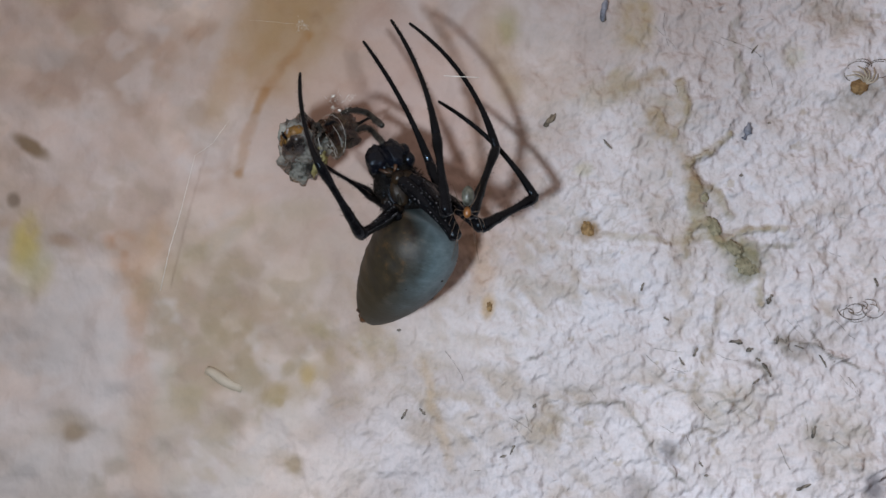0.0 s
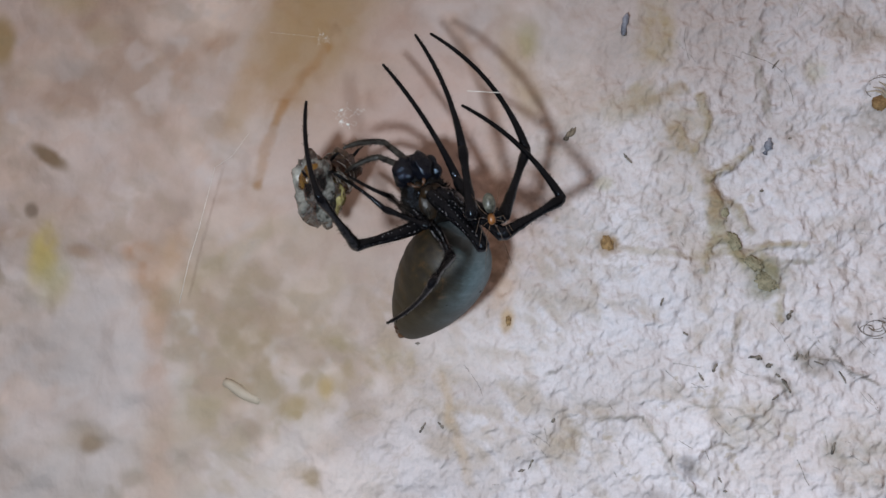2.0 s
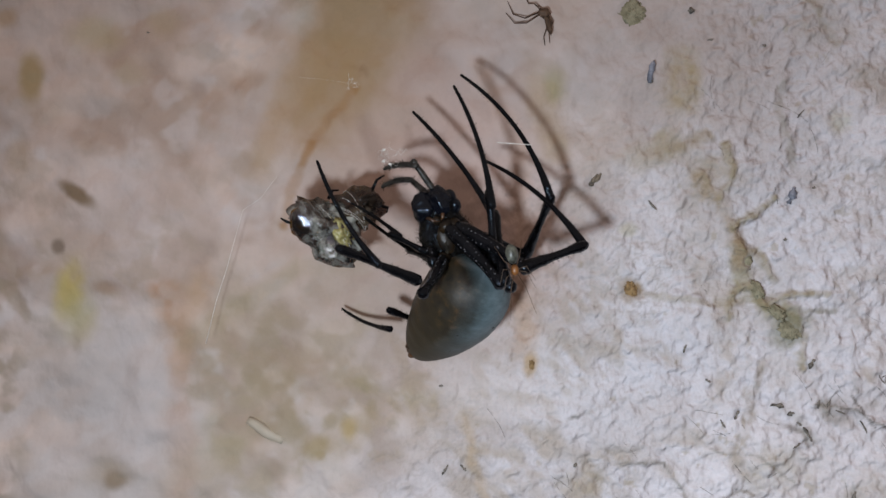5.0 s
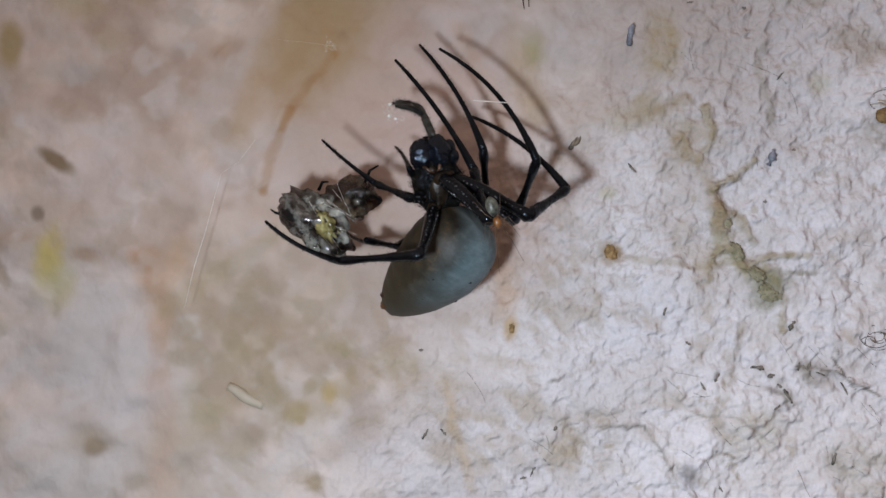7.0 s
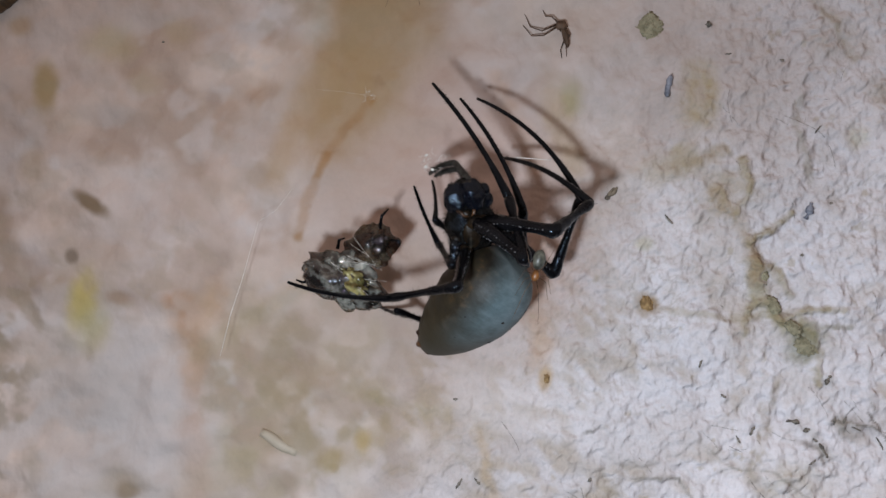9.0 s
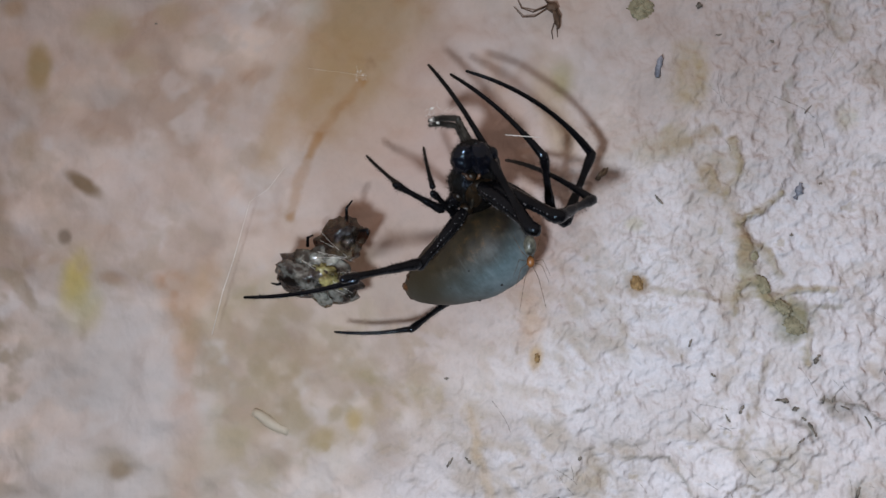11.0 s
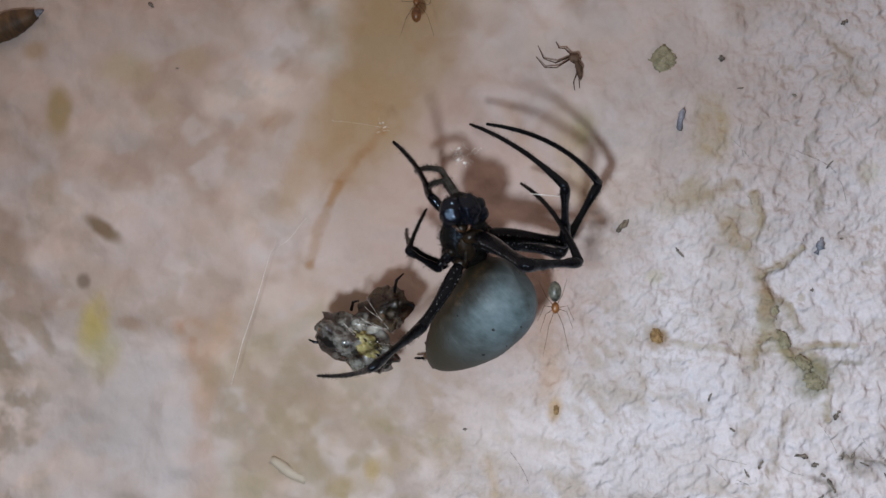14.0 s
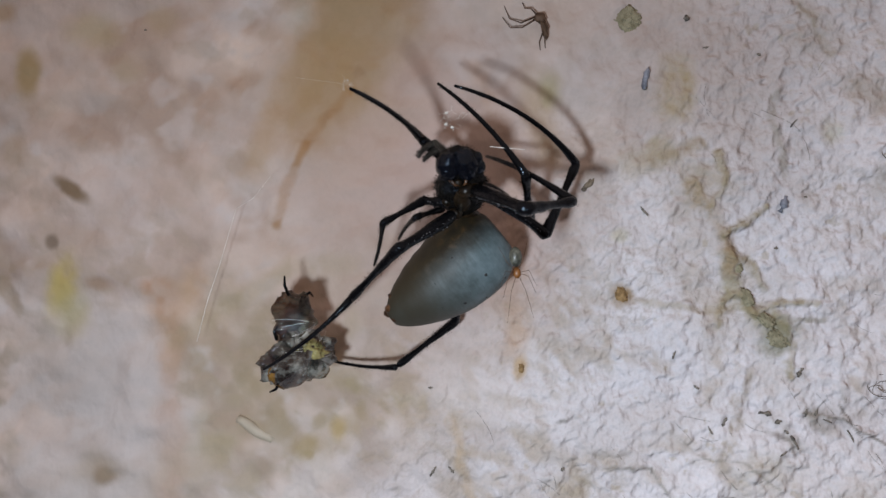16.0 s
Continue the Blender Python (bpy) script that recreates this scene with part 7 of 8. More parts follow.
    walk(leg_g[2], [
        (0, bone(-3.84, 0.59, 4.46, -6.81, -5.39, 8.09)), (0.25, bone(-4.43, 0.36, 4.36, -7.98, -2.42, 9.86)), (0.5, bone(-5.02, 0.12, 4.26, -9.16, 0.54, 11.62)),
        (1, bone(-7.25, -2.39, 4.89, -12.15, 0.09, 10.15)), (1.5, bone(-3.41, -1.33, 5.81, -5.48, 2.82, 11.83)), (2, bone(-5.01, -0.56, 4.66, -9.57, -0.93, 11.16)),
        (2.5, bone(-5.92, -1.14, 5.38, -10.22, 2.09, 10.75)), (3, bone(-5.05, -0.10, 6.65, -8.47, 6.38, 8.67)), (3.5, bone(-7.02, -1.85, 6.66, -11.16, 2.80, 11.02)),
        (4, bone(-6.84, -2.63, 4.77, -11.45, -0.28, 10.34)), (6.5, bone(-2.56, -0.13, 6.66, -5.23, 6.30, 9.70)), (7, bone(-3.01, -0.42, 6.16, -4.39, 6.91, 7.62)),
        (7.5, bone(-4.05, -4.12, 3.20, -2.23, 0.80, 8.70)), (8, bone(-3.17, -0.26, 5.24, -2.72, 7.30, 5.89)), (8.5, bone(-3.16, 1.03, 6.20, -3.03, 8.62, 5.82)),
        (9, bone(-4.07, -0.44, 5.16, -3.77, 6.82, 7.37)), (11.5, bone(-5.29, -2.92, 4.27, -6.40, 4.49, 2.97)), (12, bone(-6.61, -5.95, 0.15, -10.94, -2.59, -5.12)),
        (12.5, bone(-7.46, -7.42, -0.36, -11.96, -1.30, 0.01)), (13, bone(-3.99, -5.09, 3.81, -6.05, 0.67, -0.71)), (13.5, bone(-5.81, -1.13, 3.28, -9.66, 5.30, 2.03)),
        (14, bone(-6.45, -1.22, 3.85, -6.95, 6.26, 2.64)), (14.5, bone(-6.01, -4.32, 2.00, -9.83, 1.29, -1.44)), (15, bone(-5.97, -3.22, 2.52, -7.10, 3.98, 0.38)),
        (15.25, bone(-5.07, -2.88, 3.32, -5.82, 1.20, -1.52)), (15.5, bone(-4.18, -2.53, 4.13, -4.55, -1.59, -3.41)), (16, bone(-5.66, -3.01, 2.39, -8.15, 0.46, -3.90))])
    walk(leg_h[0], [
        (0, bone(-0.61, -1.61, 1.87, -0.56, 9.50, -4.08)), (0.3, bone(-0.00, -1.49, 1.64, -3.89, 9.50, -3.16)), (0.3667, bone(-0.20, -0.92, 1.39, -2.57, 2.42, -3.13)),
        (0.4333, bone(-0.40, -0.36, 1.15, -1.25, -4.66, -3.11)), (0.5, bone(-0.60, 0.20, 0.90, 0.08, -11.73, -3.09)), (0.7, bone(-0.60, 0.20, 0.90, 0.24, -11.48, -3.75)),
        (0.8, bone(-0.47, -0.02, 1.00, -1.93, -4.49, -3.69)), (0.9, bone(-0.33, -0.24, 1.11, -4.10, 2.51, -3.63)), (1, bone(-0.20, -0.45, 1.21, -6.27, 9.50, -3.57)),
        (1.067, bone(-0.33, -0.24, 1.11, -4.29, 2.30, -2.98)), (1.133, bone(-0.47, -0.02, 1.00, -2.31, -4.90, -2.38)), (1.2, bone(-0.60, 0.20, 0.90, -0.33, -12.11, -1.79)),
        (1.3, bone(-0.75, 0.38, 0.78, -2.92, -4.90, -2.90)), (1.4, bone(-0.89, 0.56, 0.67, -5.50, 2.30, -4.01)), (1.5, bone(-1.04, 0.74, 0.55, -8.09, 9.50, -5.13)),
        (1.6, bone(-0.82, 0.47, 0.72, -5.91, -0.75, -4.53)), (1.7, bone(-0.60, 0.20, 0.90, -3.73, -11.00, -3.94)), (2, bone(-0.60, 0.20, 0.90, 0.32, -12.09, -1.71)),
        (2.1, bone(-0.54, 0.09, 1.00, -1.49, -5.23, -3.37)), (2.2, bone(-0.48, -0.03, 1.11, -3.29, 1.64, -5.02)), (2.3, bone(-0.42, -0.14, 1.21, -5.10, 8.50, -6.67)),
        (2.5, bone(0.24, -1.98, 1.60, -4.09, 9.28, -2.03)), (2.7, bone(-0.48, 0.04, 1.05, -6.47, 7.95, -6.71)), (3, bone(-1.83, 1.09, -0.57, -9.14, 6.39, -9.36)),
        (3.083, bone(-1.42, 0.79, -0.08, -6.87, 0.17, -5.67)), (3.167, bone(-1.01, 0.50, 0.41, -4.60, -6.04, -1.99)), (3.25, bone(-0.60, 0.20, 0.90, -2.33, -12.25, 1.70)),
        (3.5, bone(-0.60, 0.20, 0.90, -0.02, -12.38, 0.55)), (3.567, bone(-0.80, 0.44, 0.64, -2.45, -5.43, -2.27)), (3.633, bone(-1.00, 0.69, 0.38, -4.88, 1.52, -5.10)),
        (3.7, bone(-1.20, 0.93, 0.12, -7.31, 8.47, -7.92)), (3.8, bone(-1.00, 0.69, 0.38, -4.97, 1.56, -5.56)), (3.9, bone(-0.80, 0.44, 0.64, -2.63, -5.36, -3.21)),
        (4, bone(-0.60, 0.20, 0.90, -0.29, -12.27, -0.85)), (4.067, bone(-0.78, 0.45, 0.70, -2.65, -5.02, -2.75)), (4.133, bone(-0.96, 0.70, 0.50, -5.00, 2.24, -4.65)),
        (4.2, bone(-1.14, 0.95, 0.30, -7.36, 9.50, -6.55)), (6.5, bone(-0.32, -0.29, 1.43, -4.89, 7.68, -7.19)), (7, bone(-0.19, -0.37, 1.36, -6.35, 8.22, -5.50)),
        (7.5, bone(-0.73, 0.35, 0.76, -7.27, 8.25, -6.56)), (8, bone(-0.81, 0.39, 0.57, -6.75, 5.95, -9.05)), (8.5, bone(-1.24, 0.62, -0.36, -6.71, 4.20, -11.14)),
        (9, bone(-1.41, 0.88, -0.61, -6.96, 5.52, -10.92)), (11.5, bone(-1.14, 0.07, -2.82, -2.95, -0.38, -15.28)), (12, bone(-0.61, 0.22, 0.84, -3.26, 3.08, -11.14)),
        (12.5, bone(-0.63, 0.29, 0.59, -1.64, 3.93, -11.43)), (13, bone(1.83, 1.11, -1.30, 10.84, 4.50, -9.44)), (13.5, bone(0.19, 0.67, -0.44, 6.30, 4.29, -10.84)),
        (14, bone(-0.06, 0.67, -0.45, 4.42, 4.52, -11.58)), (14.5, bone(1.03, 0.70, -1.32, 8.40, 2.95, -11.29)), (15, bone(2.31, 0.97, -2.39, 10.54, 3.15, -11.67)),
        (15.5, bone(0.96, -0.23, -3.62, 5.07, -1.37, -15.48)), (16, bone(-1.06, -0.49, -4.09, -2.20, -2.21, -16.52))])
    walk(leg_h[1], [
        (0, bone(1.10, 10.50, -2.78, -3.82, 4.50, -6.62)), (0.3, bone(-2.49, 10.50, -2.41, -9.09, 4.50, -5.93)), (0.5, bone(0.08, -11.73, -3.09, -3.29, -20.82, -1.64)),
        (0.7, bone(0.24, -11.48, -3.75, -2.68, -20.83, -3.39)), (1, bone(-4.65, 10.50, -4.94, -8.91, 4.50, -1.33)), (1.067, bone(-3.21, 2.96, -3.89, -7.36, 1.92, -1.95)),
        (1.133, bone(-1.77, -4.57, -2.84, -5.82, -0.66, -2.56)), (1.2, bone(-0.33, -12.11, -1.79, -4.27, -3.24, -3.17)), (1.35, bone(-3.21, -0.80, -3.13, -8.14, 0.63, -4.78)),
        (1.5, bone(-6.08, 10.50, -4.48, -12.01, 4.50, -6.39)), (1.7, bone(-3.73, -11.00, -3.94, -7.02, -20.19, -4.82)), (2, bone(0.32, -12.09, -1.71, -2.16, -21.56, -2.17)),
        (2.3, bone(-3.36, 9.29, -8.02, -8.49, 3.96, -3.55)), (2.5, bone(-3.11, 9.92, -4.04, -5.63, 4.91, 1.76)), (2.7, bone(-4.56, 9.10, -6.34, -10.85, 2.72, -6.80)),
        (3, bone(-7.28, 7.11, -10.22, -13.97, 2.28, -6.21)), (3.125, bone(-4.81, -2.57, -4.26, -10.17, -1.06, -4.38)), (3.25, bone(-2.33, -12.25, 1.70, -6.37, -4.39, -2.54)),
        (3.5, bone(-0.02, -12.38, 0.55, -3.74, -4.40, -3.76)), (3.6, bone(-2.70, -1.49, -3.95, -7.91, -0.37, -5.01)), (3.7, bone(-5.38, 9.41, -8.45, -12.07, 3.66, -6.26)),
        (3.8, bone(-3.68, 2.18, -5.92, -9.23, 1.24, -5.51)), (3.9, bone(-1.99, -5.05, -3.39, -6.38, -1.17, -4.75)), (4, bone(-0.29, -12.27, -0.85, -3.54, -3.58, -3.99)),
        (4.067, bone(-1.95, -4.68, -2.87, -6.18, -0.89, -4.62)), (4.133, bone(-3.62, 2.91, -4.88, -8.82, 1.81, -5.24)), (4.2, bone(-5.28, 10.50, -6.90, -11.47, 4.50, -5.87)),
        (6.5, bone(-3.72, 8.18, -8.91, -6.46, 3.52, -3.77)), (7, bone(-4.70, 8.98, -6.43, -8.43, 3.71, -3.19)), (7.5, bone(-5.72, 9.03, -7.66, -9.24, 3.63, -4.33)),
        (8, bone(-4.89, 6.61, -9.94, -9.26, 1.84, -6.14)), (8.5, bone(-4.89, 4.64, -12.31, -9.25, 0.54, -7.58)), (9, bone(-5.36, 5.99, -12.31, -9.13, 1.55, -7.55)),
        (11.5, bone(-1.53, 1.18, -14.97, -6.82, -6.39, -14.68)), (12, bone(-1.72, 4.79, -10.66, -6.10, -2.47, -10.00)), (12.5, bone(-0.21, 5.63, -10.65, -4.25, -1.82, -11.13)),
        (13, bone(11.63, 5.47, -9.42, 5.43, -2.12, -9.57)), (13.5, bone(8.16, 5.69, -10.52, 2.92, -0.93, -9.70)), (14, bone(5.79, 5.69, -11.52, -1.13, -1.04, -11.35)),
        (14.5, bone(8.40, 2.95, -11.29, 2.34, -5.16, -13.21)), (15, bone(11.39, 4.86, -11.05, 7.84, -3.73, -12.55)), (15.5, bone(5.07, -1.37, -15.48, -1.42, -9.47, -16.88)),
        (16, bone(-2.20, -2.21, -16.52, -10.06, -8.93, -16.47))])
    walk(leg_h[2], [
        (0, bone(-3.82, 4.50, -6.62, -6.92, 10.50, -8.68)), (0.3, bone(-9.09, 4.50, -5.93, -16.32, 10.50, -3.96)), (0.5, bone(-3.29, -20.82, -1.64, -8.01, -12.87, -4.88)),
        (0.7, bone(-2.68, -20.83, -3.39, -6.66, -12.51, -6.72)), (0.85, bone(-5.80, -8.16, -2.36, -9.78, -1.17, -0.57)), (1, bone(-8.91, 4.50, -1.33, -12.91, 10.18, 5.58)),
        (1.067, bone(-7.36, 1.92, -1.95, -10.98, 2.64, 2.05)), (1.133, bone(-5.82, -0.66, -2.56, -9.05, -4.90, -1.48)), (1.2, bone(-4.27, -3.24, -3.17, -7.12, -12.44, -5.01)),
        (1.35, bone(-8.14, 0.63, -4.78, -13.95, -2.43, -4.14)), (1.5, bone(-12.01, 4.50, -6.39, -20.78, 7.57, -3.28)), (1.7, bone(-7.02, -20.19, -4.82, -12.30, -12.00, -5.81)),
        (2, bone(-2.16, -21.56, -2.17, -8.12, -14.61, -5.65)), (2.3, bone(-8.49, 3.96, -3.55, -13.57, 10.85, 1.18)), (2.5, bone(-5.63, 4.91, 1.76, -9.11, 11.87, 6.30)),
        (2.7, bone(-10.85, 2.72, -6.80, -17.10, 9.35, -5.48)), (3, bone(-13.97, 2.28, -6.21, -21.26, 4.39, 2.24)), (3.125, bone(-10.17, -1.06, -4.38, -15.55, -4.57, 0.19)),
        (3.25, bone(-6.37, -4.39, -2.54, -9.84, -13.53, -1.86)), (3.5, bone(-3.74, -4.40, -3.76, -8.29, -13.03, -4.79)), (3.6, bone(-7.91, -0.37, -5.01, -14.27, -3.02, -3.41)),
        (3.7, bone(-12.07, 3.66, -6.26, -20.26, 6.99, -2.04)), (3.85, bone(-7.81, 0.04, -5.13, -14.31, -2.32, -4.43)), (4, bone(-3.54, -3.58, -3.99, -8.35, -11.63, -6.82)),
        (4.1, bone(-7.50, 0.46, -4.93, -14.16, -2.17, -4.35)), (4.2, bone(-11.47, 4.50, -5.87, -19.97, 7.29, -1.87)), (6.5, bone(-6.46, 3.52, -3.77, -10.01, 9.94, -3.39)),
        (7, bone(-8.43, 3.71, -3.19, -11.50, 9.83, -3.72)), (7.5, bone(-9.24, 3.63, -4.33, -12.19, 9.79, -4.30)), (8, bone(-9.26, 1.84, -6.14, -12.68, 7.63, -8.01)),
        (8.5, bone(-9.25, 0.54, -7.58, -11.93, 5.77, -10.53)), (9, bone(-9.13, 1.55, -7.55, -11.68, 7.27, -9.45)), (10.25, bone(-7.97, -2.42, -11.12, -14.40, -0.27, -11.93)),
        (11.5, bone(-6.82, -6.39, -14.68, -17.12, -7.81, -14.41)), (11.75, bone(-6.46, -4.43, -12.34, -13.92, -2.48, -13.71)), (12, bone(-6.10, -2.47, -10.00, -10.72, 2.84, -13.00)),
        (12.5, bone(-4.25, -1.82, -11.13, -7.52, 4.04, -13.12)), (13, bone(5.43, -2.12, -9.57, 1.71, 0.65, -15.61)), (13.5, bone(2.92, -0.93, -9.70, -1.80, 3.96, -13.19)),
        (14, bone(-1.13, -1.04, -11.35, -7.37, 3.85, -14.92)), (14.5, bone(2.34, -5.16, -13.21, -0.53, -1.19, -17.82)), (15, bone(7.84, -3.73, -12.55, -0.36, -1.33, -17.35)),
        (15.5, bone(-1.42, -9.47, -16.88, -11.20, -9.20, -15.76)), (16, bone(-10.06, -8.93, -16.47, -18.31, -4.48, -19.34))])
    walk(palp_a[0], [
        (0, bone(0.43, -1.00, 11.47, -0.83, 2.22, 13.94)), (0.5, bone(0.31, -0.40, 9.47, -1.51, 2.71, 11.73)), (1, bone(-0.23, -1.00, 8.61, -2.22, 0.48, 12.06)),
        (1.5, bone(-0.36, -1.00, 9.29, -1.83, 0.40, 13.02)), (2, bone(-0.44, -0.79, 8.78, -2.43, 1.28, 11.92)), (2.5, bone(-0.49, -0.57, 9.37, -1.65, 2.23, 12.36)),
        (3, bone(-0.77, -0.32, 8.82, -2.29, 2.17, 11.91)), (3.5, bone(-0.51, -0.61, 8.73, -2.13, 2.45, 11.20)), (3.75, bone(-0.05, -0.80, 8.98, -1.31, -0.18, 12.09)),
        (4, bone(0.41, -1.00, 9.24, -0.48, -2.81, 12.98)), (5.25, bone(0.37, -0.67, 9.22, -0.71, -0.07, 12.46)), (6.5, bone(0.33, -0.35, 9.21, -0.94, 2.66, 11.94)),
        (7, bone(0.37, -0.23, 9.58, -0.53, 2.81, 12.40)), (7.5, bone(0.42, -0.51, 9.26, -0.64, 2.34, 12.24)), (8, bone(0.60, -0.04, 9.05, -0.89, 3.21, 11.34)),
        (8.5, bone(0.55, 0.31, 9.36, -0.37, 4.30, 10.50)), (9, bone(0.48, -0.08, 9.26, -0.85, 3.82, 10.31)), (11.5, bone(-0.18, -0.06, 8.49, -2.40, 3.00, 10.44)),
        (12, bone(-0.22, -0.04, 8.51, -3.40, 2.38, 9.97)), (12.5, bone(-0.50, -0.30, 8.38, -3.43, 2.79, 8.51)), (13, bone(-0.86, -0.03, 8.52, -3.13, 3.53, 9.00)),
        (13.5, bone(0.27, 0.17, 9.09, -1.12, 3.72, 10.97)), (14, bone(-0.31, -0.04, 9.02, -1.99, 3.06, 11.40)), (14.5, bone(-0.45, 0.38, 9.01, -2.24, 3.85, 10.69)),
        (15, bone(-0.52, 0.30, 9.08, -1.71, 4.34, 8.50)), (15.5, bone(-0.80, -0.44, 8.00, -2.40, 3.40, 7.11)), (16, bone(-0.73, -0.31, 8.15, -2.57, 3.52, 7.94))])
    walk(palp_a[1], [
        (0, bone(-0.83, 2.22, 13.94, -3.50, -2.04, 14.18)), (0.5, bone(-1.51, 2.71, 11.73, -4.37, -1.14, 13.25)), (1, bone(-2.22, 0.48, 12.06, -6.04, -2.51, 13.41)),
        (1.5, bone(-1.83, 0.40, 13.02, -6.40, -1.62, 13.56)), (2, bone(-2.43, 1.28, 11.92, -7.04, -0.50, 12.87)), (2.5, bone(-1.65, 2.23, 12.36, -6.68, 2.03, 14.02)),
        (3, bone(-2.29, 2.17, 11.91, -6.56, 4.78, 11.44)), (3.5, bone(-2.13, 2.45, 11.20, -7.17, 2.34, 12.00)), (4, bone(-0.48, -2.81, 12.98, -3.97, 0.50, 14.42)),
        (6.5, bone(-0.94, 2.66, 11.94, -5.11, 5.42, 11.42)), (7, bone(-0.53, 2.81, 12.40, -3.78, 6.60, 12.98)), (7.5, bone(-0.64, 2.34, 12.24, -4.32, 5.33, 13.92)),
        (8, bone(-0.89, 3.21, 11.34, -4.99, 5.85, 10.12)), (8.5, bone(-0.37, 4.30, 10.50, -4.45, 6.73, 8.87)), (9, bone(-0.85, 3.82, 10.31, -4.00, 7.11, 8.19)),
        (11.5, bone(-2.40, 3.00, 10.44, -6.14, 5.65, 8.38)), (12, bone(-3.40, 2.38, 9.97, -7.31, 2.45, 6.82)), (12.5, bone(-3.43, 2.79, 8.51, -7.37, 4.61, 5.98)),
        (13, bone(-3.13, 3.53, 9.00, -6.45, 6.20, 6.33)), (13.5, bone(-1.12, 3.72, 10.97, -4.06, 7.44, 9.31)), (14, bone(-1.99, 3.06, 11.40, -5.01, 6.80, 9.93)),
        (14.5, bone(-2.24, 3.85, 10.69, -5.81, 5.10, 7.38)), (15, bone(-1.71, 4.34, 8.50, -4.69, 7.12, 5.55)), (15.5, bone(-2.40, 3.40, 7.11, -3.70, 6.65, 3.50)),
        (16, bone(-2.57, 3.52, 7.94, -4.77, 6.04, 4.19))])
    walk(palp_b[0], [
        (0, bone(-0.05, -1.00, 9.40, -1.11, 2.40, 12.06)), (0.5, bone(0.50, -0.71, 8.25, -0.90, 2.79, 10.61)), (1, bone(-0.49, -1.00, 7.86, -3.51, -0.80, 11.12)),
        (1.5, bone(-0.59, -1.00, 8.68, -1.76, 1.16, 12.39)), (2, bone(-0.70, -0.88, 8.05, -3.64, 1.36, 10.53)), (2.5, bone(-0.89, -0.74, 8.50, -3.30, 2.53, 10.32)),
        (3, bone(-1.19, -0.66, 8.02, -3.39, 2.53, 10.21)), (3.5, bone(-1.17, -0.79, 7.98, -4.22, 1.07, 10.64)), (4, bone(-0.89, -1.00, 8.72, -3.32, 1.11, 11.78)),
        (6.5, bone(0.22, -0.54, 8.60, -0.53, 3.52, 10.25)), (7, bone(0.26, -0.43, 8.97, -0.45, 3.08, 11.61)), (7.5, bone(0.25, -0.65, 8.65, -0.55, 2.84, 11.29)),
        (8, bone(0.49, -0.34, 8.49, -0.38, 3.67, 10.22)), (8.5, bone(0.46, -0.03, 8.82, -0.17, 4.34, 9.32)), (9, bone(0.40, -0.34, 8.68, -0.48, 3.96, 9.36)),
        (11.5, bone(-0.50, -0.47, 8.00, -2.06, 3.46, 9.39)), (12, bone(-0.22, -0.45, 8.02, -1.41, 3.79, 8.67)), (12.5, bone(-1.06, -0.85, 7.53, -3.98, 2.49, 7.14)),
        (13, bone(-1.15, -0.45, 8.02, -3.72, 3.16, 7.73)), (13.5, bone(-0.45, -0.33, 8.33, -2.54, 3.40, 9.57)), (14, bone(-0.39, -0.35, 8.46, -1.81, 3.70, 9.65)),
        (14.5, bone(-0.48, -0.03, 8.52, -3.25, 2.79, 10.56)), (15, bone(-0.84, -0.08, 8.57, -2.71, 3.94, 8.21)), (15.5, bone(-0.77, -0.87, 7.53, -2.04, 3.30, 6.63)),
        (16, bone(-0.78, -0.65, 7.77, -1.97, 3.57, 7.03))])
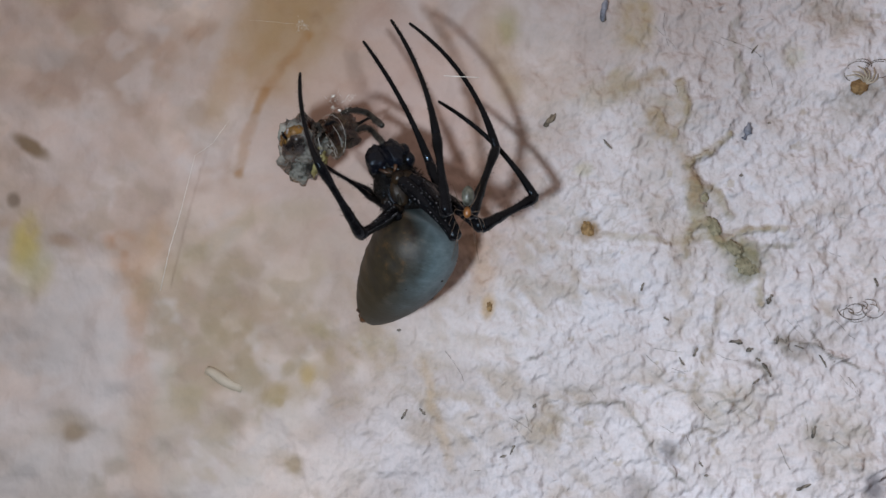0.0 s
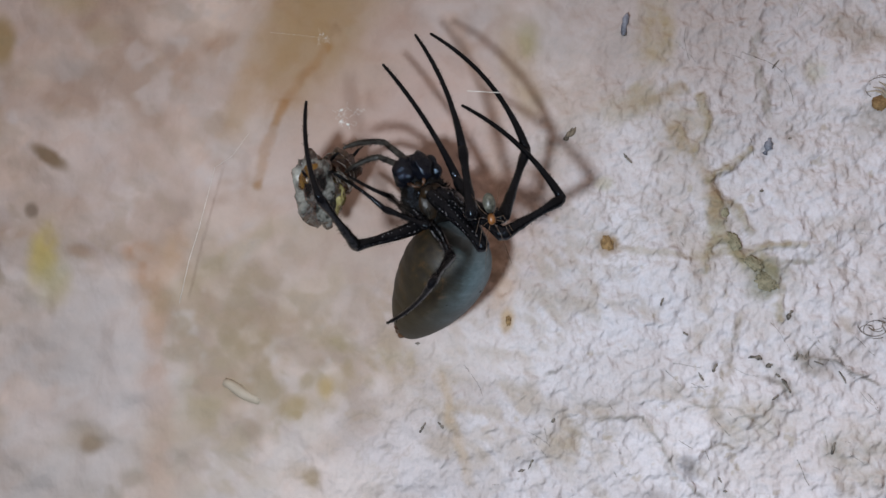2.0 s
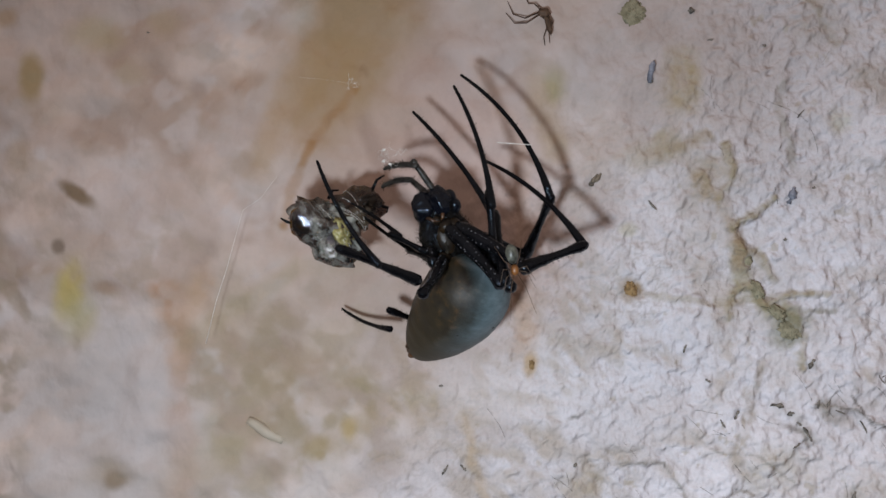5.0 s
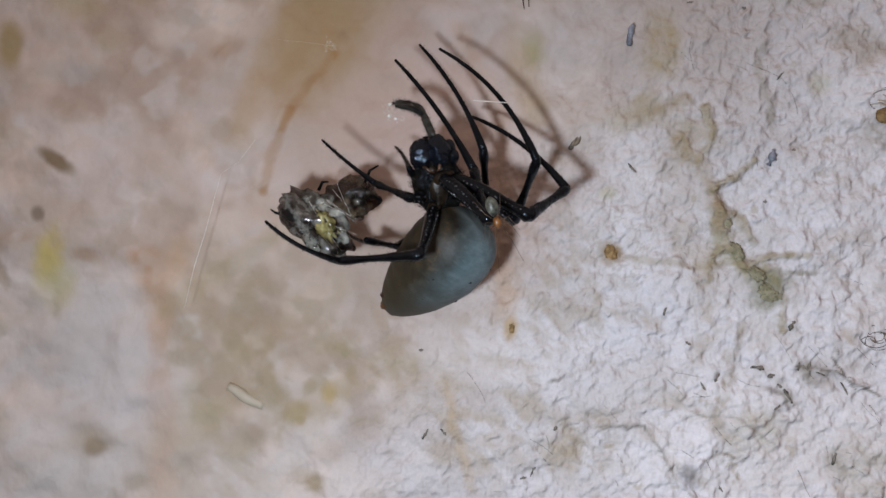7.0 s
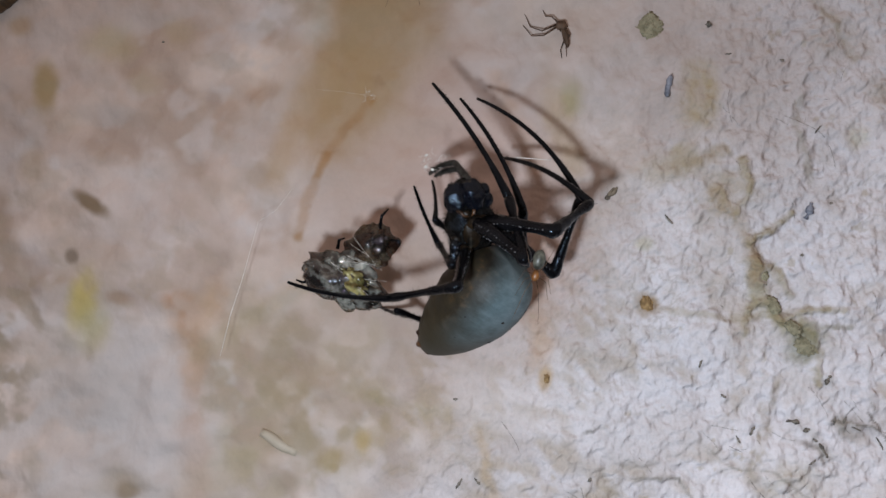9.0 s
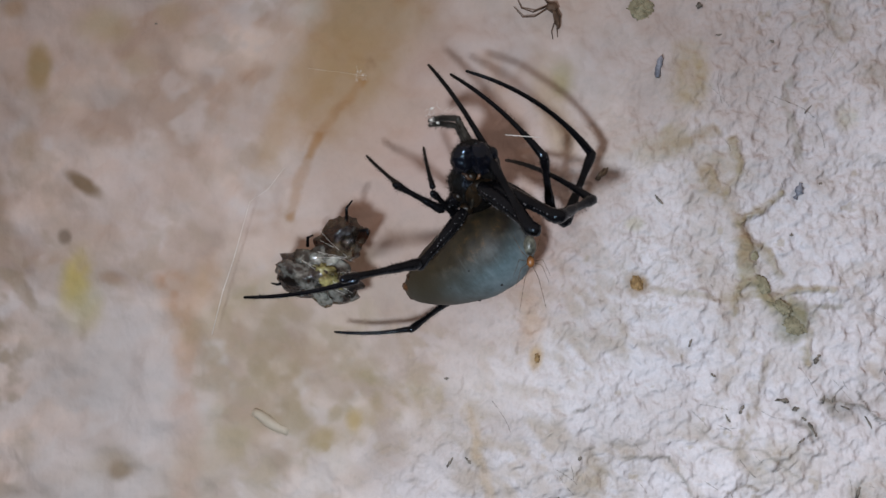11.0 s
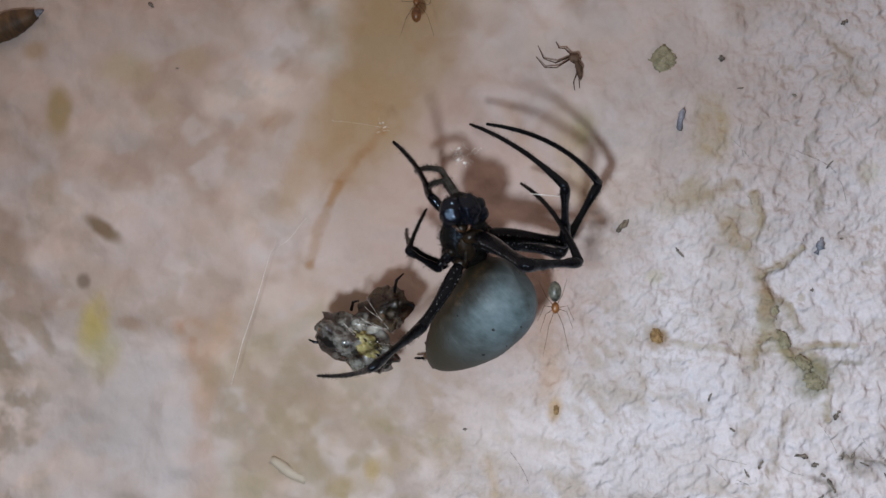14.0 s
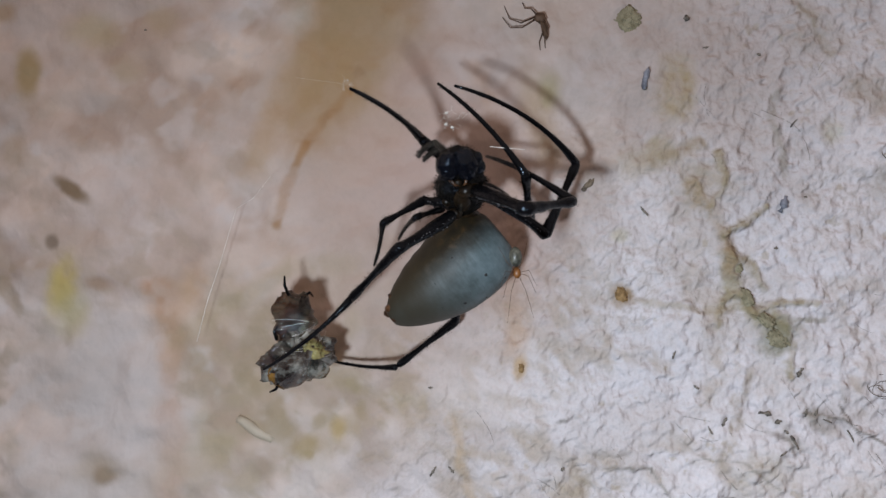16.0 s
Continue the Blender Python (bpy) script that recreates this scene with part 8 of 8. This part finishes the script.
    walk(palp_b[1], [
        (0, bone(-1.11, 2.40, 12.06, -2.49, -1.78, 11.68)), (0.5, bone(-0.90, 2.79, 10.61, -4.52, 0.76, 12.15)), (0.75, bone(-2.21, 1.00, 10.87, -5.89, 1.06, 12.12)),
        (1, bone(-3.51, -0.80, 11.12, -7.25, 1.35, 12.10)), (1.5, bone(-1.76, 1.16, 12.39, -6.75, 0.83, 12.94)), (2, bone(-3.64, 1.36, 10.53, -7.94, 2.29, 10.12)),
        (2.5, bone(-3.30, 2.53, 10.32, -7.72, 2.19, 9.40)), (3, bone(-3.39, 2.53, 10.21, -7.56, 3.82, 9.56)), (3.5, bone(-4.22, 1.07, 10.64, -7.29, 4.16, 9.89)),
        (3.75, bone(-3.77, 1.09, 11.21, -7.00, 1.22, 10.86)), (4, bone(-3.32, 1.11, 11.78, -6.71, -1.73, 11.84)), (6.5, bone(-0.53, 3.52, 10.25, -3.82, 0.61, 10.75)),
        (7, bone(-0.45, 3.08, 11.61, -3.35, 0.36, 13.54)), (7.5, bone(-0.55, 2.84, 11.29, -3.10, -0.13, 13.33)), (7.75, bone(-0.46, 3.26, 10.75, -3.79, 2.60, 11.92)),
        (8, bone(-0.38, 3.67, 10.22, -4.47, 5.33, 10.51)), (8.5, bone(-0.17, 4.34, 9.32, -3.90, 6.39, 8.11)), (9, bone(-0.48, 3.96, 9.36, -3.36, 6.97, 7.85)),
        (11.5, bone(-2.06, 3.46, 9.39, -5.35, 6.05, 7.97)), (12, bone(-1.41, 3.79, 8.67, -4.02, 6.58, 6.44)), (12.5, bone(-3.98, 2.49, 7.14, -5.01, 5.05, 3.68)),
        (13, bone(-3.72, 3.16, 7.73, -5.37, 5.82, 4.60)), (13.5, bone(-2.54, 3.40, 9.57, -5.35, 5.18, 6.66)), (14, bone(-1.81, 3.70, 9.65, -3.94, 6.84, 7.37)),
        (14.5, bone(-3.25, 2.79, 10.56, -5.59, 5.37, 7.83)), (15, bone(-2.71, 3.94, 8.21, -5.03, 6.40, 5.37)), (15.5, bone(-2.04, 3.30, 6.63, -2.98, 5.95, 3.22)),
        (16, bone(-1.97, 3.57, 7.03, -4.13, 5.68, 3.79))])
    walk(prey, [
        (0, spun(-0.01495, 0.11450, 0.01284, 55.5, 62, -25)), (0.5, spun(-0.01665, 0.11450, 0.01331, 36.1, 62, -34)),
        (1, spun(-0.01745, 0.11450, 0.01165, 24.9, 62, -42)), (1.5, spun(-0.01739, 0.11450, 0.01181, 24.9, 62, -42)),
        (2, spun(-0.01638, 0.11450, 0.00971, 30.6, 62, -42)), (2.5, spun(-0.01952, 0.11450, 0.01007, 17.2, 62, -42)),
        (3, spun(-0.01965, 0.11450, 0.01087, 39.6, 62, -42)), (3.5, spun(-0.01942, 0.11450, 0.00945, 34.0, 62, -42)),
        (4, spun(-0.01887, 0.11450, 0.01152, 36.6, 40, -42)), (6.5, spun(-0.01726, 0.11450, 0.00759, 32.8, 0, 0)),
        (7, spun(-0.01642, 0.11450, 0.00701, 44.1, 0, 0)), (7.5, spun(-0.01536, 0.11450, 0.00771, 41.8, 0, 0)),
        (8, spun(-0.01767, 0.11450, 0.00596, 33.5, 0, 0)), (8.5, spun(-0.01853, 0.11450, 0.00634, 36.9, 0, 0)),
        (9, spun(-0.01823, 0.11450, 0.00680, 27.9, 0, 0)), (11.5, spun(-0.02067, 0.11450, 0.00443, 19.8, 0, 0)),
        (12, spun(-0.01977, 0.11450, 0.00452, 17.9, 0, 0)), (12.5, spun(-0.01976, 0.11450, 0.00457, 10.7, 0, 0)),
        (13, spun(-0.02059, 0.11450, 0.00299, 24.5, 0, 0)), (13.5, spun(-0.01983, 0.11450, 0.00157, 26.6, 0, 0)),
        (14, spun(-0.01805, 0.11450, 0.00316, 29.9, 0, 0)), (14.5, spun(-0.02157, 0.11450, 0.00039, 18.3, 0, 0)),
        (15, spun(-0.02294, 0.11450, -0.00285, 5.9, 12, 0)), (15.5, spun(-0.02163, 0.11450, -0.00332, -9.4, 25, 0)),
        (16, spun(-0.02221, 0.11450, -0.00384, -16.2, 40, 0))])
    walk(tiny_spider, [
        (0, pose(0.00254, 0.09900, 0.00382, 0, 1.6, 0)), (0.5, pose(0.00263, 0.09900, 0.00476, 0, -0.2, 0)),
        (1, pose(0.00231, 0.09900, 0.00538, 0, -0.3, 0)), (1.5, pose(0.00218, 0.09900, 0.00412, 0, -0.3, 0)),
        (2, pose(0.00252, 0.09900, 0.00489, 0, -9.8, 0)), (2.5, pose(0.00226, 0.09900, 0.00416, 0, -9.6, 0)),
        (3, pose(0.00178, 0.09900, 0.00560, 0, -4.5, 0)), (3.5, pose(0.00170, 0.09900, 0.00487, 0, -16.4, 0)),
        (4, pose(0.00153, 0.09900, 0.00530, 0, -12.3, 0)), (6.5, pose(0.00238, 0.09900, 0.00540, 0, -17.4, 0)),
        (7, pose(0.00253, 0.09900, 0.00563, 0, -20.1, 0)), (7.5, pose(0.00248, 0.09900, 0.00491, 0, -14.9, 0)),
        (8, pose(0.00236, 0.09900, 0.00616, 0, -9.7, 0)), (8.5, pose(0.00182, 0.09900, 0.00689, 0, 4.5, 0)),
        (9, pose(0.00181, 0.09900, 0.00653, 0, 10.5, 0)), (11.5, pose(0.00275, 0.09900, 0.00530, 0, -7.1, 0)),
        (12, pose(0.00283, 0.09900, 0.00576, 0, 0.4, 0)), (12.5, pose(0.00276, 0.09900, 0.00617, 0, -8.0, 0)),
        (13, pose(0.00244, 0.09900, 0.00605, 0, -2.1, 0)), (13.5, pose(0.00234, 0.09900, 0.00649, 0, -2.4, 0)),
        (14, pose(0.00245, 0.09900, 0.00729, 0, -4.2, 0)), (14.5, pose(0.00217, 0.09900, 0.00730, 0, -8.0, 0)),
        (15, pose(0.00185, 0.09900, 0.00659, 0, -2.2, 0)), (15.5, pose(0.00249, 0.09900, 0.00620, 0, -6.5, 0)),
        (16, pose(0.00306, 0.09900, 0.00554, 0, -7.7, 0))])
    walk(tuft, [
        (0, pose(-0.01204, 0.11000, 0.01675)), (0.5, pose(-0.01265, 0.11000, 0.01785)),
        (1.5, pose(-0.01267, 0.11000, 0.01760)), (2.5, pose(-0.01531, 0.11000, 0.01583)),
        (3.5, pose(-0.01650, 0.11000, 0.01542)), (4, pose(-0.01541, 0.11000, 0.01646)),
        (7, pose(-0.00886, 0.11000, 0.01844)), (8, pose(-0.00939, 0.11000, 0.01774)),
        (9, pose(-0.00945, 0.11000, 0.01892)), (11.5, pose(-0.00754, 0.11000, 0.02199)),
        (12.5, pose(-0.00756, 0.11000, 0.02141)), (13, pose(-0.00801, 0.11000, 0.02318)),
        (14, pose(-0.00747, 0.11000, 0.02382)), (15, pose(-0.00773, 0.11000, 0.02348)),
        (16, pose(-0.00433, 0.11000, 0.02271))])


motions()
